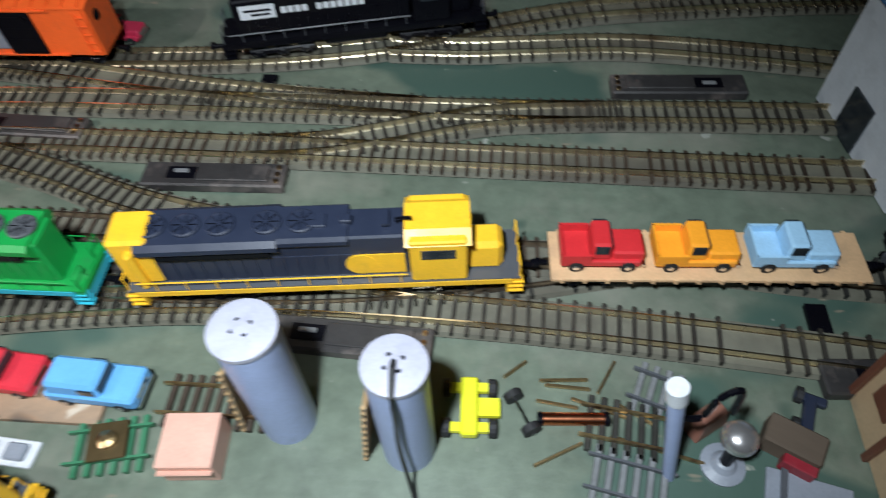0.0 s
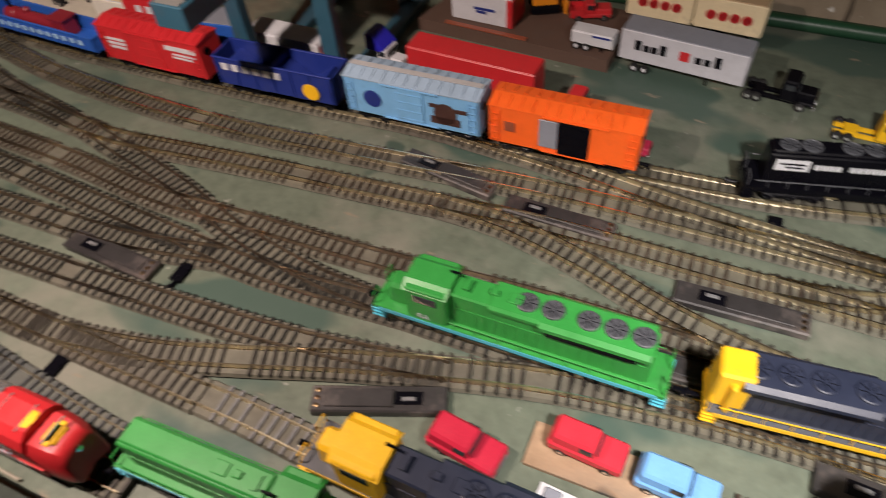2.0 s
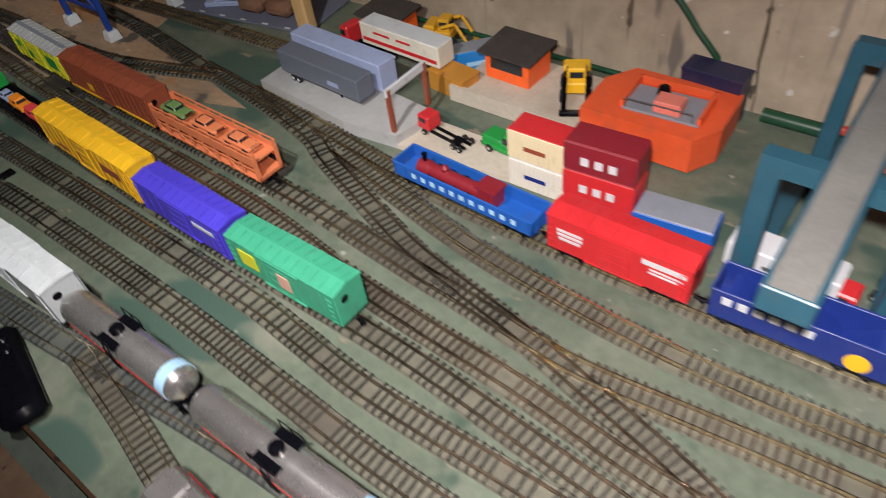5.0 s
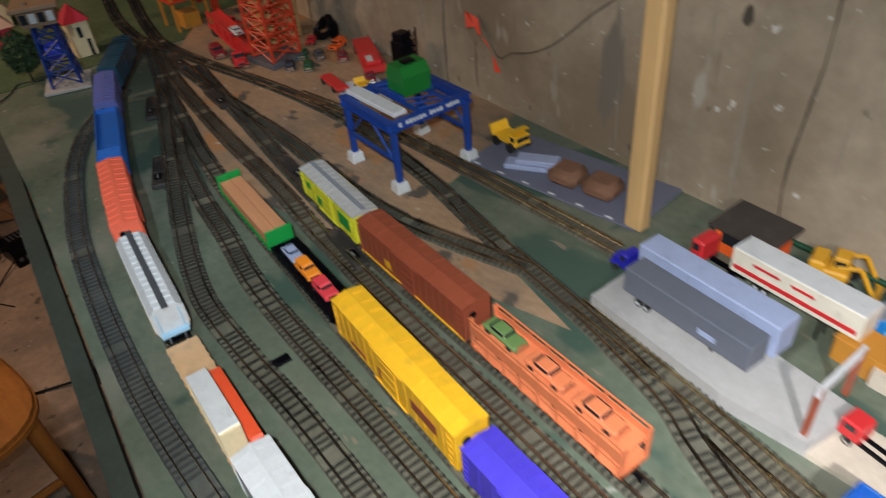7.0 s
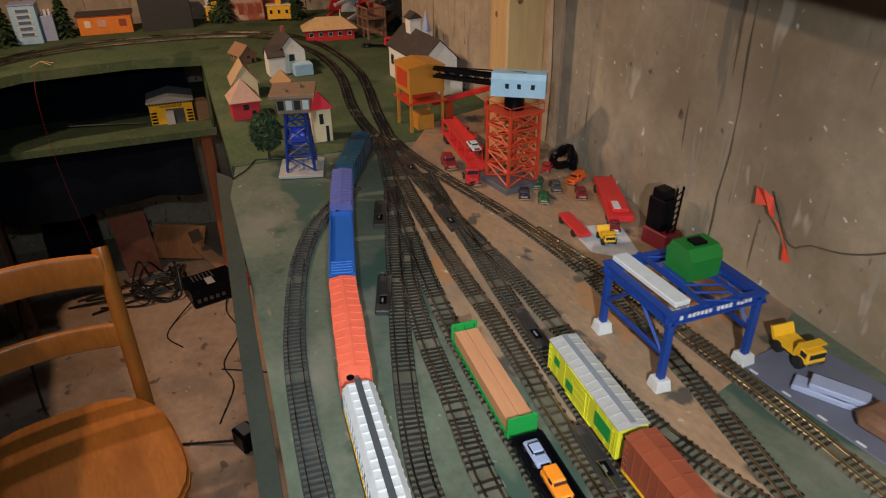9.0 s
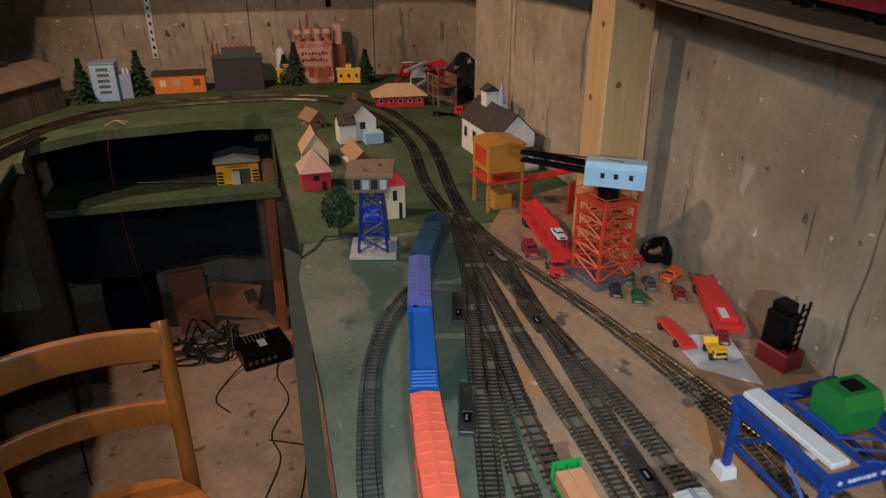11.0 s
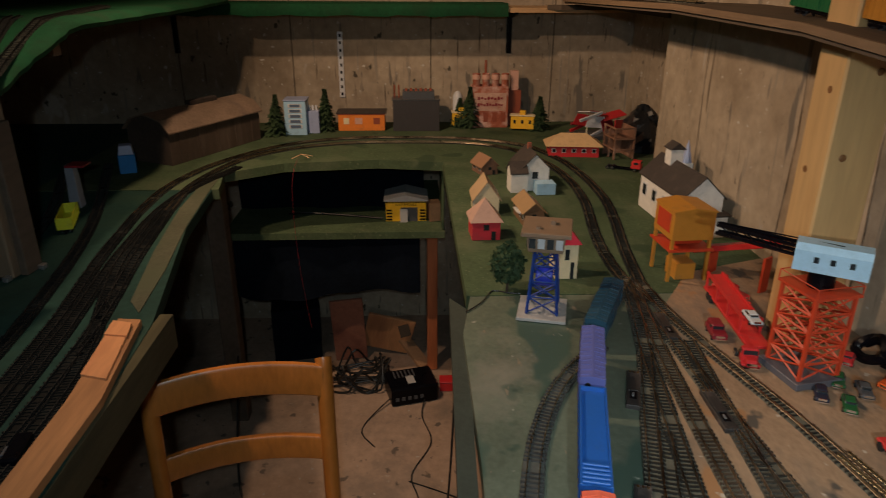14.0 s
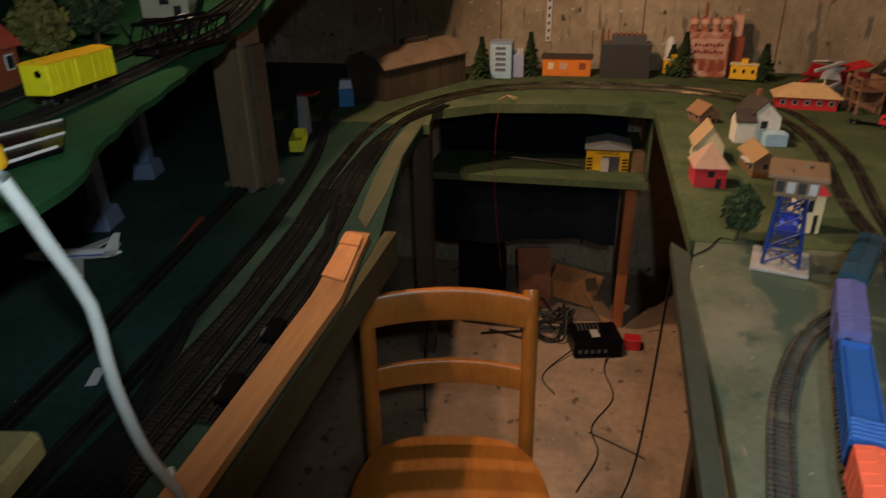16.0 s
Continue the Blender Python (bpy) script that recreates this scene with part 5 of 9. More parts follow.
def construction(m, material, label, kind="loader", k=1.0, arms=None):
    """A toy digger, dump truck or bulldozer."""
    t = thing("toy_" + kind, m, label, "toy " + kind.replace("_", " "), "toy vehicles")
    if kind == "bulldozer":
        part("body", Geo().box(0, 0, 0.012 * k, 0.026 * k, 0.016 * k, 0.010 * k, 0.0015).box(-0.008 * k, 0, 0.021 * k, 0.012 * k, 0.016 * k, 0.012 * k, 0.0015, 0, 0.9), material, t)
        part("blade", Geo().prism([(0.019 * k, 0.001), (0.022 * k, 0.0), (0.021 * k, 0.006 * k), (0.023 * k, 0.013 * k), (0.020 * k, 0.013 * k), (0.0185 * k, 0.006 * k)], -0.014 * k, 0.014 * k, "y"), material, t)
        for s in (-1, 1):
            part("crawler", Geo().box(0, s * 0.0105 * k, 0.005 * k, 0.032 * k, 0.006 * k, 0.010 * k, 0.004 * k), BLACK, t)
    elif kind == "dump_truck":
        part("cab", Geo().box(0.016 * k, 0, 0.014 * k, 0.012 * k, 0.022 * k, 0.012 * k, 0.001, 0, 0.9), material, t)
        part("window", Geo().box(0.0222 * k, 0, 0.016 * k, 0.001, 0.017 * k, 0.005 * k).box(0.016 * k, 0, 0.016 * k, 0.007 * k, 0.0215 * k, 0.005 * k), GLASS, t)
        part("skip", Geo().prism([(-0.026 * k, 0.020 * k), (-0.020 * k, 0.009 * k), (0.008 * k, 0.009 * k), (0.011 * k, 0.022 * k), (0.018 * k, 0.0235 * k), (0.018 * k, 0.025 * k), (0.009 * k, 0.0245 * k), (0.006 * k, 0.012 * k), (-0.018 * k, 0.012 * k), (-0.023 * k, 0.0215 * k)], -0.012 * k, 0.012 * k, "y"), material, t)
        part("chassis", Geo().box(0, 0, 0.007 * k, 0.044 * k, 0.010 * k, 0.004 * k), DARKGREY, t)
        for x in (0.014, -0.012):
            for s in (-1, 1):
                part("wheel", Geo().ring([(0.002 * k, -0.003 * k), (0.006 * k, -0.0026 * k), (0.006 * k, 0.0026 * k), (0.002 * k, 0.003 * k)], x * k, s * 0.011 * k, 0.006 * k, 16, "y"), RUBBER, t)
    else:
        part("body", Geo().box(-0.004 * k, 0, 0.013 * k, 0.030 * k, 0.024 * k, 0.012 * k, 0.002).box(-0.016 * k, 0, 0.020 * k, 0.014 * k, 0.026 * k, 0.012 * k, 0.002), material, t)
        part("cab", Geo().box(0.002 * k, 0, 0.026 * k, 0.015 * k, 0.019 * k, 0.015 * k, 0.001, 0, 0.88), material, t)
        part("window", Geo().box(0.002 * k, 0, 0.027 * k, 0.010 * k, 0.0195 * k, 0.006 * k).box(0.002 * k, 0, 0.027 * k, 0.0152 * k, 0.013 * k, 0.006 * k), GLASS, t)
        for s in (-1, 1):
            a = Geo()
            a.bar((0.0, s * 0.011 * k, 0.024 * k), (0.018 * k, s * 0.011 * k, 0.030 * k), 0.0034 * k)
            a.bar((0.018 * k, s * 0.011 * k, 0.030 * k), (0.034 * k, s * 0.011 * k, 0.004 * k), 0.0034 * k)
            part("loader_arm", a, arms or BLACK, t)
        part("bucket", Geo().box(0.036 * k, 0, 0.003 * k, 0.006 * k, 0.030 * k, 0.005 * k, 0.001), arms or BLACK, t)
        for x in (0.012, -0.014):
            for s in (-1, 1):
                part("wheel", Geo().ring([(0.002 * k, -0.003 * k), (0.0065 * k, -0.0026 * k), (0.0065 * k, 0.0026 * k), (0.002 * k, 0.003 * k)], x * k, s * 0.0125 * k, 0.0065 * k, 16, "y"), RUBBER, t)
    return t


# vehicles behind the back siding
container(pose(-0.503, 0.757, 0.012, 0, 0, -2), 0.094, WHITE, "white container on a truck beside the siding", WHITE, DARKGREY, ((0.0, 0.014, 0.028, 0.004),), 0.028, 0.030)
toy_truck(pose(-0.492, 0.757, 0, 0, 0, -2), RED, "red truck beneath the white container", "lorry", 0.115, 0.026, bed=BLACK)
tr = toy_truck(pose(-0.402, 0.786, 0, 0, 0, -8), WHITE, "white tractor with a dark blue wind shield", "tractor", 0.060, 0.026)
part("wind_shield", Geo().prism([(-0.014, 0.024), (0.004, 0.024), (0.010, 0.028), (-0.006, 0.042), (-0.014, 0.042)], -0.012, 0.012, "y"), plastic("ultramarine", (0.02, 0.02, 0.42)), tr, "blue wind shield")
trailer(pose(-0.288, 0.772, 0, 0, 0, -3), 0.142, RED, "long red box trailer", RED)
toy_truck(pose(-0.185, 0.768, 0, 0, 0, -3), RED, "red long-nosed tractor of the trailer", "tractor", 0.072, 0.028)
toy_truck(pose(-0.118, 0.735, 0, 0, 0, -4), plastic("crimson", (0.55, 0.03, 0.08)), "small red pickup by the siding", "pickup", 0.044, 0.020)
brown_board = plastic("brown_board", (0.095, 0.055, 0.04), 0.7)
pl = thing("loading_ramp", pose(-0.278, 0.905, 0, 0, 0, -4), "dark brown loading ramp beside the wall", "platform")
part("deck", Geo().prism([(-0.115, -0.05), (0.115, -0.05), (0.115, 0.052), (-0.095, 0.052)], 0.0, 0.015, "z"), brown_board, pl)
part("edge_strip", Geo().box(-0.03, -0.046, 0.016, 0.10, 0.006, 0.0012), BROWN, pl)
wc = container(pose(-0.320, 0.892, 0.015, 0, 0, -3), 0.074, WHITE, "white container with a red end on the ramp", WHITE, NAVY, ((0.004, 0.018, 0.026, 0.003), (0.0, 0.014, 0.012, 0.003)), 0.034, 0.034)
part("red_end", Geo().box(0.0345, 0, 0.017, 0.0072, 0.0362, 0.0335, 0.0008), RED, wc, "red end panel")
construction(pose(-0.262, 0.925, 0.015, 0, 0, 25), plastic("amber_yellow", (0.78, 0.27, 0.02)), "amber yellow toy bulldozer on the ramp", "bulldozer", 1.1)
toy_truck(pose(-0.208, 0.925, 0.015, 0, 0, 20), RED, "red toy pickup truck on the ramp", "pickup", 0.046, 0.022)
trailer(pose(-0.188, 0.866, 0.015, 0, 0, -4), 0.046, WHITE, "short white toy trailer on the ramp", WHITE, signs=((0.01, 0.012, 0.02, 0.002),), z0=0.007, H=0.014, W=0.018)
for i, x in enumerate((-0.132, -0.061)):
    cn = container(pose(x, 0.932 - 0.004 * i, 0.030, 0, 0, -4), 0.068, CREAM, "cream container with a tan roof and red emblem", TANROOF, RED, (), 0.034, 0.032)
    for s in (-1, 1):
        em = Geo()
        for k in range(4):
            em.ring([(0.0052, 0), (0.0052, 0.0006), (0.0034, 0.0006), (0.0034, 0)], -0.018 + k * 0.012, s * 0.0164 - (0.0006 if s < 0 else 0), 0.017, 14, "y")
        part("emblem", em, RED, cn)
    ch = thing("toy_chassis", pose(x, 0.932 - 0.004 * i, 0, 0, 0, -4), "black wheeled chassis beneath a container", "toy trailer", "toy vehicles")
    part("frame", Geo().box(0, 0, 0.0275, 0.062, 0.016, 0.005).box(0.022, 0, 0.016, 0.004, 0.014, 0.022), BLACK, ch)
    for q in (-0.022, -0.010):
        for s in (-1, 1):
            part("wheel", Geo().ring([(0.004, -0.002), (0.009, -0.002), (0.009, 0.002), (0.004, 0.002)], q, s * 0.012, 0.009, 14, "y"), RUBBER, ch)
    part("prop", Geo().box(-0.016, 0, 0.02, 0.004, 0.014, 0.016), BLACK, ch)
sl = trailer(pose(-0.094, 0.868, 0, 0, 0, -6), 0.128, plastic("pale_grey", (0.50, 0.51, 0.55)), "pale grey box trailer with dark lettering", GREY, signs=tuple((x, 0.018 + h / 2 - 0.004, 0.0066, h) for x, h in ((-0.045, 0.011), (-0.036, 0.007), (-0.028, 0.007), (-0.019, 0.011), (0.017, 0.007), (0.026, 0.007), (0.036, 0.012))), sign_mat=BLACK)
for s in (-1, 1):
    part("emblem_flag", Geo().box(0.003 * -s, s * 0.0154, 0.0315, 0.010, 0.0008, 0.010), RED, sl)
toy_truck(pose(0.005, 0.858, 0, 0, 0, -6), BLACK, "black chrome-trimmed toy tractor", "tractor", 0.066, 0.028)
toy_truck(pose(0.092, 0.822, 0, 0, 0, -3), YELLOW, "yellow toy tow truck by the wall", "tractor", 0.074, 0.026, bed=YELLOW)
toy_truck(pose(0.185, 0.826, 0, 0, 0, 176), RED, "red toy tractor with a grey chassis", "tractor", 0.080, 0.028, bed=GREY)

# tall container crane
cr = thing("container_crane", pose(-0.475, 0.81, 0), "tall dark blue model container crane", "crane")
for x in (-0.056, 0.055):
    part("front_leg", Geo().box(x, -0.09, 0.08, 0.020, 0.014, 0.16, 0.001, 0, 0.85), CRANEBLUE, cr)
    part("rear_leg", Geo().box(x * 0.8, 0.095, 0.08, 0.018, 0.013, 0.16, 0.001, 0, 0.8), CRANEBLUE, cr)
    part("foot", Geo().box(x, 0.002, 0.006, 0.020, 0.22, 0.010, 0.001), CRANEBLUE, cr)
part("portal", Geo().prism([(-0.064, 0.165), (-0.064, 0.135), (-0.046, 0.148), (0.046, 0.148), (0.064, 0.135), (0.064, 0.165)], -0.097, -0.083, "y"), CRANEBLUE, cr)
part("rear_portal", Geo().box(0, 0.095, 0.155, 0.10, 0.012, 0.020), CRANEBLUE, cr)
g = Geo().box(-0.005, -0.02, 0.155, 0.034, 0.40, 0.022, 0.001)
for i in range(13):
    for s in (-1, 1):
        g.box(-0.005 + s * 0.0155, -0.20 + i * 0.03, 0.155, 0.0012, 0.003, 0.018)
part("boom", g, CRANEBLUE, cr)
g = Geo().box(-0.005, -0.02, 0.1662, 0.026, 0.396, 0.0014)
for s in (-1, 1):
    g.tube([(-0.005 + s * 0.013, -0.21, 0.174), (-0.005 + s * 0.013, 0.17, 0.174)], 0.0007, 5)
    for i in range(9):
        g.tube([(-0.005 + s * 0.013, -0.21 + i * 0.047, 0.166), (-0.005 + s * 0.013, -0.21 + i * 0.047, 0.174)], 0.0006, 5)
part("walkway", g, mat("walkway_grey", (0.16, 0.16, 0.15), 0.7), cr, "grey walkway with rails")
part("cab", Geo().box(0.028, 0.02, 0.136, 0.022, 0.03, 0.022, 0.001), CRANEBLUE, cr)
eng = thing("toy_crane_truck", pose(-0.468, 0.952, 0, 0, 0, 5), "orange and red toy crane truck by the wall", "toy truck", "toy vehicles")
part("body", Geo().box(0, 0, 0.018, 0.085, 0.024, 0.012, 0.001).box(-0.02, 0, 0.031, 0.03, 0.022, 0.015, 0.001), ORANGE, eng)
part("cab", Geo().box(0.036, 0, 0.026, 0.022, 0.024, 0.024, 0.001), RED, eng)
part("boom", Geo().box(0.0, 0, 0.043, 0.10, 0.008, 0.008, 0.001), STEELRED, eng)
for x in (-0.03, -0.016, 0.03):
    for s in (-1, 1):
        part("wheel", Geo().ring([(0.003, -0.003), (0.007, -0.003), (0.007, 0.003), (0.003, 0.003)], x, s * 0.012, 0.007, 14, "y"), RUBBER, eng)

# container stacks and loading area
for z, c, lab in ((0.0, plastic("bone", (0.70, 0.66, 0.58)), "bone white container at the bottom of a stack"), (0.0375, CREAM, "cream container with a red roof on the stack")):
    container(pose(-0.757, 0.768, z, 0, 0, 1), 0.066, c, lab, RED if z else WHITE, NAVY if not z else BROWN, ((0.0, 0.018, 0.026, 0.005),), 0.036, 0.034)
for z, lab in ((0.0, "red container at the bottom of a stack"), (0.0335, "red container in the middle of a stack"), (0.067, "maroon container on top of the stack")):
    container(pose(-0.678, 0.752, z, 0, 0, 4), 0.072, RED if z < 0.06 else MAROON, lab, MAROON, WHITE, tuple((-0.014 + i * 0.014, 0.014, 0.008, 0.009) for i in range(3)), 0.032, 0.034)
container(pose(-0.602, 0.752, 0.0, 0, 0, 6), 0.074, BLUE, "blue container with a pale emblem", GREY, LIGHTBLUE, ((0.0, 0.022, 0.016, 0.009), (0.0, 0.011, 0.026, 0.004)), 0.045, 0.034)
lp = thing("loading_dock", pose(0, 0, 0), "pale grey model loading dock with ramps", "platform")
part("upper_slab", Geo().prism([(-1.19, 0.742), (-1.02, 0.728), (-0.940, 0.736), (-0.930, 0.800), (-1.19, 0.825)], 0.0, 0.018, "z"), PLATFORM, lp)
part("ramp", Geo().prism([(-0.9405, 0.736), (-0.905, 0.738), (-0.715, 0.760), (-0.70, 0.800), (-0.9305, 0.800)], 0.0, 0.006, "z"), SANDY, lp)
part("rear_slab", Geo().prism([(-0.945, 0.862), (-0.70, 0.85), (-0.70, 0.960), (-0.945, 0.965)], 0.0, 0.016, "z"), SANDY, lp)
part("rear_edge", Geo().box(-0.82, 0.852, 0.012, 0.25, 0.006, 0.022), SANDY, lp)
trailer(pose(-1.09, 0.775, 0.018, 0, 0, -3), 0.152, plastic("blue_grey", (0.115, 0.13, 0.17)), "dark blue-grey box trailer on the dock", MATS["plastic_blue_grey"], z0=0.010, H=0.030, W=0.028, signs=((0.03, 0.012, 0.02, 0.006),), sign_mat=PALEBLUE)
trailer(pose(-1.095, 0.815, 0.0, 0, 0, -3), 0.170, PALEBLUE, "pale blue box trailer with an orange emblem", PALEBLUE, z0=0.022, H=0.038, W=0.030, signs=((-0.012, 0.020, 0.022, 0.005), (0.012, 0.020, 0.016, 0.005)), sign_mat=ORANGE)
toy_truck(pose(-1.20, 0.822, 0.0, 0, 0, 177), plastic("ultramarine", (0.02, 0.02, 0.42)), "blue tractor of the pale trailer", "tractor", 0.05, 0.026)
trailer(pose(-1.038, 0.880, 0.0, 0, 0, -3), 0.142, plastic("ivory", (0.70, 0.66, 0.56)), "ivory box trailer with a broad red stripe", WHITE, RED, ((-0.03, 0.021, 0.03, 0.003), (0.01, 0.021, 0.025, 0.003)), RED, 0.032, 0.030, 0.030)
toy_truck(pose(-1.135, 0.893, 0.0, 0, 0, 176), RED, "red cab of the ivory trailer", "lorry", 0.066, 0.036)
container(pose(-0.962, 0.930, 0.0005, 0, 0, 48), 0.064, plastic("bright_blue", (0.02, 0.20, 0.55)), "bright blue container set at an angle", GREY, LIGHTBLUE, ((0.0, 0.014, 0.03, 0.006),), 0.032, 0.028)
tb = thing("crate", pose(-0.955, 0.872, 0, 0, 0, -6), "tan wooden crate by the tracks", "crate")
part("body", Geo().box(0, 0, 0.014, 0.06, 0.034, 0.028, 0.001), OCHRE, tb)
part("lid", Geo().box(0, 0, 0.0285, 0.062, 0.036, 0.002, 0.0004), OCHRE, tb)
for x, y, rz in ((-0.888, 0.922, -2), (-1.130, 0.948, -2)):
    hut = thing("loading_hut", pose(x, y, 0.0 if x < -1 else 0.016, 0, 0, rz), "orange hut with a dark shingle roof", "hut", "orange huts")
    part("wall", Geo().box(0, 0, 0.018, 0.066, 0.050, 0.036, 0.0006), ORANGE, hut)
    part("opening", Geo().box(0.0, -0.0253, 0.023, 0.048, 0.0012, 0.014), GLASS, hut, "dark open window")
    part("roof", Geo().prism([(-0.032, 0.0352), (-0.032, 0.0380), (0.030, 0.0425), (0.030, 0.0395)], -0.040, 0.040), ROOFDARK, hut)
construction(pose(-0.800, 0.915, 0.016, 0, 0, -62), YELLOW, "yellow toy loader with black arms", "loader", 1.25)
construction(pose(-1.040, 0.966, 0.0, 0, 0, 15), plastic("mustard", (0.66, 0.34, 0.02)), "mustard toy loader by the wall", "loader", 1.2, MATS["plastic_mustard"])
sg = thing("dock_sign", pose(-0.948, 0.775, 0.018), "white sign beam on two brown posts", "sign")
for y in (-0.032, 0.034):
    part("post", Geo().box(0, y, 0.029, 0.005, 0.005, 0.058), BROWN, sg)
part("beam", Geo().box(0, 0.001, 0.054, 0.004, 0.074, 0.010, 0.0005), WHITE, sg)
bars(sg, [(0.0026, 0.054, 0.0006, 0.004)], GREY, 0.0)
toy_truck(pose(-0.898, 0.776, 0.006, 0, 0, 172), RED, "red cab with a bare black chassis", "lorry", 0.078, 0.024)
gt = toy_truck(pose(-0.812, 0.792, 0.006, 0, 0, 174), GREEN, "green streamlined toy truck", "pickup", 0.074, 0.031)
of = thing("toy_rescue_boat", pose(-0.690, 0.905, 0, 0, 0, 3), "large orange toy vehicle with a grey deck", "toy vehicle", "toy vehicles")
part("hull", Geo().prism([(-0.075, -0.045), (0.055, -0.052), (0.075, -0.02), (0.075, 0.05), (-0.05, 0.055), (-0.075, 0.02)], 0.004, 0.046, "z"), plastic("hull_orange", (0.72, 0.10, 0.03)), of)
part("deck", Geo().box(0.01, -0.004, 0.0475, 0.085, 0.05, 0.003, 0.0005), GREY, of)
part("cabin", Geo().box(0.015, -0.014, 0.056, 0.03, 0.022, 0.014, 0.001), plastic("salmon_pink", (0.70, 0.20, 0.15)), of)
part("winch", Geo().ring([(0.004, 0), (0.008, 0.003), (0.006, 0.012), (0.001, 0.013)], 0.0, 0.008, 0.049, 14), BLACK, of)
part("coaming", Geo().box(0.01, 0.028, 0.052, 0.09, 0.004, 0.010).box(-0.034, 0, 0.052, 0.004, 0.056, 0.010).box(0.052, 0, 0.052, 0.004, 0.056, 0.010), plastic("hull_orange", (0.72, 0.10, 0.03)), of)
part("rail", Geo().tube([(-0.03, -0.028, 0.049), (-0.03, -0.028, 0.060), (0.045, -0.028, 0.060), (0.045, -0.028, 0.049)], 0.0008, 6), DARKGREY, of)
for x in (-0.05, 0.045):
    for s in (-1, 1):
        part("wheel", Geo().ring([(0.003, -0.004), (0.010, -0.004), (0.010, 0.004), (0.003, 0.004)], x, s * 0.042, 0.010, 16, "y"), RUBBER, of)
nb = thing("toy_container_dark", pose(-0.655, 0.972, 0, 0, 0, -3), "dark navy box by the wall", "box")
part("body", Geo().box(0, 0, 0.03, 0.07, 0.03, 0.06, 0.001), plastic("ink", (0.02, 0.02, 0.06)), nb)
part("lid", Geo().box(0, 0, 0.0605, 0.072, 0.032, 0.003, 0.0005), plastic("ink", (0.02, 0.02, 0.06)), nb)

# low brown strip, slab, sacks and dump truck by the wall
ss = thing("slate_slab", pose(-1.40, 0.925, 0, 0, 0, 8), "slate grey sheet on the table", "sheet")
part("sheet", Geo().box(0.0, -0.004, 0.0028, 0.29, 0.118, 0.003, 0.0005), plastic("slate_sheet", (0.13, 0.14, 0.20), 0.6), ss)
for i in range(6):
    part("edge_mark", Geo().box(-0.125 + i * 0.046, -0.0595, 0.0047, 0.011, 0.003, 0.001), WHITE, ss)
for x, y in ((-1.33, 0.915), (-1.385, 0.905)):
    sk = thing("sack", pose(x, y, 0.0045, 0, 0, 10), "brown lumpy sack on the grey sheet", "sack", "sacks")
    part("sacking", Geo().box(0, 0, 0.013, 0.050, 0.045, 0.026, 0.009), COAL, sk, smooth=True)
for i, (x, y, z) in enumerate(((-1.455, 0.892, 0.0045), (-1.425, 0.912, 0.0045), (-1.442, 0.903, 0.0125))):
    bl = thing("grey_block", pose(x, y, z, 0, 0, 32), "pale blue-grey foam block", "block", "foam blocks")
    part("block", Geo().box(0, 0, 0.004, 0.062, 0.024, 0.008, 0.0012), PALEBLUE, bl)
construction(pose(-1.520, 0.920, 0.0047, 0, 0, -4), YELLOW, "yellow toy dump truck beside the grey blocks", "dump_truck", 1.35)

# blue steel gantry
ga = thing("gantry_crane", pose(-1.600, 0.789, 0.0015), "blue model gantry crane over the siding with a green cab", "crane")
for x in (-0.062, 0.062):
    for y in (-0.064, 0.062):
        part("leg", Geo().box(x, y, 0.057, 0.0085, 0.0085, 0.084, 0.0008).box(x, y, 0.0955, 0.012, 0.012, 0.007, 0.0006), GANTRYBLUE, ga)
        part("footing", Geo().box(x, y, 0.008, 0.022, 0.022, 0.016, 0.001, 0.06 * y / 0.06, 0.8), WHITE, ga, "white plaster footing")
    part("cross_beam", Geo().box(x, -0.001, 0.1005, 0.0035, 0.142, 0.011, 0.0005).box(x, -0.001, 0.1065, 0.010, 0.142, 0.0016).box(x, -0.001, 0.0945, 0.010, 0.142, 0.0016), GANTRYBLUE, ga)
for y in (-0.066, 0.064):
    part("side_beam", Geo().box(0, y, 0.1005, 0.136, 0.0035, 0.0115, 0.0005).box(0, y, 0.1068, 0.138, 0.011, 0.0016).box(0, y, 0.0942, 0.138, 0.010, 0.0016), GANTRYBLUE, ga)
    part("brace", Geo().bar((-0.060, y, 0.050), (-0.012, y, 0.092), 0.0036), GANTRYBLUE, ga)
    part("brace", Geo().bar((0.060, y, 0.050), (0.012, y, 0.092), 0.0036), GANTRYBLUE, ga)
    part("tie_beam", Geo().box(0, y, 0.050, 0.120, 0.0045, 0.0060, 0.0004), GANTRYBLUE, ga)
for y in (-0.020, 0.030):
    part("crab_rail", Geo().box(0, y, 0.1095, 0.13, 0.006, 0.0035), GANTRYBLUE, ga)
for i in range(7):
    part("deck_brace", Geo().bar((-0.055 + i * 0.018, -0.018, 0.1085), (-0.037 + i * 0.018, 0.028, 0.1085), 0.0024), GANTRYBLUE, ga)
for i in range(18):
    if i not in (1, 8, 13):
        part("lettering", Geo().box(0.0643, -0.052 + i * 0.0058, 0.1005, 0.0006, 0.0042, 0.0048 if i % 3 else 0.0062), WHITE, ga)
part("crab_cab", Geo().prism([(-0.022, 0.112), (-0.024, 0.140), (-0.016, 0.153), (0.013, 0.153), (0.022, 0.140), (0.020, 0.112)], -0.012, 0.034, "y"), plastic("crab_green", (0.012, 0.15, 0.022)), ga, "green crane cab")
part("crab_hatch", Geo().box(0.0, 0.011, 0.1545, 0.015, 0.018, 0.003), BLACK, ga)
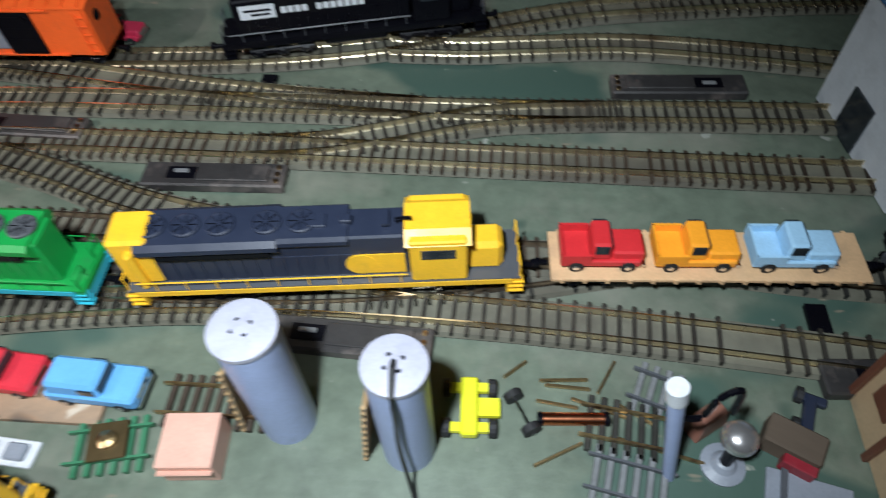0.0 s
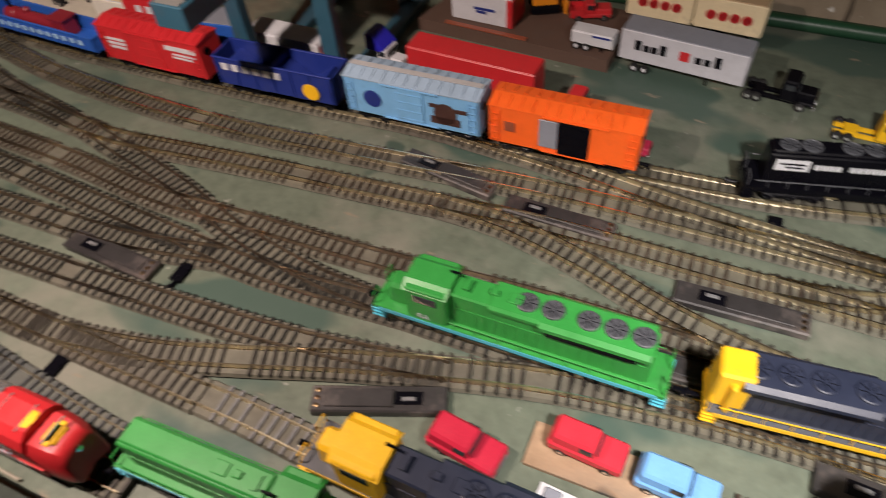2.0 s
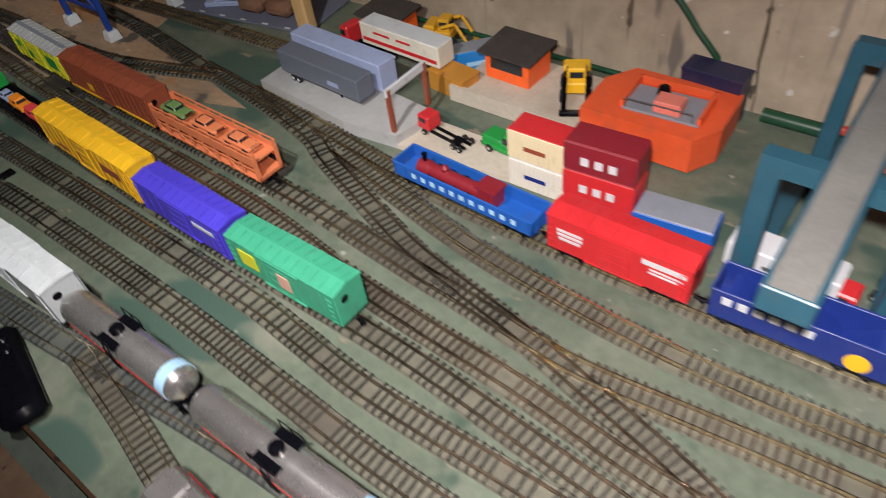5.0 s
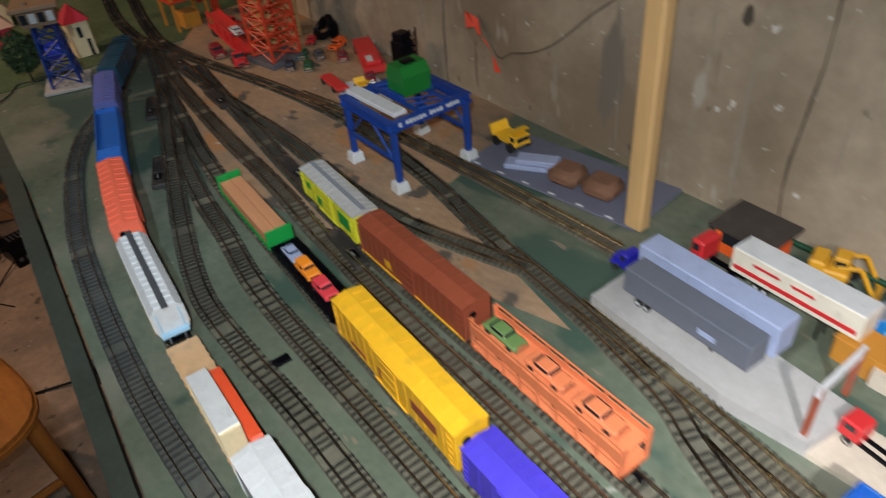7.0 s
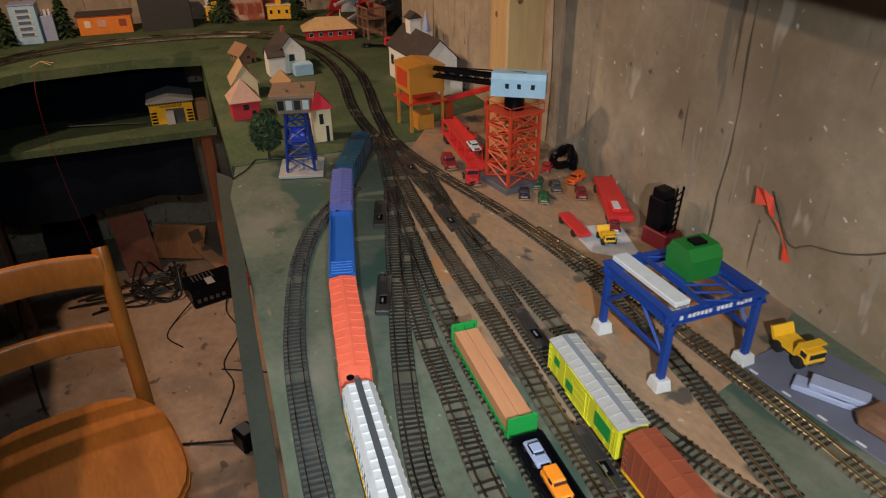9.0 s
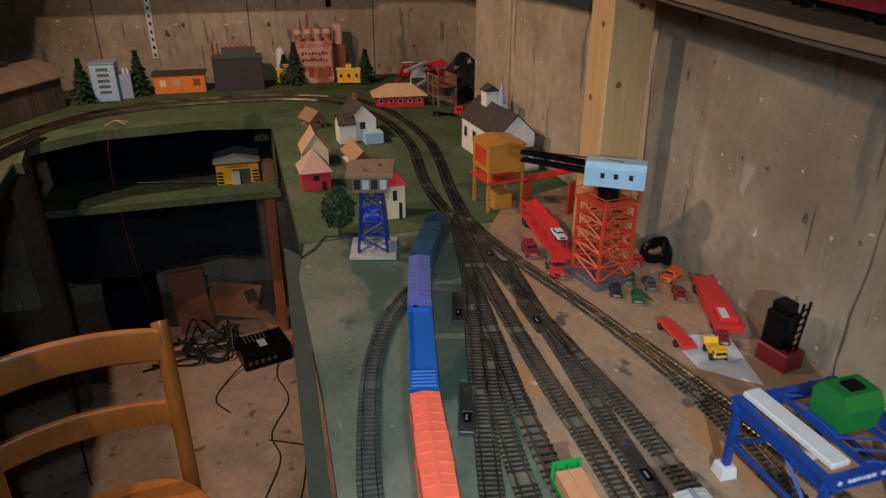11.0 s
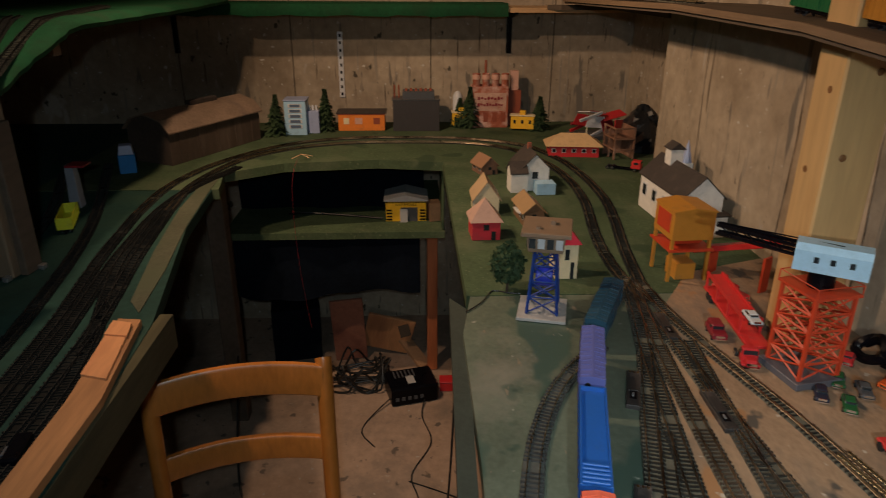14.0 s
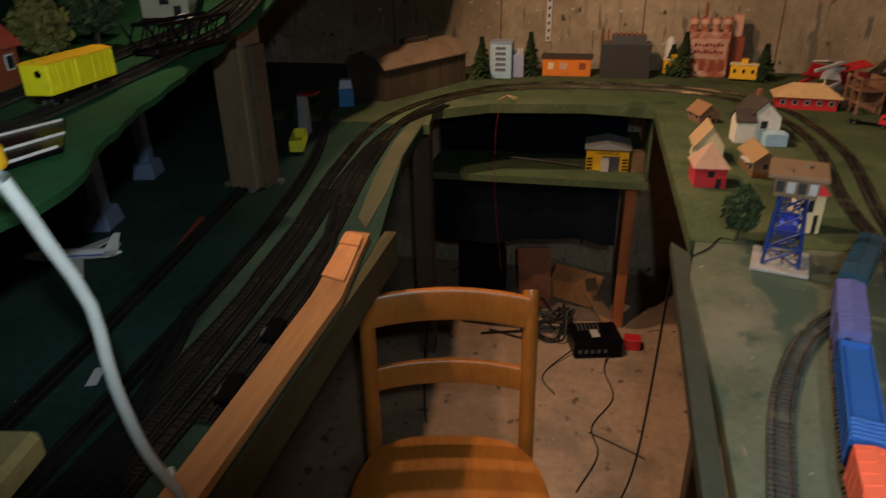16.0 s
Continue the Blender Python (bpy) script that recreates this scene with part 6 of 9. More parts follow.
for y in (-0.016, 0.037):
    part("crab_wheel_frame", Geo().box(0.0, y, 0.1125, 0.040, 0.006, 0.006, 0.0006), GANTRYBLUE, ga)
part("white_beam", Geo().box(-0.006, -0.046, 0.1112, 0.12, 0.022, 0.007, 0.001, 0.04), WHITE, ga, "white beam across the top")

# wooden props between table and shelf
for nm, x, y, w, d in (("post_thin", -1.253, 0.893, 0.027, 0.020), ("post_thick", -2.275, 0.892, 0.076, 0.082)):
    p = thing("wooden_post", pose(x, y, 0), "pale pine post standing on the table" if w < 0.05 else "thick pine post with knots beside the wall", "post", "wooden posts")
    top = 0.432 if w < 0.05 else CEIL
    part("timber", Geo().box(0, 0, top / 2 + 0.0008, w, d, top - 0.0016, 0.003), PINE, p)
    if w > 0.05:
        for kx, kz in ((-0.02, 0.30), (0.015, 0.43)):
            part("knot", Geo().ring([(0.0002, 0), (0.006, 0.0002), (0.004, 0.0012)], 0, 0, 0, 12, "y").turned(pose(kx * 0.6, -0.0412, kz)), mat("knot_wood", (0.20, 0.09, 0.03), 0.6), p)
            part("knot", Geo().ring([(0.0002, 0), (0.006, 0.0002), (0.004, 0.0012)], 0, 0, 0, 12, "x").turned(pose(0.0382, kx * 0.8, kz + 0.03)), MATS["knot_wood"], p)

# ---- switch machines, levers and loose parts in the yard ----
def switch_machine(x, y, rz, L=0.098, label="flat black switch machine with a slotted cover"):
    t = thing("switch_machine", pose(x, y, 0.0016 if -2.5 < x < -1.6 else 0.0, 0, 0, rz), label, "switch machine", "switch machines")
    part("case", Geo().box(0, 0, 0.004, L, 0.021, 0.008, 0.0012), MACHINE, t)
    part("cover", Geo().box(L * 0.14, 0, 0.0086, L * 0.5, 0.014, 0.002, 0.0005), MACHINE, t)
    part("slot", Geo().box(-L * 0.22, 0, 0.0083, L * 0.2, 0.010, 0.001), BLACK, t)
    part("slider", Geo().box(-L * 0.22, 0.001, 0.0092, 0.010, 0.003, 0.0016, 0.0004), TIEGREY, t, "pale sliding knob")
    for i in range(3):
        part("screw", Geo().ring([(0.0018, 0), (0.0018, 0.0012), (0.0006, 0.0014)], L * 0.45, -0.006 + i * 0.006, 0.0078, 8), BRASS, t)
    return t


for x, y, rz in ((0.006, 0.580, 1), (0.327, 0.684, 182), (-0.052, 0.510, 2), (0.045, 0.516, 1), (0.115, 0.462, -3), (-0.216, 0.409, 201), (-0.150, 0.622, -2), (-0.262, 0.642, -10), (-1.852, 0.475, 161), (-2.108, 0.545, 162),
                 (-2.05, 0.652, 178), (-1.470, 0.594, 174), (-2.305, 0.665, 178), (-1.075, 0.638, -8), (-1.70, 0.635, 176), (0.42, 0.455, 3), (-0.50, 0.447, -3)):
    switch_machine(x, y, rz)
for x, y in ((0.020, 0.678), (-0.43, 0.455), (0.38, 0.49), (-0.465, 0.342), (-1.35, 0.44), (-0.60, 0.385)):
    lv = thing("track_lever", pose(x, y, 0.0), "small black track connector", "lever", "track connectors")
    part("base", Geo().box(0, 0, 0.002, 0.012, 0.020, 0.004, 0.0006), BLACK, lv)
    part("tab", Geo().box(0.001, -0.012, 0.003, 0.004, 0.014, 0.003, 0.0006), BLACK, lv)


def storage_tank(x, y, h, r, label):
    t = thing("storage_tank", pose(x, y, 0), label, "tank", "storage tanks")
    part("shell", Geo().ring([(r, 0), (r, h - 0.002)], 0, 0, 0, 36), PALEBLUE, t, smooth=True)
    part("lid", Geo().ring([(r + 0.0006, 0), (r + 0.0006, 0.0026), (r * 0.5, 0.0042), (0.0004, 0.0046)], 0, 0, h - 0.002, 36), plastic("lid_lavender", (0.36, 0.36, 0.43)), t, "pale lid", True)
    for k in range(4):
        w = k * 1.57 + 0.6
        part("lid_hole", Geo().ring([(0.0011, 0), (0.0011, 0.0006), (0.0004, 0.0006)], 0.0042 * math.cos(w), 0.0042 * math.sin(w), h + 0.0018, 10), BLACK, t)
    lad = Geo()
    for s in (-1, 1):
        lad.bar((-r - 0.008, s * 0.008, 0.0), (-r - 0.001, s * 0.008, h * 0.72), 0.002)
    for i in range(9):
        q = (i + 0.5) / 9
        lad.bar((-r - 0.008 + 0.007 * q, -0.010, h * 0.72 * q), (-r - 0.008 + 0.007 * q, 0.010, h * 0.72 * q), 0.0016)
    part("wooden_ladder", lad, plastic("ladder_tan", (0.36, 0.24, 0.12)), t, "tan wooden ladder")
    return t


storage_tank(0.0915, 0.4155, 0.095, 0.0145, "pale blue storage tank with a white lid and ladder")
storage_tank(0.1564, 0.4044, 0.092, 0.0136, "pale blue storage tank with a black wire on its lid")
wr = thing("wire", pose(0, 0, 0), "black wire hanging from the tank lid", "wire")
part("strand", Geo().tube(smooth_line([(0.1564, 0.4044, 0.096), (0.1564, 0.400, 0.098), (0.157, 0.3895, 0.094), (0.1575, 0.3875, 0.078), (0.157, 0.386, 0.050), (0.159, 0.383, 0.018), (0.163, 0.374, 0.002), (0.172, 0.345, 0.0015), (0.185, 0.318, 0.0015)], 0.006), 0.0011, 6), CABLE, wr)


def track_piece(x, y, rz, n, label, ties=TIEBROWN, rails=BRASS, z=0.0):
    t = thing("track_piece", pose(x, y, z, 0, 0, rz), label, "track piece", "loose track")
    L = n * 0.0066
    for i in range(n):
        part("tie", Geo().box(-L / 2 + (i + 0.5) * 0.0066, 0, 0.002, 0.0030, 0.030, 0.0036, 0.0003), ties, t)
    for s in (-1, 1):
        part("rail", Geo().box(0, s * 0.0083, 0.0052, L + 0.004, 0.0012, 0.0030), rails, t)
    return t


track_piece(0.052, 0.421, 0, 9, "short brown track piece beside the tank")
track_piece(0.268, 0.419, -8, 7, "loose track piece with brass rails", TIE)
track_piece(0.266, 0.392, -12, 6, "loose grey track piece", TIEGREY, DARKGREY)
track_piece(0.285, 0.440, -20, 4, "short loose track piece", TIEGREY, DARKGREY)
track_piece(0.002, 0.394, 10, 6, "green-tinted track piece beneath a plate", plastic("sea_green", (0.04, 0.16, 0.08)), plastic("sea_green", (0.04, 0.16, 0.08)))
bd = thing("wooden_board", pose(-0.058, 0.4205, 0, 0, 0, 0), "thin brown board beneath two toy trucks", "board")
part("plank", Geo().box(0, 0, 0.002, 0.098, 0.032, 0.004, 0.0004), PLY, bd)
toy_truck(pose(-0.070, 0.428, 0.004, 0, 0, -4), plastic("toy_red", (0.62, 0.03, 0.05)), "red toy pickup with a chrome bumper on the board", "van", 0.050, 0.022)
toy_truck(pose(-0.012, 0.424, 0.004, 0, 0, -3), plastic("toy_blue", (0.14, 0.38, 0.72)), "pale blue toy pickup with a chrome grille", "van", 0.050, 0.022)
toy_truck(pose(-0.145, 0.400, 0, 0, 0, -8), plastic("toy_crimson", (0.55, 0.02, 0.05)), "crimson toy van standing on the table", "van", 0.052, 0.024)
wp = thing("sprue_plate", pose(-0.064, 0.389, 0, 0, 0, -4), "white plastic plate with three moulded parts", "plate")
part("plate", Geo().box(0, 0, 0.001, 0.056, 0.014, 0.002, 0.0003), WHITE, wp)
for i in range(3):
    part("moulding", Geo().box(-0.018 + i * 0.018, 0, 0.0036, 0.011, 0.009, 0.0035, 0.0008), GREY, wp)
sq = thing("metal_plate", pose(0.002, 0.395, 0.006, 0, 0, 12), "dark square plate with a brass hub", "plate")
part("plate", Geo().box(0, 0, 0.001, 0.020, 0.020, 0.002, 0.0003), mat("bronze_plate", (0.10, 0.07, 0.03), 0.4, 0.6), sq)
part("hub", Geo().ring([(0.005, 0), (0.005, 0.002), (0.002, 0.003)], 0, 0, 0.002, 14), BRASS, sq)
pk = thing("cardboard_box", pose(0.049, 0.394, 0, 0, 0, 4), "small pink cardboard box with an open flap", "box")
part("body", Geo().box(0, 0, 0.010, 0.028, 0.028, 0.020, 0.0006), PINK, pk)
part("flap", Geo().box(0, -0.017, 0.006, 0.027, 0.010, 0.001).turned(Matrix.Rotation(-0.5, 4, "X")), PINK, pk)
yb2 = thing("toy_chassis", pose(0.186, 0.425, 0, 0, 0, 92), "bright yellow toy chassis with black wheels", "toy chassis", "toy vehicles")
part("frame", Geo().box(0, 0, 0.006, 0.032, 0.009, 0.006, 0.001).box(0.011, 0, 0.005, 0.005, 0.022, 0.003).box(-0.011, 0, 0.005, 0.005, 0.022, 0.003).box(0.0, -0.010, 0.005, 0.010, 0.012, 0.003), plastic("acid_yellow", (0.70, 0.70, 0.02)), yb2)
for x in (-0.011, 0.011):
    for s in (-1, 1):
        part("wheel", Geo().ring([(0.002, -0.002), (0.005, -0.002), (0.005, 0.002), (0.002, 0.002)], x, s * 0.012, 0.005, 14, "y"), RUBBER, yb2)
wl = thing("wheelset", pose(0.2135, 0.424, 0, 0, 0, -62), "black wheelset on a thin axle", "wheelset")
part("axle", Geo().tube([(-0.013, 0, 0.005), (0.013, 0, 0.005)], 0.0008, 6), CHROME, wl)
for s in (-1, 1):
    part("wheel", Geo().ring([(0.001, -0.002), (0.005, -0.002), (0.005, 0.002), (0.001, 0.002)], s * 0.010, 0, 0.005, 16, "x"), RUBBER, wl)
cp = thing("copper_rod", pose(0.240, 0.4225, 0, 0, 0, 3), "polished copper rod with black ends", "rod")
part("rod", Geo().ring([(0.0034, -0.016), (0.0034, 0.016)], 0, 0, 0.0036, 16, "x"), COPPER, cp, smooth=True)
for s in (-1, 1):
    part("end_cap", Geo().ring([(0.003, -0.0015), (0.0037, -0.001), (0.0037, 0.001), (0.003, 0.0015)], s * 0.017, 0, 0.0037, 14, "x"), BLACK, cp)
for x, y, rz, L in ((0.236, 0.445, 4, 0.026), (0.238, 0.441, -3, 0.024), (0.259, 0.448, 62, 0.022), (0.232, 0.431, -8, 0.022), (0.254, 0.430, -18, 0.030), (0.232, 0.404, 28, 0.028), (0.283, 0.409, -14, 0.05), (0.272, 0.428, -30, 0.022), (0.21, 0.45, 40, 0.016)):
    st = thing("loose_rail", pose(x, y, 0.0004, 0, 0, rz), "loose strip of brass rail on the table", "rail strip", "loose rails")
    part("strip", Geo().box(0, 0, 0.0012, L, 0.0016, 0.0022, 0.0003), BRASS, st)
ms = thing("lamp_mast", pose(0.286, 0.397, 0), "leaning grey mast with a white cap", "mast")
part("shaft", Geo().tube([(0, 0, 0.0), (-0.016, 0.004, 0.085)], 0.0030, 14, True, 0.0038), PALEBLUE, ms, smooth=True)
part("cap", Geo().tube([(-0.0155, 0.004, 0.082), (-0.0175, 0.0045, 0.092)], 0.0046, 16), WHITE, ms)
part("bracket", Geo().tube(smooth_line([(-0.012, 0.003, 0.066), (0.0, 0.006, 0.060), (0.004, 0.008, 0.076), (0.012, 0.010, 0.080), (0.015, 0.010, 0.058)], 0.003), 0.0016, 6), BLACK, ms)
dm = thing("satellite_lamp", pose(0.313, 0.404, 0), "round lamp with a silver dome on a grey disc", "lamp")
part("disc", Geo().ring([(0.0108, 0), (0.011, 0.002), (0.0066, 0.0035), (0.0044, 0.006), (0.002, 0.007)], 0, 0, 0, 28), GREY, dm)
part("stem", Geo().tube([(0, 0, 0.006), (-0.001, 0.002, 0.032)], 0.003, 10), BLACK, dm)
part("dome", Geo().ring([(0.0085, 0), (0.0086, 0.003), (0.0076, 0.0055), (0.0050, 0.0075), (0.0004, 0.0085)], -0.001, 0.002, 0.030, 28), SILVER, dm, smooth=True)
bx = thing("brown_part", pose(0.347, 0.415, 0, 0, 0, -28), "reddish brown boxy model part", "model part")
part("body", Geo().box(0, 0, 0.007, 0.028, 0.016, 0.014, 0.001), OLDWOOD, bx)
part("side", Geo().box(0.006, -0.010, 0.005, 0.016, 0.006, 0.010, 0.0006), MAROON, bx)
bw = thing("bogie_part", pose(0.360, 0.432, 0, 0, 0, 70), "dark grey loose bogie", "model part")
part("frame", Geo().box(0, 0, 0.004, 0.022, 0.006, 0.005, 0.0008).box(0.009, 0, 0.004, 0.005, 0.016, 0.004, 0.0008), SLATE, bw)
for x in (-0.009, 0.009):
    part("wheel", Geo().ring([(0.001, -0.0015), (0.0045, -0.0015), (0.0045, 0.0015), (0.001, 0.0015)], x, 0.006, 0.0045, 14, "y"), RUBBER, bw)
gp = thing("base_plate_model", pose(0.350, 0.385, 0, 0, 0, -14), "flat grey moulded base plate", "model part")
part("plate", Geo().box(0, 0, 0.0012, 0.040, 0.030, 0.0024, 0.0004), GREY, gp)
part("rib", Geo().box(-0.012, 0.004, 0.003, 0.003, 0.024, 0.002).box(0.006, -0.004, 0.003, 0.003, 0.02, 0.002), DARKGREY, gp)
pb = thing("pink_part", pose(0.307, 0.425, 0, 0, 0, 35), "rose brown angled model part", "model part")
part("body", Geo().box(0, 0, 0.008, 0.022, 0.012, 0.016, 0.0008, 0, 0.7), plastic("rosewood", (0.22, 0.10, 0.07)), pb)
br = thing("brick_building", pose(0.445, 0.395, 0), "tan model building with dark red brick panels", "model building", "model buildings")
part("wall", Geo().box(0, 0, 0.035, 0.12, 0.10, 0.07, 0.001), TANROOF, br)
CLADDING = plastic("cladding_brown", (0.13, 0.045, 0.025))
for y in (-0.050, -0.017, 0.017, 0.050):
    part("corner", Geo().box(-0.0608, y, 0.035, 0.004, 0.004, 0.072, 0.0004), CLADDING, br)
part("top_band", Geo().box(-0.0608, 0, 0.066, 0.004, 0.104, 0.006, 0.0004), CLADDING, br)
for i in range(3):
    part("brick_panel", Geo().box(-0.0608, -0.033 + i * 0.033, 0.030, 0.0016, 0.015, 0.012).box(-0.0608, -0.033 + i * 0.033, 0.052, 0.0016, 0.015, 0.014), CLADDING, br)
part("roof", Geo().box(0, 0, 0.071, 0.124, 0.104, 0.004, 0.0006), ROOFDARK, br)
wb = thing("white_building", pose(0.498, 0.635, 0, 0, 0, 8), "white model building with a blue upper band", "model building", "model buildings")
part("wall", Geo().box(0, 0, 0.045, 0.13, 0.11, 0.09, 0.001), WHITE, wb)
part("blue_band", Geo().box(0, 0, 0.105, 0.136, 0.116, 0.032, 0.001), plastic("steel_blue", (0.04, 0.13, 0.30)), wb, "blue upper band")
part("roof", Geo().box(0, 0, 0.123, 0.14, 0.12, 0.006, 0.0008), WHITE, wb)
part("door", Geo().box(-0.066, 0.01, 0.02, 0.0016, 0.026, 0.036), GLASS, wb)
rm = thing("remote_control", pose(-1.030, 0.284, 0.0, 0, 0, -14) @ Matrix.Diagonal((0.85, 0.8, 0.9, 1)), "black handheld throttle on the table edge", "remote control")
part("case", Geo().box(0, 0, 0.011, 0.15, 0.050, 0.022, 0.009), BLACK, rm, smooth=True)
for i in range(2):
    for j in range(2):
        part("knob", Geo().ring([(0.007, 0), (0.0075, 0.003), (0.005, 0.005), (0.001, 0.005)], -0.045 + i * 0.02, -0.009 + j * 0.018, 0.021, 18), BLACK, rm)
cb = thing("edge_cable", pose(0, 0, 0), "pale cable lying along the table edge", "cable")
part("strand", Geo().tube(smooth_line([(-0.64, 0.282, 0.004), (-0.600, 0.277, 0.003), (-0.586, 0.2715, 0.0022), (-0.573, 0.2665, 0.0022), (-0.543, 0.2650, 0.0022), (-0.511, 0.2645, 0.0022), (-0.47, 0.2650, 0.0022), (-0.42, 0.2642, 0.0022)], 0.01), 0.0013, 6), mat("cable_tan", (0.30, 0.27, 0.21), 0.6), cb)

# ---- town on the table's far part ----
def house(m, w, d, h, ridge, wall, roof, label, windows=2, hip=False, name="model_house", trim=WHITE, chimney=None, eave=0.006):
    """A model house: walls, gable or hipped roof along x, windows, door."""
    t = thing(name, m, label, "model house", "model buildings")
    g = Geo().box(0, 0, h / 2, w, d, h, 0.0006)
    if not hip:
        g.prism([(-d / 2, h), (d / 2, h), (0, ridge)], -w / 2, w / 2)
    part("wall", g, wall, t)
    e = eave
    if hip:
        a = [(-w / 2 - e, -d / 2 - e, h), (w / 2 + e, -d / 2 - e, h), (w / 2 + e, d / 2 + e, h), (-w / 2 - e, d / 2 + e, h)]
        k = max(0.0, w / 2 - d / 2)
        part("roof", Geo().add(a + [(-k, 0, ridge), (k + 0.0005, 0, ridge)], [(0, 1, 5, 4), (1, 2, 5), (2, 3, 4, 5), (3, 0, 4), (3, 2, 1, 0)]), roof, t)
    else:
        for s in (-1, 1):
            sl = (ridge - h) / (d / 2)
            part("roof", Geo().prism([(s * (d / 2 + e), h - sl * e), (0, ridge), (0, ridge + 0.003), (s * (d / 2 + e), h - sl * e + 0.003)], -w / 2 - e, w / 2 + e), roof, t)
    for s in (-1, 1):
        for i in range(windows):
            x = (i + 0.5) / windows * w - w / 2
            f = part("window", Geo().box(x, s * (d / 2 + 0.0004), h * 0.58, w / windows * 0.42, 0.0012, h * 0.36), trim, t)
            part("pane", Geo().box(x, s * (d / 2 + 0.0012), h * 0.58, w / windows * 0.32, 0.0008, h * 0.28), GLASS, f)
        part("gable_window", Geo().box(s * (w / 2 + 0.0004), 0, h * 0.7, 0.0012, d * 0.2, h * 0.3), GLASS, t)
    part("door", Geo().box(w / 2 + 0.0006, d * 0.26, h * 0.24, 0.0014, d * 0.16, h * 0.48), GLASS, t)
    if chimney:
        part("chimney", Geo().box(-w * 0.2, 0, ridge + 0.004, 0.010, 0.010, 0.022, 0.0006), chimney, t)
    return t


Z = 0.001
HOUSEWHITE = plastic("house_white", (0.80, 0.78, 0.74))
house(pose(-2.792, 0.388, Z, 0, 0, 2), 0.074, 0.068, 0.046, 0.096, plastic("hut_red", (0.55, 0.03, 0.05)), plastic("dusty_rose", (0.50, 0.33, 0.27)), "red hut with a dusty pink pyramid roof", 0, True)
house(pose(-2.985, 0.410, Z, 0, 0, 0), 0.090, 0.066, 0.046, 0.090, CREAM, TANROOF, "cream cottage with a tan gambrel roof", 2)
wh = house(pose(-3.22, 0.572, Z, 0, 0, 4) @ Matrix.Scale(1.12, 4), 0.11, 0.075, 0.060, 0.098, HOUSEWHITE, ROOFDARK, "white house with a dark roof and wings", 3, chimney=BRICK)
part("wing", Geo().box(0.045, -0.045, 0.026, 0.05, 0.045, 0.052, 0.0006).prism([(0.020, 0.052), (0.070, 0.052), (0.045, 0.074)], -0.0675, -0.0225, "y"), HOUSEWHITE, wh)
part("wing_roof", Geo().prism([(0.016, 0.050), (0.045, 0.076), (0.074, 0.050), (0.074, 0.053), (0.045, 0.079), (0.016, 0.053)], -0.070, -0.0215, "y"), ROOFDARK, wh)
part("porch", Geo().box(0.08, 0.02, 0.016, 0.04, 0.05, 0.03, 0.0006), LIGHTBLUE, wh)
house(pose(-3.37, 0.45, Z, 0, 0, 20), 0.075, 0.055, 0.030, 0.056, plastic("clay", (0.22, 0.12, 0.08)), plastic("clay_roof", (0.30, 0.17, 0.10)), "small clay brown cabin", 2)
stn = house(pose(-2.90, 0.515, Z, 0, 0, 5), 0.115, 0.052, 0.040, 0.062, plastic("umber", (0.20, 0.11, 0.06)), plastic("umber_roof", (0.36, 0.235, 0.12)), "brown depot with striped awning", 4)
for i in range(6):
    part("awning_slat", Geo().box(0.002 + i * 0.009, -0.032, 0.036, 0.0045, 0.020, 0.0016), HOUSEWHITE, stn)
house(pose(-2.555, 0.532, Z, 0, 0, 0), 0.060, 0.046, 0.078, 0.112, CREAM, plastic("barn_red", (0.45, 0.03, 0.06)), "narrow cream house with a red roof", 2, True)
ch = house(pose(-2.895, 0.905, Z, 0, 0, 4), 0.25, 0.105, 0.096, 0.146, HOUSEWHITE, ROOFDARK, "white chapel with a dark roof and belfry", 4, name="model_chapel")
part("belfry", Geo().box(-0.055, 0, 0.156, 0.034, 0.034, 0.045, 0.0008), HOUSEWHITE, ch)
part("belfry_roof", Geo().prism([(-0.022, 0.176), (0.0, 0.194), (0.022, 0.176)], -0.077, -0.033).turned(Matrix.Identity(4)), ROOFDARK, ch)
part("annex", Geo().box(0.115, 0.02, 0.028, 0.06, 0.08, 0.056, 0.0006), HOUSEWHITE, ch)
part("annex_roof", Geo().prism([(-0.026, 0.054), (0.066, 0.054), (0.066, 0.058), (-0.026, 0.062)], 0.08, 0.152), ROOFDARK, ch)
sp = thing("model_steeple", pose(-3.02, 0.965, Z), "pale pointed steeple model", "model steeple")
part("base", Geo().box(0, 0, 0.06, 0.03, 0.03, 0.12, 0.0006), HOUSEWHITE, sp)
part("spire", Geo().ring([(0.016, 0), (0.001, 0.06)], 0, 0, 0.12, 8), PALEBLUE, sp)

# coal bunker on stilts
hp = thing("ore_bunker", pose(-2.548, 0.778, Z, 0, 0, 4), "ochre ore bunker raised on timber stilts", "model building", "model buildings")
part("bin", Geo().box(0, 0, 0.122, 0.090, 0.088, 0.062, 0.0008), OCHRE, hp)
part("roof", Geo().prism([(-0.046, 0.153), (0.0, 0.160), (0.046, 0.153), (0.046, 0.150), (-0.046, 0.150)], -0.047, 0.047), OCHRE, hp)
part("panel", Geo().box(0.0, -0.0446, 0.124, 0.06, 0.0012, 0.04), STEELRED, hp, "red painted panel")
part("chute", Geo().box(0, 0, 0.084, 0.05, 0.05, 0.016, 0.001, 0, 1.4), STEELRED, hp)
for x in (-0.04, 0.04):
    for y in (-0.04, 0.04):
        part("stilt", Geo().box(x, y, 0.046, 0.006, 0.006, 0.092), OCHRE, hp)
part("shed", Geo().box(0.01, 0, 0.018, 0.05, 0.042, 0.036, 0.0006), OCHRE, hp)
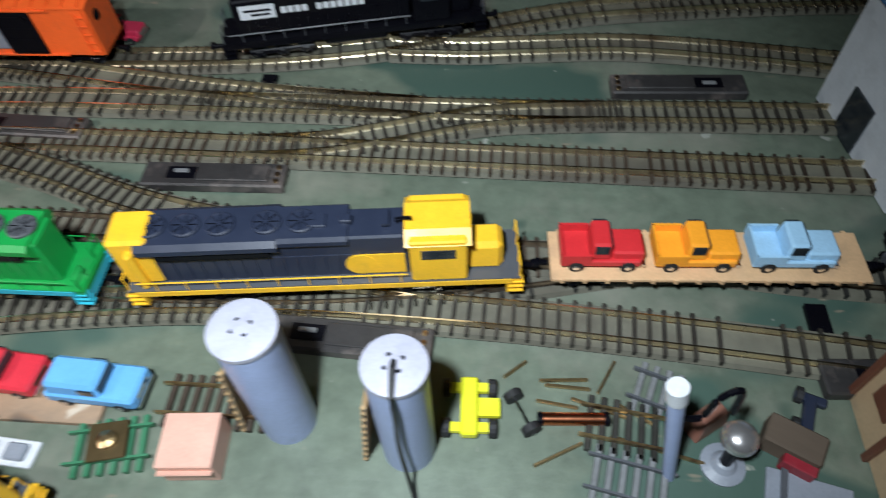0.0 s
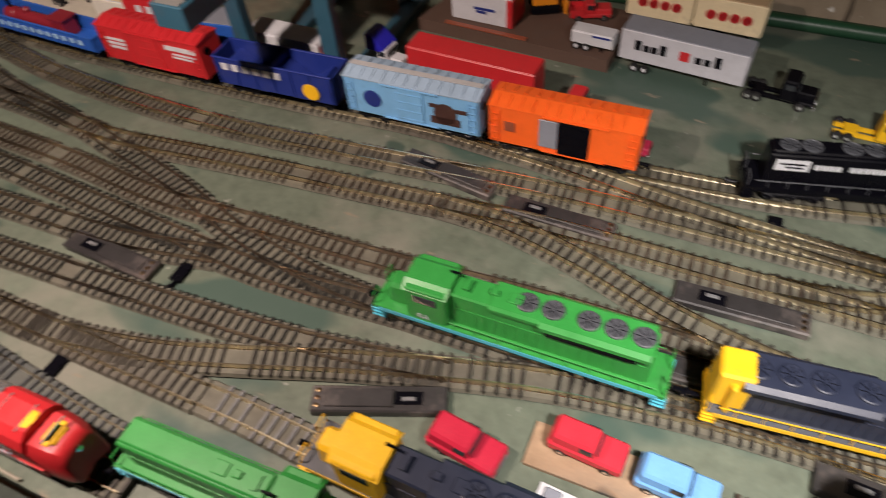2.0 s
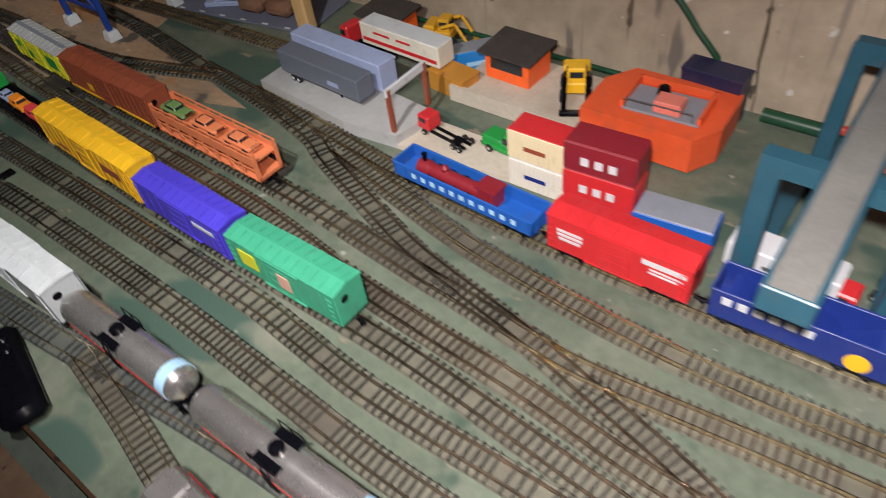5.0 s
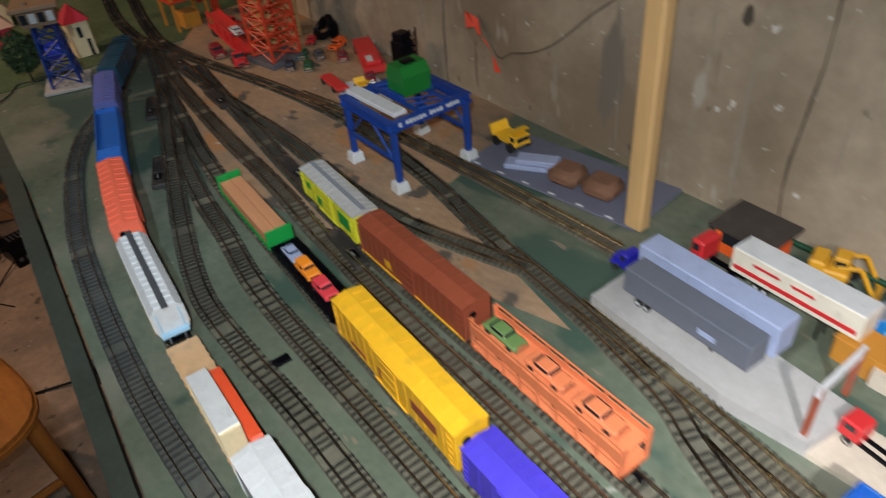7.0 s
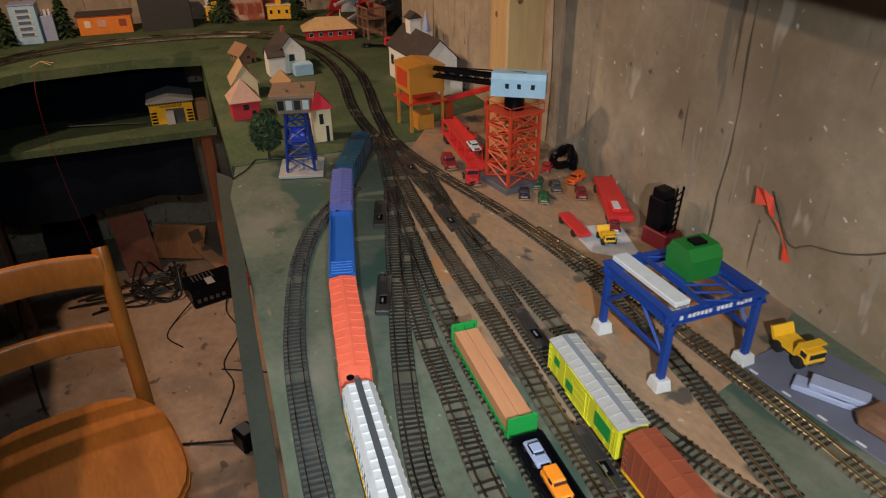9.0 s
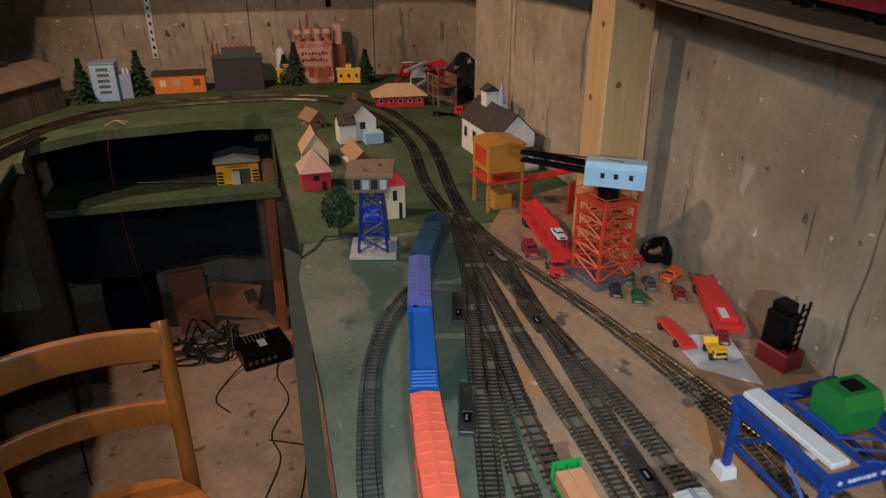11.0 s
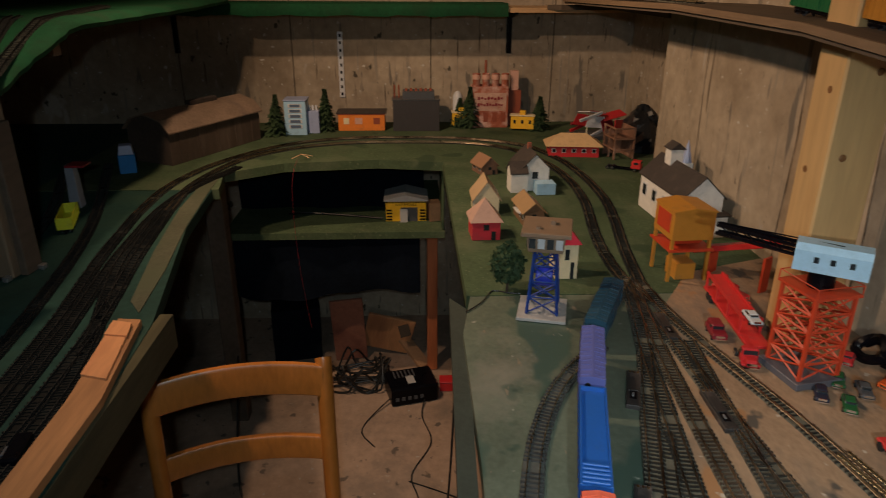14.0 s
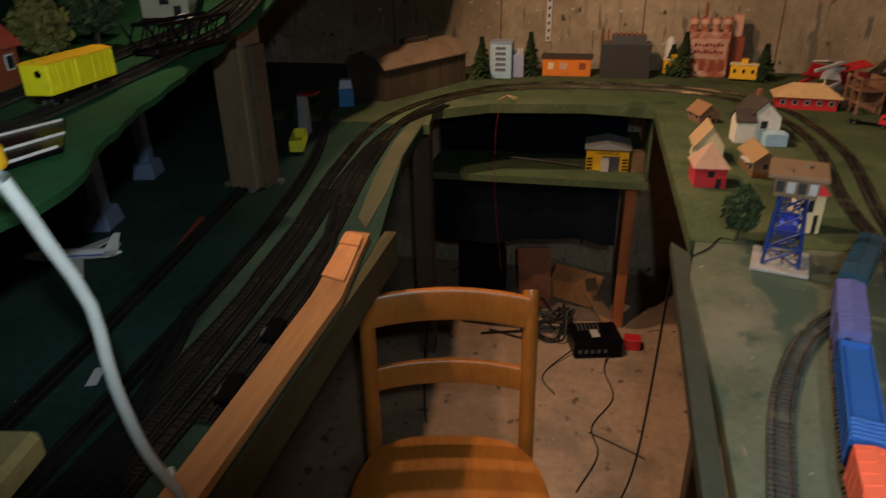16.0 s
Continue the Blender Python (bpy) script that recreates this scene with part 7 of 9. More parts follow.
part("platform", Geo().box(0, 0, 0.070, 0.10, 0.096, 0.004), STEELRED, hp)
cv = thing("conveyor", pose(-2.50, 0.885, Z, 0, 0, 30), "long red conveyor leaning up to the bunker", "conveyor")
part("trough", Geo().box(0, 0, 0.0, 0.22, 0.034, 0.012, 0.0015).turned(pose(0, 0, 0.080, 0, -22, 0)), plastic("signal_red", (0.60, 0.03, 0.03)), cv)
for x in (-0.06, 0.06):
    part("support", Geo().box(x, 0, 0.03 + x * 0.12, 0.005, 0.024, 0.06 + x * 0.24), STEELRED, cv)

# control tower on blue steel
# roof tan toned darker, with the unlit tower's shade in the colour
TOWERSHADED = plastic("tower_tan_shaded", (0.24, 0.165, 0.11))
tw = thing("control_tower", pose(-2.382, 0.456, Z, 0, 0, -14), "tan-roofed signal tower on a blue steel frame", "model tower", "model buildings")
part("base_slab", Geo().box(0, 0, 0.003, 0.098, 0.090, 0.006, 0.0006), PLATFORM, tw)
g = Geo()
for x in (-1, 1):
    for y in (-1, 1):
        part("leg", Geo().bar((x * 0.030, y * 0.028, 0.006), (x * 0.020, y * 0.019, 0.112), 0.004), GANTRYBLUE, tw)
for k in range(4):
    z0, z1 = 0.008 + k * 0.026, 0.008 + (k + 1) * 0.026
    a0, a1 = 0.030 - 0.010 * k / 4, 0.030 - 0.010 * (k + 1) / 4
    for s in (-1, 1):
        part("brace", Geo().bar((-a0, s * a0 * 0.93, z0), (a1, s * a1 * 0.93, z1), 0.003).bar((a0, s * a0 * 0.93, z0), (-a1, s * a1 * 0.93, z1), 0.003).bar((-a1, s * a1 * 0.93, z1), (a1, s * a1 * 0.93, z1), 0.003), GANTRYBLUE, tw)
        part("brace", Geo().bar((s * a0, -a0 * 0.93, z0), (s * a1, a1 * 0.93, z1), 0.002).bar((s * a0, a0 * 0.93, z0), (s * a1, -a1 * 0.93, z1), 0.002).bar((s * a1, -a1 * 0.93, z1), (s * a1, a1 * 0.93, z1), 0.002), GANTRYBLUE, tw)
part("drum", Geo().ring([(0.014, -0.015), (0.0155, -0.013), (0.0155, 0.013), (0.014, 0.015)], 0.0, 0, 0.062, 24, "y"), plastic("cobalt", (0.02, 0.04, 0.50)), tw, "blue drum")
part("cabin", Geo().box(0, 0, 0.126, 0.066, 0.062, 0.028, 0.0006, 0, 1.12), TOWERSHADED, tw)
for i in range(4):
    part("pane", Geo().box(0.0355, -0.024 + i * 0.016, 0.127, 0.0016, 0.012, 0.016), WHITE if i % 2 else GLASS, tw)
    part("pane", Geo().box(-0.024 + i * 0.016, -0.0336, 0.127, 0.012, 0.0016, 0.016), GLASS, tw)
part("roof", Geo().box(0, 0, 0.1435, 0.094, 0.088, 0.007, 0.001), TOWERSHADED, tw)
part("vent", Geo().box(-0.01, 0.01, 0.150, 0.012, 0.010, 0.007, 0.0006), TOWERSHADED, tw)
part("vent", Geo().box(0.02, -0.015, 0.149, 0.008, 0.008, 0.005), TOWERSHADED, tw)


for o in list(tw.children):
    if o.name.split(".")[0] in ("leg", "brace", "drum", "cabin", "pane", "roof", "vent"):
        o.scale.z = 1.17


# trees
def conifer(x, y, h, r, label="dark green model fir tree", z=Z):
    t = thing("fir_tree", pose(x, y, z), label, "tree", "model trees")
    part("trunk", Geo().tube([(0, 0, 0), (0, 0, h * 0.95)], r * 0.10, 6, True, r * 0.02), BARK, t)
    g = Geo()
    rnd = random.Random(int(abs(x * 917 + y * 313) * 100))
    for k in range(420):
        u = rnd.random() ** 0.8
        rr = r * (1 - u) * rnd.uniform(0.55, 1.1) + r * 0.08
        w = rnd.uniform(0, 6.283)
        zz = h * (0.10 + 0.9 * u)
        a = Vector((math.cos(w), math.sin(w), -0.35))
        b = Vector((-math.sin(w), math.cos(w), 0)) * (r * 0.16 + 0.002)
        c = Vector((0, 0, zz))
        tip = c + a * rr
        g.add([c + a * rr * 0.15 - b, c + a * rr * 0.15 + b, tip + b * 0.3 + Vector((0, 0, -0.002)), tip - b * 0.3 + Vector((0, 0, 0.002))], [(0, 1, 2, 3)])
    part("crown", g, FOLIAGE, t)
    return t


def leafy(x, y, h, r, label, leaf=FOLIAGE, z=Z, trunk=0.3):
    t = thing("tree", pose(x, y, z), label, "tree", "model trees")
    tr = Geo().tube([(0, 0, 0), (0.001, 0.001, h * 0.5), (0, 0, h * 0.8)], r * 0.09, 7, True, r * 0.03)
    for k in range(5):
        w = k * 1.26
        tr.tube([(0, 0, h * 0.35 + k * 0.004), (math.cos(w) * r * 0.6, math.sin(w) * r * 0.6, h * 0.55 + k * 0.003)], r * 0.04, 5, True, r * 0.012)
    part("trunk", tr, BARK, t)
    g = Geo()
    rnd = random.Random(int(abs(x * 517 + y * 713) * 100) + 5)
    for k in range(1500):
        d = Vector((rnd.gauss(0, 1), rnd.gauss(0, 1), rnd.gauss(0, 1))).normalized() * (rnd.random() ** 0.35)
        lump = 1 + 0.18 * math.sin(d.x * 7 + x) * math.sin(d.y * 6 + 1) + 0.1 * math.sin(d.z * 9)
        c = Vector((d.x * r * lump, d.y * r * lump, h * (trunk + (1 - trunk) / 2) + d.z * h * (1 - trunk) / 2 * lump))
        s = r * rnd.uniform(0.13, 0.25)
        a = Vector((rnd.gauss(0, 1), rnd.gauss(0, 1), rnd.gauss(0, 1))).normalized() * s
        b = a.cross(Vector((rnd.gauss(0, 1), rnd.gauss(0, 1), rnd.gauss(0, 1)))).normalized() * s
        g.add([c - a - b * 0.4, c + b * 0.2 - a * 0.1, c + a, c - b], [(0, 1, 2, 3)])
    part("crown", g, leaf, t)
    return t


leafy(-2.466, 0.400, 0.100, 0.033, "oval dark green model tree beside the tower", trunk=0.22)
conifer(-3.95, -0.32, 0.16, 0.056)
conifer(-4.03, -0.135, 0.17, 0.056)
conifer(-4.08, 0.462, 0.17, 0.060)
conifer(-4.02, 0.745, 0.14, 0.056)
conifer(-4.10, 0.42, 0.12, 0.050)

# red tower crane, auto carrier and parked models on the plywood
tc = thing("tower_crane", pose(-2.150, 0.828, 0.0015, 0, 0, 10), "red lattice tower crane with a pale blue cab", "crane")
part("base_plate", Geo().box(0, 0, 0.006, 0.092, 0.088, 0.012, 0.001), plastic("plinth_grey", (0.10, 0.10, 0.12)), tc)
for x in (-1, 1):
    for y in (-1, 1):
        part("leg", Geo().box(x * 0.036, y * 0.034, 0.080, 0.005, 0.005, 0.140), STEELRED, tc)
for k in range(5):
    z0, z1 = 0.012 + k * 0.0272, 0.012 + (k + 1) * 0.0272
    for s in (-1, 1):
        part("brace", Geo().bar((-0.036, s * 0.034, z0), (0.036, s * 0.034, z1), 0.0026).bar((0.036, s * 0.034, z0), (-0.036, s * 0.034, z1), 0.0026).bar((-0.036, s * 0.034, z1), (0.036, s * 0.034, z1), 0.0034), STEELRED, tc)
        part("brace", Geo().bar((s * 0.036, -0.034, z0), (s * 0.036, 0.034, z1), 0.0026).bar((s * 0.036, 0.034, z0), (s * 0.036, -0.034, z1), 0.0026).bar((s * 0.036, -0.034, z1), (s * 0.036, 0.034, z1), 0.0034), STEELRED, tc)
part("top_deck", Geo().box(0, 0, 0.151, 0.084, 0.080, 0.004), STEELRED, tc)
g = Geo()
for x, y in ((-0.041, -0.039), (0.041, -0.039), (0.041, 0.039), (-0.041, 0.039)):
    g.tube([(x, y, 0.153), (x, y, 0.168)], 0.001, 5)
g.tube([(-0.041, -0.039, 0.168), (0.041, -0.039, 0.168), (0.041, 0.039, 0.168), (-0.041, 0.039, 0.168), (-0.041, -0.039, 0.168)], 0.001, 5)
part("deck_rail", g, STEELRED, tc)
part("slewing_drum", Geo().ring([(0.019, 0), (0.019, 0.026)], 0, 0, 0.153, 24), BLACK, tc)
rot = Matrix.Rotation(radians(226), 4, "Z")
part("cab", Geo().prism([(-0.021, 0.180), (-0.021, 0.212), (-0.015, 0.222), (0.015, 0.222), (0.021, 0.212), (0.021, 0.180)], -0.058, 0.042).turned(rot), LIGHTBLUE, tc, "pale blue cab")
for s in (-1, 1):
    for x in (-0.035, -0.010, 0.012):
        part("cab_window", Geo().box(x, s * 0.0213, 0.200, 0.007, 0.0012, 0.009).turned(rot), GLASS, tc)
g = Geo()
for s in (-1, 1):
    for z in (0.196, 0.210):
        g.bar((0.035, s * 0.010, z), (0.165, s * 0.006, z + 0.002), 0.0045)
    for i in range(6):
        x = 0.040 + i * 0.0195
        g.bar((x, s * 0.009, 0.197), (x + 0.0195, s * 0.009, 0.213), 0.002)
part("boom", g.turned(rot @ Matrix.Rotation(radians(-12), 4, "Z")), BLACK, tc, "black lattice boom")
part("cable", Geo().tube([tuple(rot @ Vector((-0.02, 0.004, 0.222))), tuple(rot @ Matrix.Rotation(radians(-12), 4, "Z") @ Vector((0.165, 0.004, 0.216)))], 0.0012, 5), BLACK, tc)

ac = thing("auto_carrier", pose(-2.325, 0.800, 0.0015, 0, 0, -6), "red two-deck auto carrier trailer", "toy trailer", "toy vehicles")
part("lower_deck", Geo().box(0, 0, 0.014, 0.24, 0.040, 0.006, 0.001), plastic("signal_red", (0.60, 0.03, 0.03)), ac)
part("upper_deck", Geo().box(-0.02, 0.012, 0.045, 0.20, 0.004, 0.006).box(-0.02, -0.016, 0.045, 0.20, 0.004, 0.006).box(-0.03, -0.002, 0.043, 0.17, 0.026, 0.002), plastic("signal_red", (0.60, 0.03, 0.03)), ac)
for x in (-0.11, -0.05, 0.01, 0.07):
    for y in (-0.018, 0.018):
        part("strut", Geo().box(x, y, 0.030, 0.006, 0.003, 0.030), plastic("signal_red", (0.60, 0.03, 0.03)), ac)
for x in (-0.09, -0.075):
    for s in (-1, 1):
        part("wheel", Geo().ring([(0.003, -0.003), (0.008, -0.003), (0.008, 0.003), (0.003, 0.003)], x, s * 0.018, 0.008, 14, "y"), RUBBER, ac)
toy_truck(pose(-2.245, 0.788, 0.0455, 0, 0, -7), WHITE, "white toy car on the auto carrier", "car", 0.050, 0.022)
toy_truck(pose(-2.185, 0.758, 0.0015, 0, 0, -14), RED, "red cab in front of the auto carrier", "tractor", 0.060, 0.030)
toy_truck(pose(-2.275, 0.745, 0.0015, 0, 0, -8), MAROON, "maroon toy truck with a chrome front", "van", 0.052, 0.026)
toy_truck(pose(-2.43, 0.84, 0.0015, 0, 0, 20), plastic("signal_red", (0.60, 0.03, 0.03)), "red toy fire engine beneath the conveyor", "van", 0.075, 0.028)
for x, y, rz, c, lab, kind in ((-2.085, 0.824, -25, SLATE, "dark blue toy car", "car"), (-2.055, 0.850, -28, plastic("dark_green", (0.01, 0.10, 0.03)), "dark green toy car", "car"), (-2.09, 0.895, -20, DARKGREY, "grey toy car", "car"), (-2.045, 0.925, -25, MAROON, "maroon toy car", "car"),
                               (-2.105, 0.948, -60, ORANGE, "orange toy truck cab", "van"), (-2.12, 0.872, -30, plastic("dark_green", (0.01, 0.10, 0.03)), "small dark green toy car", "car"), (-2.18, 0.925, -40, RED, "red toy car behind the crane", "car"), (-1.905, 0.905, -30, MAROON, "dark red toy car on the white sheet", "car")):
    toy_truck(pose(x, y, 0.0033 if x > -1.95 else 0.0015, 0, 0, rz), c, lab + " parked on the plywood", kind, 0.048, 0.021)
ft = thing("toy_trailer_flat", pose(-1.985, 0.952, 0.0015, 0, 0, -22), "long red toy trailer by the wall", "toy trailer", "toy vehicles")
part("bed", Geo().prism([(-0.085, -0.018), (0.085, -0.022), (0.085, 0.022), (-0.085, 0.018)], 0.010, 0.022, "z"), plastic("signal_red", (0.60, 0.03, 0.03)), ft)
part("hood", Geo().box(0.05, 0, 0.026, 0.05, 0.03, 0.008, 0.002), plastic("signal_red", (0.60, 0.03, 0.03)), ft)
part("marking", Geo().box(0.058, -0.006, 0.0305, 0.03, 0.012, 0.0008), WHITE, ft)
for x in (-0.06, 0.055):
    for s in (-1, 1):
        part("wheel", Geo().ring([(0.003, -0.003), (0.008, -0.003), (0.008, 0.003), (0.003, 0.003)], x, s * 0.017, 0.008, 14, "y"), RUBBER, ft)
rf = thing("toy_flatbed", pose(-1.925, 0.838, 0.0033, 0, 0, -6), "low red toy flatbed", "toy trailer", "toy vehicles")
part("bed", Geo().box(0, 0, 0.011, 0.085, 0.024, 0.006, 0.0015), plastic("signal_red", (0.60, 0.03, 0.03)), rf)
for x in (-0.03, 0.02):
    for s in (-1, 1):
        part("wheel", Geo().ring([(0.002, -0.002), (0.0065, -0.002), (0.0065, 0.002), (0.002, 0.002)], x, s * 0.011, 0.0065, 14, "y"), RUBBER, rf)
ws = thing("paper_sheet", pose(0, 0, 0.0015), "white paper sheet lying on the plywood", "paper")
part("sheet", Geo().prism([(-1.935, 0.835), (-1.850, 0.826), (-1.790, 0.888), (-1.92, 0.925)], 0.0002, 0.0016, "z"), WHITE, ws)
construction(pose(-1.872, 0.868, 0.0033, 0, 0, -15), YELLOW, "small yellow toy dump truck on white paper", "dump_truck", 0.9)
bk = thing("coaling_crane", pose(-1.840, 0.945, 0.0015, 0, 0, 10) @ Matrix.Diagonal((0.85, 0.85, 0.92, 1)), "black model crane tower by the wall", "crane")
part("tower", Geo().box(0, 0, 0.045, 0.040, 0.034, 0.090, 0.002), BLACK, bk)
part("cab", Geo().box(0.0, 0, 0.098, 0.030, 0.030, 0.018, 0.002), BLACK, bk)
g = Geo()
for s in (-1, 1):
    g.bar((0.028, s * 0.010, 0.0), (0.036, s * 0.008, 0.120), 0.004)
for i in range(9):
    g.bar((0.029 + i * 0.0008, -0.010, i * 0.013), (0.030 + i * 0.0008, 0.010, i * 0.013 + 0.010), 0.0025)
part("mast", g, BLACK, bk)
part("base", Geo().box(0.01, 0, 0.016, 0.06, 0.045, 0.032, 0.002), MAROON, bk)
bl2 = thing("cable_coil", pose(-2.175, 0.965, 0.0015), "black bundle of cable by the wall", "cable bundle")
part("coil", Geo().tube(smooth_line([(0.03, 0, 0.01), (0.01, 0.012, 0.03), (-0.02, 0.008, 0.035), (-0.03, -0.012, 0.012), (0.0, -0.016, 0.008), (0.028, -0.006, 0.026), (0.0, 0.008, 0.044), (-0.03, 0.004, 0.02)], 0.006), 0.0085, 7), BLACK, bl2, smooth=True)
fl = thing("red_flag", pose(0, 0, 0), "red fabric flag hanging from a wall wire", "flag")
g = Geo().sheet([[(-1.700, 0.985, 0.155), (-1.690, 0.978, 0.132)], [(-1.683, 0.980, 0.158), (-1.675, 0.984, 0.136)], [(-1.668, 0.986, 0.150), (-1.664, 0.980, 0.128)], [(-1.655, 0.980, 0.126), (-1.648, 0.985, 0.118)], [(-1.636, 0.986, 0.100), (-1.626, 0.981, 0.098)], [(-1.628, 0.983, 0.072), (-1.616, 0.986, 0.074)]])
part("cloth", g, plastic("flag_red", (0.60, 0.05, 0.02), 0.7), fl)
wi = thing("wall_wire", pose(0, 0, 0), "thin dark wire along the concrete wall", "wire")
part("strand", Geo().tube(smooth_line([(-1.675, 0.992, 0.155), (-1.63, 0.992, 0.095), (-1.60, 0.994, 0.108), (-1.55, 0.994, 0.122), (-1.50, 0.994, 0.150), (-1.44, 0.994, 0.20), (-1.36, 0.994, 0.27), (-1.30, 0.995, 0.40)], 0.01), 0.0011, 6), mat("wire_brown", (0.10, 0.078, 0.06), 0.6), wi)
gh = thing("green_hose", pose(0, 0, 0), "dark green hose along the wall base", "hose")
hose = plastic("hose_green", (0.008, 0.055, 0.025))
part("pipe", Geo().tube(smooth_line([(-1.16, 0.985, 0.012), (-1.0, 0.988, 0.011), (-0.8, 0.987, 0.011), (-0.72, 0.988, 0.014), (-0.66, 0.99, 0.05), (-0.69, 0.99, 0.09), (-0.715, 0.989, 0.120), (-0.75, 0.988, 0.150), (-0.80, 0.99, 0.20), (-0.86, 0.99, 0.30), (-0.9, 0.99, 0.46)], 0.015), 0.0036, 10), hose, gh, smooth=True)
gh2 = thing("wall_pipe", pose(0, 0, 0), "dark green pipe lying along the wall", "pipe")
part("pipe", Geo().tube([(-0.60, 0.988, 0.009), (-0.1, 0.990, 0.009), (0.6, 0.990, 0.009)], 0.0085, 10), hose, gh2, smooth=True)

# ---- upper decks, far shelf and wall shelf ----
RIM = [(-0.6, -0.34, 0.26), (-1.0, -0.35, 0.265), (-1.70, -0.37, 0.280), (-1.93, -0.45, 0.285), (-2.13, -0.50, 0.297), (-2.40, -0.55, 0.322), (-2.60, -0.56, 0.360), (-2.87, -0.55, 0.44), (-3.12, -0.54, 0.45), (-3.6, -0.50, 0.46), (-3.94, -0.46, 0.475)]
rim = smooth_line(RIM, 0.03)


def deck_height(x):
    for p, q in zip(RIM, RIM[1:]):
        if q[0] <= x <= p[0]:
            return p[2] + (q[2] - p[2]) * (x - p[0]) / (q[0] - p[0]) + 0.05
    return 0.5


rows = []
rnd = random.Random(11)
fold = [rnd.uniform(-1, 1) for _ in range(len(rim) + 4)]
for i, p in enumerate(rim):
    k = fold[i] * 0.004 + 0.004 * math.sin(i * 0.9)
    top = p.z + 0.05
    e = p.y
    rows.append([(p.x, e - 0.030, top - 0.024), (p.x + k * 0.4, e - 0.008, top - 0.029), (p.x, e + 0.003 + k, top - 0.027), (p.x, e + 0.005 + k, top - 0.017), (p.x, e - 0.004 + k * 0.6, top - 0.007), (p.x, e - 0.028, top - 0.0005), (p.x, e - 0.40, top), (p.x, -1.9, top)])
structure("upper_deck_cloth", Geo().sheet(rows), CLOTH, "green cloth draped over the upper deck edge", True)
under = [[(p.x, p.y - 0.041, p.z + 0.026), (p.x, -1.9, p.z + 0.026)] for p in rim]
structure("upper_deck_underside", Geo().sheet(under), OLDWOOD, "dark underside of the upper deck")
for x in (-2.9, -2.2, -1.5):
    z = deck_height(x) - 0.026
    slab("deck_joist", x - 0.018, x + 0.018, -1.9, -0.60, z - 0.05, z + 0.004, OLDWOOD)
slab("far_shelf", FAR, -3.965, -1.9, 1.16, 0.466, 0.484, PINEX, "board shelf along the far wall")
g = []
for i in range(54):
    y = -1.9 + i * 0.047
    k = 0.003 * math.sin(i * 1.3) + 0.002 * math.sin(i * 2.9)
    g.append([(-3.985, y, 0.455), (-3.962 + k, y, 0.452 + k), (-3.956 + k, y, 0.470), (-3.958 + k * 0.5, y, 0.494), (-3.972, y, 0.500), (-4.199, y, 0.498)])
structure("far_shelf_cloth", Geo().sheet(g), CLOTH, "green cloth over the far shelf", True)
SAG = [(-3.94, 0.500), (-2.8, 0.515), (-2.28, 0.506), (-1.99, 0.484), (-1.77, 0.468), (-0.95, 0.430)]


def shelf_top(x):
    for p, q in zip(SAG, SAG[1:]):
        if p[0] <= x <= q[0]:
            return p[1] + (q[1] - p[1]) * (x - p[0]) / (q[0] - p[0]) + 0.020
    return 0.5


structure("wall_shelf", Geo().prism([(x, z) for x, z in SAG] + [(x, z + 0.020) for x, z in SAG[::-1]], 0.800, 0.998, "y"), OLDWOOD, "long sagging shelf board on the concrete wall")
structure("wall_shelf_edge", Geo().prism([(x, z + 0.008) for x, z in SAG] + [(x, z + 0.0205) for x, z in SAG[::-1]], 0.792, 0.7985, "y"), mat("shelf_edge_pine", (0.20, 0.13, 0.075), 0.7, 0, 0.3, 9, 0.3, (0.11, 0.07, 0.042), 0.58, (0.12, 1, 1)), "raw pine shelf edge")
flat("wall_shelf_corner", [(-3.941, 0.79), (-3.941, 0.998), (-3.37, 0.998), (-3.37, 1.158), (-3.964, 1.158), (-3.964, 0.74)], 0.477, 0.495, OLDWOOD, "shelf board filling the corner")


def bracket(m, label="black steel shelf bracket"):
    t = thing("shelf_bracket", m, label, "bracket", "shelf brackets")
    part("arm", Geo().prism([(0, 0), (0.20, 0), (0.20, -0.008), (0.012, -0.03), (0.010, -0.17), (0, -0.17)], -0.006, 0.006, "y"), BLACK, t)
    part("plate", Geo().box(0.002, 0, -0.085, 0.004, 0.022, 0.175), BLACK, t)


bracket(pose(FAR + 0.001, 0.63, 0.4655))
bracket(pose(FAR + 0.001, -0.75, 0.4655))
strip = thing("perforated_strip", pose(FAR, -0.079, 0), "silver perforated metal strip on the far wall", "metal strip")
part("strip", Geo().box(0.003, 0, 0.245, 0.005, 0.022, 0.27, 0.001), mat("galvanised", (0.72, 0.72, 0.74), 0.35, 0.35), strip)
for i in range(9):
    part("slot", Geo().box(0.0062, 0, 0.125 + i * 0.030, 0.001, 0.008, 0.012), BLACK, strip)

# trains on the wall shelf
boxcar(pose(-1.97, 0.872, shelf_top(-1.97) + 0.004, 0, 4, 0), 0.16, 0.046, GREEN, "green boxcar standing on the wall shelf")
boxcar(pose(-2.36, 0.872, shelf_top(-2.36) + 0.004, 0, 4, 0), 0.15, 0.046, plastic("shelf_green", (0.01, 0.12, 0.04)), "dark green boxcar standing on the wall shelf")
boxcar(pose(-2.16, 0.872, shelf_top(-2.16) + 0.004, 0, 4, 0), 0.15, 0.046, OCHRE, "ochre boxcar standing on the wall shelf")
boxcar(pose(-1.79, 0.872, shelf_top(-1.79) + 0.004, 0, 4, 0), 0.15, 0.046, MAROON, "maroon boxcar standing on the wall shelf")
lay_track("shelf_line", [(-2.85, 0.872), (-3.0, 0.872), (-3.3, 0.872), (-3.8, 0.872)], 1, TIE).location.z = 0.532

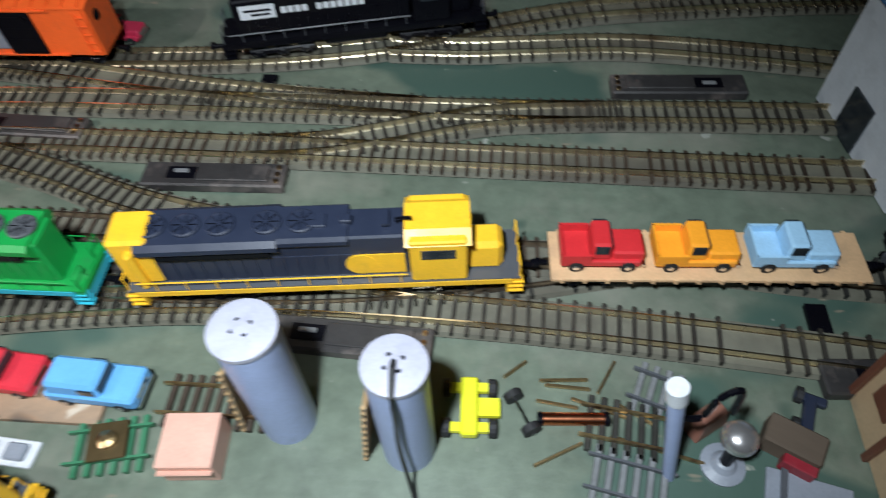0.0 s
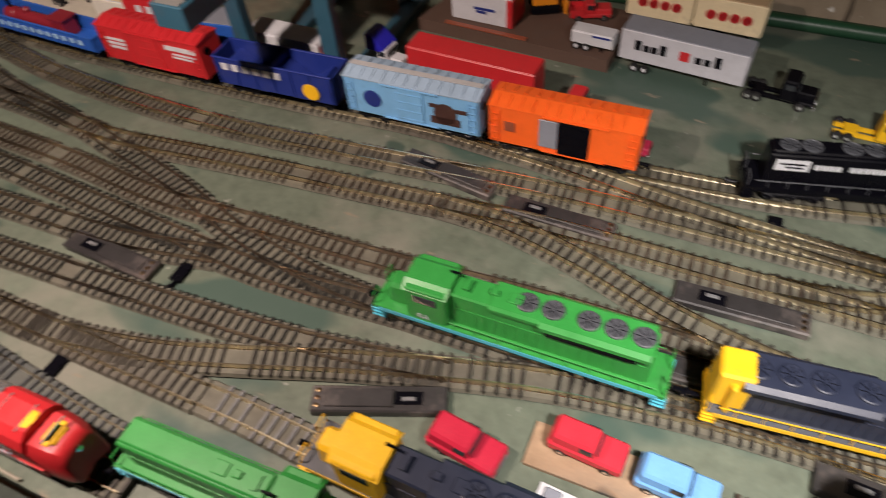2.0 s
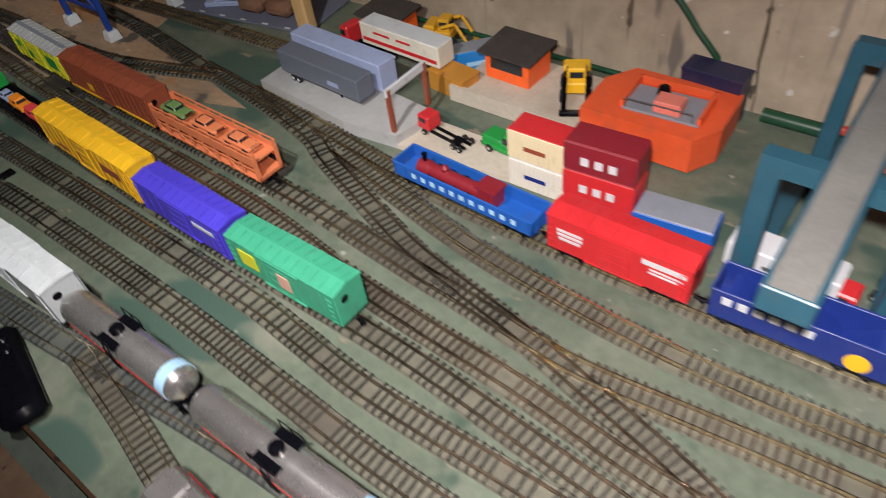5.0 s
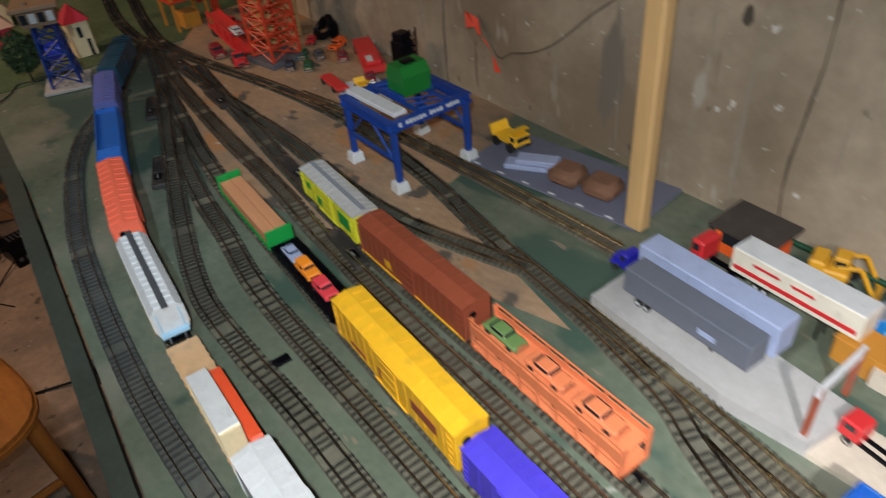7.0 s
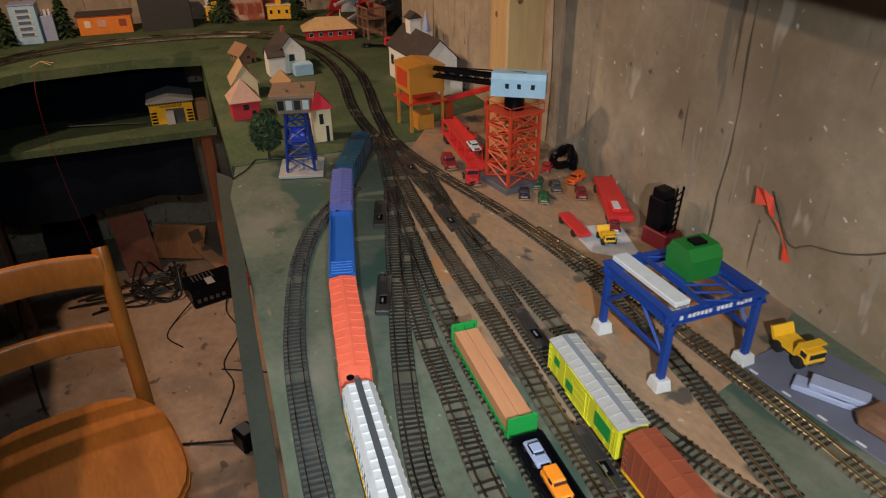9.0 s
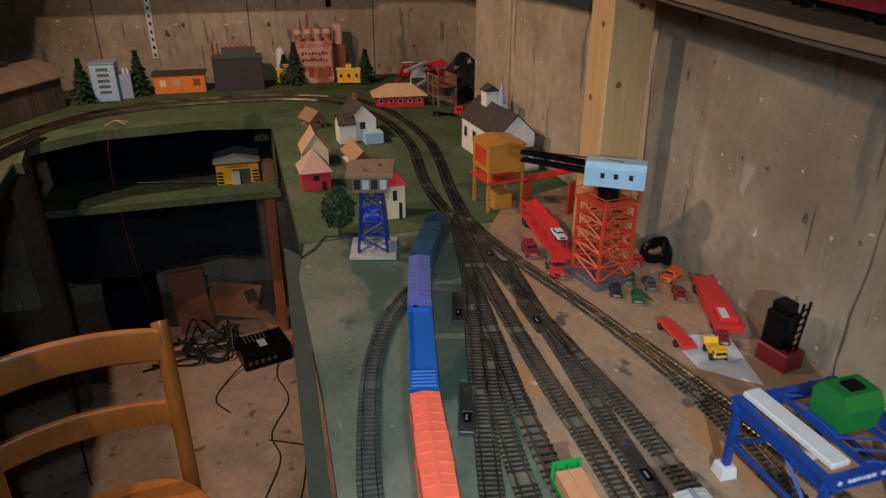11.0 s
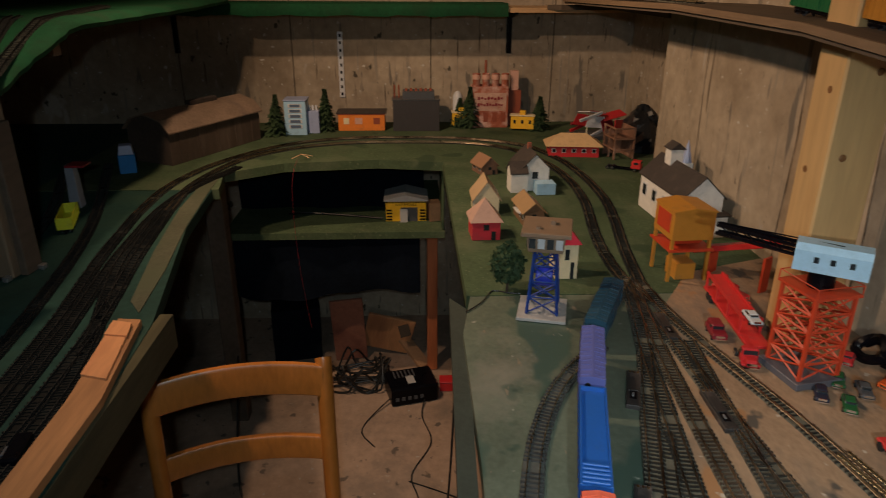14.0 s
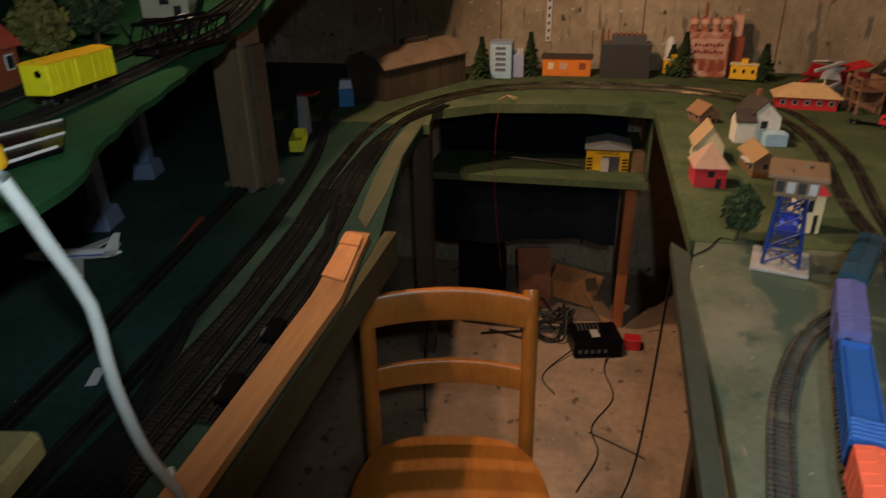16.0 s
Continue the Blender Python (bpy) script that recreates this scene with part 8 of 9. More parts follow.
# ---- far end of the town ----
def slab_house(m, w, d, h, wall, roof, label, cols, rows_, frame_mat, name="model_building", pane=GLASS):
    """A flat-roofed model building with rows of windows on its +x face."""
    t = thing(name, m, label, "model building", "model buildings")
    part("wall", Geo().box(0, 0, h / 2, w, d, h, 0.0008), wall, t)
    part("roof", Geo().box(0, 0, h + 0.002, w + 0.006, d + 0.006, 0.004, 0.0008), roof, t)
    for r in range(rows_):
        for c in range(cols):
            y = (c + 0.5) / cols * d - d / 2
            z = h * (0.18 + 0.76 * (r + 0.5) / rows_)
            f = part("window", Geo().box(w / 2 + 0.0005, y, z, 0.0014, d / cols * 0.62, h * 0.52 / rows_), frame_mat, t)
            part("pane", Geo().box(w / 2 + 0.0014, y, z, 0.0008, d / cols * 0.48, h * 0.40 / rows_), pane, f)
    return t


rs = house(pose(-3.60, 0.79, Z, 0, 0, 84), 0.175, 0.085, 0.040, 0.078, RED, plastic("station_tan", (0.62, 0.42, 0.22)), "red station with a broad tan hip roof", 5, True, eave=0.014)
part("finial", Geo().tube([(0.045, 0, 0.074), (0.045, 0, 0.10)], 0.003, 6, True, 0.001), CREAM, rs)
fa = thing("model_factory", pose(-4.12, 0.56, Z), "rusty brick factory with four pale stacks and faded sign", "model building", "model buildings")
RUSTY = mat("rusty_brick", (0.36, 0.10, 0.055), 0.8, 0, 0.35, 22, 0.3, (0.62, 0.42, 0.36), 0.56)
part("wall", Geo().box(0, -0.015, 0.085, 0.09, 0.15, 0.17, 0.001), RUSTY, fa)
part("annex", Geo().box(-0.02, 0.09, 0.075, 0.05, 0.06, 0.15, 0.001), BROWN, fa)
for i in range(4):
    y = -0.073 + i * 0.040
    s = part("smokestack", Geo().ring([(0.016, 0.14), (0.015, 0.205), (0.0165, 0.207), (0.0165, 0.222), (0.010, 0.222), (0.010, 0.21)], 0.025, y, 0, 16), RUSTY, fa, smooth=True)
    part("cap", Geo().ring([(0.0168, 0.198), (0.0172, 0.200), (0.0172, 0.214), (0.0168, 0.216)], 0.025, y, 0, 16), PINK, s, "pale stack cap")
part("thin_chimney", Geo().tube([(-0.02, -0.03, 0.165), (-0.02, -0.03, 0.27)], 0.005, 8), BROWN, fa)
part("tower", Geo().box(-0.01, 0.09, 0.19, 0.035, 0.032, 0.08, 0.001), PINK, fa)
part("sign_panel", Geo().box(0.0454, -0.015, 0.108, 0.001, 0.135, 0.075), mat("faded_plaster", (0.52, 0.33, 0.26), 0.85, 0, 0.3, 18, 0.2, (0.38, 0.13, 0.08), 0.57), fa, "faded pale sign panel")
for z, w0, n in ((0.122, 0.009, 8), (0.096, 0.009, 9)):
    for i in range(n):
        part("sign_bar", Geo().box(0.0464, -0.070 + (i + 0.5) * 0.11 / n, z + 0.002 * math.sin(i * 2.2), 0.001, w0, 0.008 + 0.006 * (i % 3 == 0)), MAROON, fa)
for i in range(4):
    part("window", Geo().box(0.0456, -0.07 + i * 0.037, 0.045, 0.001, 0.020, 0.04), BROWN, fa)
gh_ = slab_house(pose(-4.06, 0.235, Z), 0.10, 0.19, 0.125, plastic("storehouse_grey", (0.045, 0.040, 0.042)), DARKGREY, "dark grey warehouse with roof vents", 0, 0, DARKGREY)
part("upper_storey", Geo().box(-0.01, 0.01, 0.142, 0.07, 0.13, 0.03, 0.001), DARKGREY, gh_)
for y in (-0.088, -0.070):
    part("chimney", Geo().tube([(-0.01, y, 0.12), (-0.01, y, 0.18)], 0.003, 8), BROWN, gh_)
for i in range(6):
    part("vent", Geo().box(-0.01, -0.04 + i * 0.02, 0.160, 0.03, 0.010, 0.010, 0.001), BROWN, gh_)
oh = slab_house(pose(-4.07, 0.010, Z), 0.09, 0.19, 0.066, plastic("office_orange", (0.75, 0.22, 0.03)), BROWN, "orange depot with a pale door and dark window", 0, 0, CREAM)
for y, w0, c in ((-0.012, 0.030, PINK), (0.062, 0.026, BROWN), (-0.062, 0.022, CREAM)):
    part("window", Geo().box(0.0456, y, 0.040, 0.0012, w0, 0.026), c, oh)
part("roof_board", Geo().box(0.0, 0, 0.0725, 0.10, 0.205, 0.005, 0.001), ROOFDARK, oh)
bl = slab_house(pose(-3.99, -0.245, Z), 0.09, 0.085, 0.135, LIGHTBLUE, PALEBLUE, "tall pale blue office block with white window bands", 1, 5, WHITE, pane=plastic("pane_slate", (0.10, 0.14, 0.22)))
part("side_block", Geo().box(-0.01, 0.066, 0.045, 0.05, 0.045, 0.09, 0.001), PALEBLUE, bl)
for i in range(3):
    part("side_block", Geo().box(-0.01, 0.050 + i * 0.014, 0.1, 0.012, 0.008, 0.02), WHITE, bl)

bn = thing("model_barn", pose(-3.72, -0.560, Z, 0, 0, 152.8) @ Matrix.Scale(1.14, 4), "long weathered brown barn with a roof vent", "model building", "model buildings")
BARNW = mat("barn_boards", (0.075, 0.052, 0.038), 0.8, 0, 0.3, 9, 0.3, (0.12, 0.09, 0.07), 0.6, (6, 1, 1))
BARNR = mat("barn_roof", (0.22, 0.155, 0.11), 0.8, 0, 0.3, 12, 0.25, (0.14, 0.10, 0.08), 0.6)
part("wall", Geo().box(0, 0, 0.05, 0.40, 0.165, 0.10, 0.001).prism([(-0.0825, 0.0995), (0.0825, 0.0995), (0.055, 0.125), (0, 0.138), (-0.055, 0.125)], -0.199, 0.199), BARNW, bn)
prof = [(-0.092, 0.094), (-0.060, 0.127), (0, 0.143), (0.060, 0.127), (0.092, 0.094)]
part("roof", Geo().prism(prof + [(y, z + 0.004) for y, z in prof[::-1]], -0.208, 0.208), BARNR, bn)
part("roof_vent", Geo().box(0.03, 0, 0.150, 0.12, 0.022, 0.016, 0.002), ROOFDARK, bn)
for i in range(5):
    part("wall_post", Geo().box(-0.16 + i * 0.08, 0.0832, 0.05, 0.006, 0.002, 0.098), BARNW, bn)
    part("wall_post", Geo().box(-0.16 + i * 0.08, -0.0832, 0.05, 0.006, 0.002, 0.098), BARNW, bn)

for x, y, L, c, lab, rz in ((-4.10, 0.425, 0.075, YELLOW, "small yellow shed with a white silo behind", 90), (-4.02, 0.675, 0.095, YELLOW, "yellow caboose parked before the factory", 78)):
    t = thing("yellow_caboose", pose(x, y, Z, 0, 0, rz), lab, "caboose", "model buildings")
    part("body", Geo().box(0, 0, 0.034, L, 0.036, 0.052, 0.001), c, t)
    part("roof", Geo().box(0, 0, 0.063, L + 0.008, 0.042, 0.006, 0.002), CREAM, t)
    part("cupola", Geo().box(0, 0, 0.074, 0.024, 0.030, 0.016, 0.001), c, t)
    for i in range(3):
        part("window", Geo().box(-L / 3 + i * L / 3, -0.0186, 0.038, 0.010, 0.001, 0.014), GLASS, t)
silo = thing("silo", pose(-4.135, 0.412, Z), "white cylindrical silo behind the yellow shed", "silo")
part("shell", Geo().ring([(0.020, 0), (0.020, 0.125), (0.012, 0.140), (0.001, 0.145)], 0, 0, 0, 20), WHITE, silo, smooth=True)

structure("skirt_flap", Geo().prism([(-3.80, -0.034), (-3.53, -0.034), (-3.53, -0.255), (-3.66, -0.255)], 0.318, 0.326, "y"), GRASSMAT, "green side board of the opening")

# burnt-out buildings and wreck by the corner
rnd = random.Random(5)
wk = thing("ruined_building", pose(-3.90, 0.965, Z, 0, 0, -70) @ Matrix.Diagonal((1, 1, 0.78, 1)), "collapsed red and white model building", "ruin", "ruins")
part("floor_slab", Geo().box(0, 0, 0.010, 0.22, 0.13, 0.02, 0.002), DARKGREY, wk)
for k in range(7):
    part("beam", Geo().box(0, 0, 0, 0.11, 0.010, 0.014, 0.001).turned(pose(rnd.uniform(-0.07, 0.07), rnd.uniform(-0.05, 0.05), 0.030 + 0.014 * k, rnd.uniform(-12, 12), rnd.uniform(-18, 18), rnd.uniform(-40, 40))), (WHITE, RED, MAROON)[k % 3], wk)
for k in range(4):
    part("wall_panel", Geo().box(0, 0, 0, 0.07, 0.004, 0.06, 0.001).turned(pose(-0.075 + 0.05 * k, 0.03 - 0.012 * k, 0.052 + 0.012 * k, rnd.uniform(-20, 20), rnd.uniform(-15, 15), rnd.uniform(-25, 25))), (RED, MAROON, WHITE, RED)[k], wk)
part("roof_panel", Geo().box(0, 0, 0, 0.10, 0.06, 0.005, 0.001).turned(pose(0.04, 0, 0.125, 10, -12, 15)), WHITE, wk)
part("roof_panel", Geo().box(0, 0, 0, 0.10, 0.06, 0.005, 0.001).turned(pose(-0.05, 0.01, 0.105, -14, 16, -8)), RED, wk)
ru = thing("ruined_house", pose(-3.565, 0.945, Z, 0, 0, 8), "open brown timber ruin with bare frames", "ruin", "ruins")
RUINW = mat("ruin_wood", (0.20, 0.10, 0.06), 0.8, 0, 0.35, 30, 0.3, (0.36, 0.22, 0.16), 0.58)
part("back_wall", Geo().box(0, 0.035, 0.055, 0.10, 0.005, 0.11, 0.001), RUINW, ru)
part("side_wall", Geo().box(-0.05, 0, 0.045, 0.005, 0.07, 0.09, 0.001), RUINW, ru)
for x in (-0.045, 0.0, 0.045):
    part("stud", Geo().box(x, -0.035, 0.055, 0.006, 0.006, 0.11), RUINW, ru)
for z in (0.035, 0.072, 0.108):
    part("rail", Geo().box(0, -0.035, z, 0.10, 0.005, 0.005).box(0.048, 0, z, 0.005, 0.07, 0.005), RUINW, ru)
part("floor_board", Geo().box(0, 0, 0.072, 0.095, 0.065, 0.003), RUINW, ru)
toy_truck(pose(-3.385, 0.915, Z, 0, 0, 60), plastic("signal_red", (0.70, 0.05, 0.02)), "red toy fire truck beside the timber ruin", "lorry", 0.12, 0.034)
bg_ = thing("black_bag", pose(-3.70, 1.07, Z), "crumpled black plastic bag in the corner", "bag")
g = Geo()
rnd = random.Random(8)
prof = []
for i in range(9):
    row = []
    for j in range(17):
        w, v = 2 * math.pi * (j % 16) / 16, math.pi * i / 8 * 0.5
        k = 1 + 0.16 * math.sin(w * 3 + i) * math.sin(v * 2) + 0.08 * math.sin(w * 7 + i * 2)
        row.append((0.11 * k * math.cos(v) * math.cos(w), 0.07 * k * math.cos(v) * math.sin(w), 0.15 * math.sin(v) * (1 + 0.08 * math.sin(w * 2)) + 0.0005))
    prof.append(row)
part("sheet", g.sheet(prof), plastic("bag_black", (0.010, 0.011, 0.013), 0.3), bg_)

# ---- lower shelf and what hangs below the far table ----
flat("lower_shelf", [(-3.52, 0.33), (-4.19, 0.33), (-4.19, -0.46), (-3.52, -0.46)], -0.285, -0.26, GRASSMAT, "lower green shelf in the opening")
# dark sheet added in place of the deep shade inside the opening
structure("table_skirt", Geo().sheet([[(-3.80, -0.46 + 0.04 * i, -0.031 - 0.0001 * (i % 2)), (-3.80 + 0.006 * math.sin(i * 1.1), -0.46 + 0.04 * i, -0.14), (-3.81 + 0.01 * math.sin(i * 0.9), -0.46 + 0.04 * i, -0.259)] for i in range(19)]), DARKNAVY, "added dark sheet standing for the shade in the opening", True)
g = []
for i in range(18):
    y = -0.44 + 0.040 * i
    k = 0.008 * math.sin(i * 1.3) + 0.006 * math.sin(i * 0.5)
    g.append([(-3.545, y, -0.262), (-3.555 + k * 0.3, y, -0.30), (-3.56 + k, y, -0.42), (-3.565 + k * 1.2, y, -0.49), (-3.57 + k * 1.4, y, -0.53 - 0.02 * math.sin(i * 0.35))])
structure("hanging_cloth", Geo().sheet(g), DARKNAVY, "dark blue cloth hanging below the lower shelf", True)
ys = thing("model_garage", pose(-3.70, 0.19, -0.26, 0, 0, 0), "yellow garage with striped edge and grey roof", "model building", "model buildings")
part("wall", Geo().box(0, 0, 0.042, 0.13, 0.15, 0.084, 0.001), YELLOW, ys)
part("roof", Geo().prism([(-0.082, 0.084), (0.0, 0.104), (0.082, 0.084), (0.082, 0.080), (-0.082, 0.080)], -0.072, 0.072), PLATFORM, ys)
part("doorway", Geo().box(0.0658, 0.012, 0.028, 0.001, 0.062, 0.054), DARKGREY, ys)
part("open_door", Geo().box(0.075, -0.008, 0.026, 0.003, 0.028, 0.052), PLATFORM, ys)
for i in range(14):
    part("hazard_stripe", Geo().box(0.0660, -0.070 + i * 0.0108, 0.077, 0.001, 0.0056, 0.010), BLACK, ys)
for s in (-1, 1):
    for i in range(4):
        part("hazard_stripe", Geo().box(0.0660, s * 0.062, 0.008 + i * 0.012, 0.001, 0.020, 0.006), BLACK, ys)
    part("side_stripe", Geo().box(0, s * 0.0755, 0.077, 0.125, 0.001, 0.009), BLACK, ys)
c = bpy.data.curves.new("lettering", "FONT")
c.body, c.size, c.extrude, c.align_x = "WAREHOUSE", 0.013, 0.0002, "CENTER"
dg = new("lettering_text", c)
me = bpy.data.meshes.new_from_object(dg.evaluated_get(bpy.context.evaluated_depsgraph_get()))
bpy.data.objects.remove(dg)
me.materials.clear()
me.materials.append(BLACK)
ob = new("lettering", me)
ob.parent, ob.matrix_basis = ys, pose(0.0662, 0, 0.061, 90, 0, 90)
hk = thing("garage_box", pose(-3.66, 0.295, -0.26, 0, 0, 10), "brown cardboard piece beside the garage", "cardboard")
part("card", Geo().box(0, 0, 0.035, 0.06, 0.045, 0.07, 0.001), CARD, hk)
lw = thing("shelf_cable", pose(0, 0, 0), "dark cable lying on the lower shelf", "cable")
part("strand", Geo().tube(smooth_line([(-3.66, 0.10, -0.255), (-3.70, -0.05, -0.254), (-3.72, -0.2, -0.25), (-3.68, -0.25, -0.24)], 0.02), 0.004, 6), CABLE, lw)


def leg(x, y, w, z0, z1, material, label):
    t = thing("timber_support", pose(x, y, z0), label, "wooden support", "timber supports")
    part("timber", Geo().box(0, 0, (z1 - z0) / 2, w, w, z1 - z0 - 0.001, 0.003), material, t)


leg(-3.72, 0.290, 0.042, FLOOR, -0.286, REDWOOD, "red-brown wooden leg under the table")
leg(-3.40, -0.435, 0.060, FLOOR, -T, OLDWOOD, "brown wooden leg under the table")
leg(-2.42, 0.40, 0.05, FLOOR, -T, OLDWOOD, "dark wooden leg under the yard table")
leg(-0.6, 0.40, 0.05, FLOOR, -T, OLDWOOD, "dark wooden leg under the yard table")
leg(-1.5, -0.45, 0.05, FLOOR, -T, OLDWOOD, "dark wooden leg under the side table")
sr = thing("red_string", pose(0, 0, 0), "thin reddish string hanging over the table edge", "string")
part("strand", Geo().tube(smooth_line([(-3.58, -0.15, 0.003), (-3.545, -0.165, 0.022), (-3.50, -0.175, 0.012), (-3.47, -0.19, -0.05), (-3.465, -0.195, -0.20), (-3.465, -0.185, -0.40), (-3.48, -0.165, -0.62)], 0.02), 0.0006, 6), MAROON, sr)
for dx, dy in ((0.02, 0.03), (0.025, -0.03), (-0.01, 0.035)):
    part("frayed_end", Geo().tube([(-3.545, -0.165, 0.022), (-3.545 + dx, -0.165 + dy, 0.012)], 0.0012, 5), BEIGE, sr)

# floor clutter
ps = thing("power_supply", pose(-3.525, 0.200, FLOOR, 0, 0, 14) @ Matrix.Scale(1.1, 4), "black power supply box with sockets", "power supply")
part("case", Geo().box(0, 0, 0.035, 0.13, 0.17, 0.07, 0.006), BLACK, ps)
part("label", Geo().box(0.012, -0.005, 0.0703, 0.05, 0.028, 0.001), PLATFORM, ps, "pale printed label")
for i in range(5):
    part("socket", Geo().box(0.0655, -0.065 + i * 0.022, 0.03, 0.002, 0.012, 0.014), DARKGREY, ps)
for i in range(6):
    part("vent_slot", Geo().box(-0.03, -0.055 + i * 0.014, 0.0703, 0.045, 0.005, 0.001), DARKGREY, ps)
BOARDRED = mat("faded_red_board", (0.30, 0.12, 0.075), 0.8, 0, 0.25, 8, 0.2, (0.20, 0.07, 0.045), 0.56)
rnd = random.Random(21)
for k in range(5):
    t = thing("power_cable", pose(0, 0, 0), "tangled black cable on the concrete floor", "cable", "floor cables")
    pts = [(-3.59 + rnd.uniform(-0.02, 0.02), 0.10 + 0.01 * k, FLOOR + 0.03)]
    a = rnd.uniform(0, 6)
    for i in range(11):
        a += rnd.uniform(0.3, 1.0)
        r = rnd.uniform(0.05, 0.12)
        pts.append((-3.60 + r * math.cos(a) * 0.9 - 0.012 * k, 0.0 + r * math.sin(a), FLOOR + rnd.uniform(0.006, 0.030) + (0.08 if i % 4 == 1 else 0)))
    pts.append((-3.6 + rnd.uniform(-0.1, 0.15), -0.22 - 0.03 * k, FLOOR + 0.005))
    part("strand", Geo().tube(smooth_line(pts, 0.02), 0.0045, 6), CABLE, t)
for pts, r in (([(-3.50, 0.26, FLOOR + 0.02), (-3.38, 0.24, FLOOR + 0.003), (-3.22, 0.27, FLOOR + 0.003), (-3.05, 0.20, FLOOR + 0.003), (-2.92, 0.22, FLOOR + 0.003), (-2.75, 0.16, FLOOR + 0.003)], 0.0026),
               ([(-3.02, 0.19, FLOOR + 0.003), (-2.98, 0.27, FLOOR + 0.003), (-2.93, 0.36, FLOOR + 0.003)], 0.0022),
               ([(-3.47, 0.12, FLOOR + 0.02), (-3.36, 0.04, FLOOR + 0.003), (-3.28, 0.02, FLOOR + 0.003), (-3.2, 0.07, FLOOR + 0.003)], 0.0026),
               ([(-3.4, -0.42, FLOOR + 0.3), (-3.0, -0.35, FLOOR + 0.01), (-2.78, -0.2, FLOOR + 0.006), (-2.7, 0.05, FLOOR + 0.005), (-2.64, 0.2, FLOOR + 0.02)], 0.004),
               ([(-2.62, 0.24, FLOOR + 0.03), (-2.58, 0.29, FLOOR + 0.3), (-2.60, 0.315, -0.10)], 0.0028)):
    t = thing("floor_wire", pose(0, 0, 0), "thin dark wire trailing across the floor", "wire", "floor cables")
    part("strand", Geo().tube(smooth_line(pts, 0.025), r, 6), CABLE, t)
ad = thing("plug_adapter", pose(-2.63, 0.23, FLOOR, 0, 0, 25), "black plug-in power adapter on the floor", "adapter")
part("case", Geo().box(0, 0, 0.032, 0.07, 0.055, 0.064, 0.006), BLACK, ad)
part("grip", Geo().box(0, 0, 0.066, 0.05, 0.035, 0.006, 0.002), DARKGREY, ad)
PANEL = mat("wood_panel", (0.52, 0.25, 0.11), 0.7, 0, 0.3, 10, 0.2, (0.34, 0.15, 0.07), 0.56, (1, 1, 0.15))
for x, y, z, sx, sy, sz, rx, ry, rz, c, lab, nm in ((-3.775, -0.060, 0.158, 0.012, 0.135, 0.31, 3, 9, 6, BOARDRED, "faded red-brown board leaning under the shelf", "wood_scrap"),
                                                    (-3.80, 0.105, 0.125, 0.012, 0.20, 0.20, -14, 18, -6, PANEL, "tan wood-grained panel leaning beside a board", "wood_scrap"),
                                                    (-3.80, 0.185, 0.075, 0.27, 0.055, 0.016, 0, 26, 38, CARD, "short brown plank leaning down to the floor", "wood_scrap"),
                                                    (-3.735, 0.175, 0.170, 0.05, 0.045, 0.006, 20, 60, 30, BARK, "dark curled scrap on the leaning panel", "scrap"),
                                                    (-3.95, -0.12, 0.10, 0.03, 0.04, 0.20, 0, 0, 10, OLDWOOD, "short dark timber offcut", "wood_scrap"), (-3.9, -0.30, 0.12, 0.2, 0.2, 0.24, 0, 0, 10, DARKNAVY, "dark box pushed under the shelf", "storage_box")):
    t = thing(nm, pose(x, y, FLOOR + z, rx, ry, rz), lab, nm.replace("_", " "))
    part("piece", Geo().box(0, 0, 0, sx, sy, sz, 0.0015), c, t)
rb = thing("red_box", pose(-3.56, 0.345, FLOOR + 0.0, 0, 0, 0), "small bright red box near the table leg", "box")
part("body", Geo().box(0, 0, 0.02, 0.05, 0.06, 0.04, 0.003), RED, rb)
part("lid", Geo().box(0, 0, 0.043, 0.053, 0.063, 0.006, 0.002), RED, rb)

# ---- chair in the aisle ----
chair = thing("wooden_chair", pose(-2.415, -0.14, FLOOR - 0.0, 0, 0, 11) @ Matrix.Diagonal((1, 1.04, 0.99, 1)), "orange varnished wooden chair with two back slats", "chair")
for s, x in ((-1, 0.0), (1, 0.0)):
    part("back_post", Geo().tube([(x, s * 0.165, 0.0), (x + 0.012, s * 0.165, 0.42), (x - 0.012, s * 0.165, 0.80), (x - 0.022, s * 0.165, 0.815)], 0.0165, 12), CHAIRWOOD, chair, smooth=True)


def slat(z0, z1):
    rows_ = []
    for i in range(13):
        q = -1 + i / 6
        y, b, up = q * 0.160, -0.022 * (1 - q * q), 0.010 * (1 - q * q)
        rows_.append([(b - 0.013, y, z0 + up), (b - 0.016, y, z1 + up - 0.006), (b - 0.010, y, z1 + up), (b + 0.001, y, z1 + up), (b + 0.005, y, z1 + up - 0.006), (b + 0.006, y, z0 + up + 0.004), (b + 0.002, y, z0 + up), (b - 0.013, y, z0 + up)])
    part("back_slat", Geo().sheet(rows_), CHAIRWOOD, chair, smooth=True)


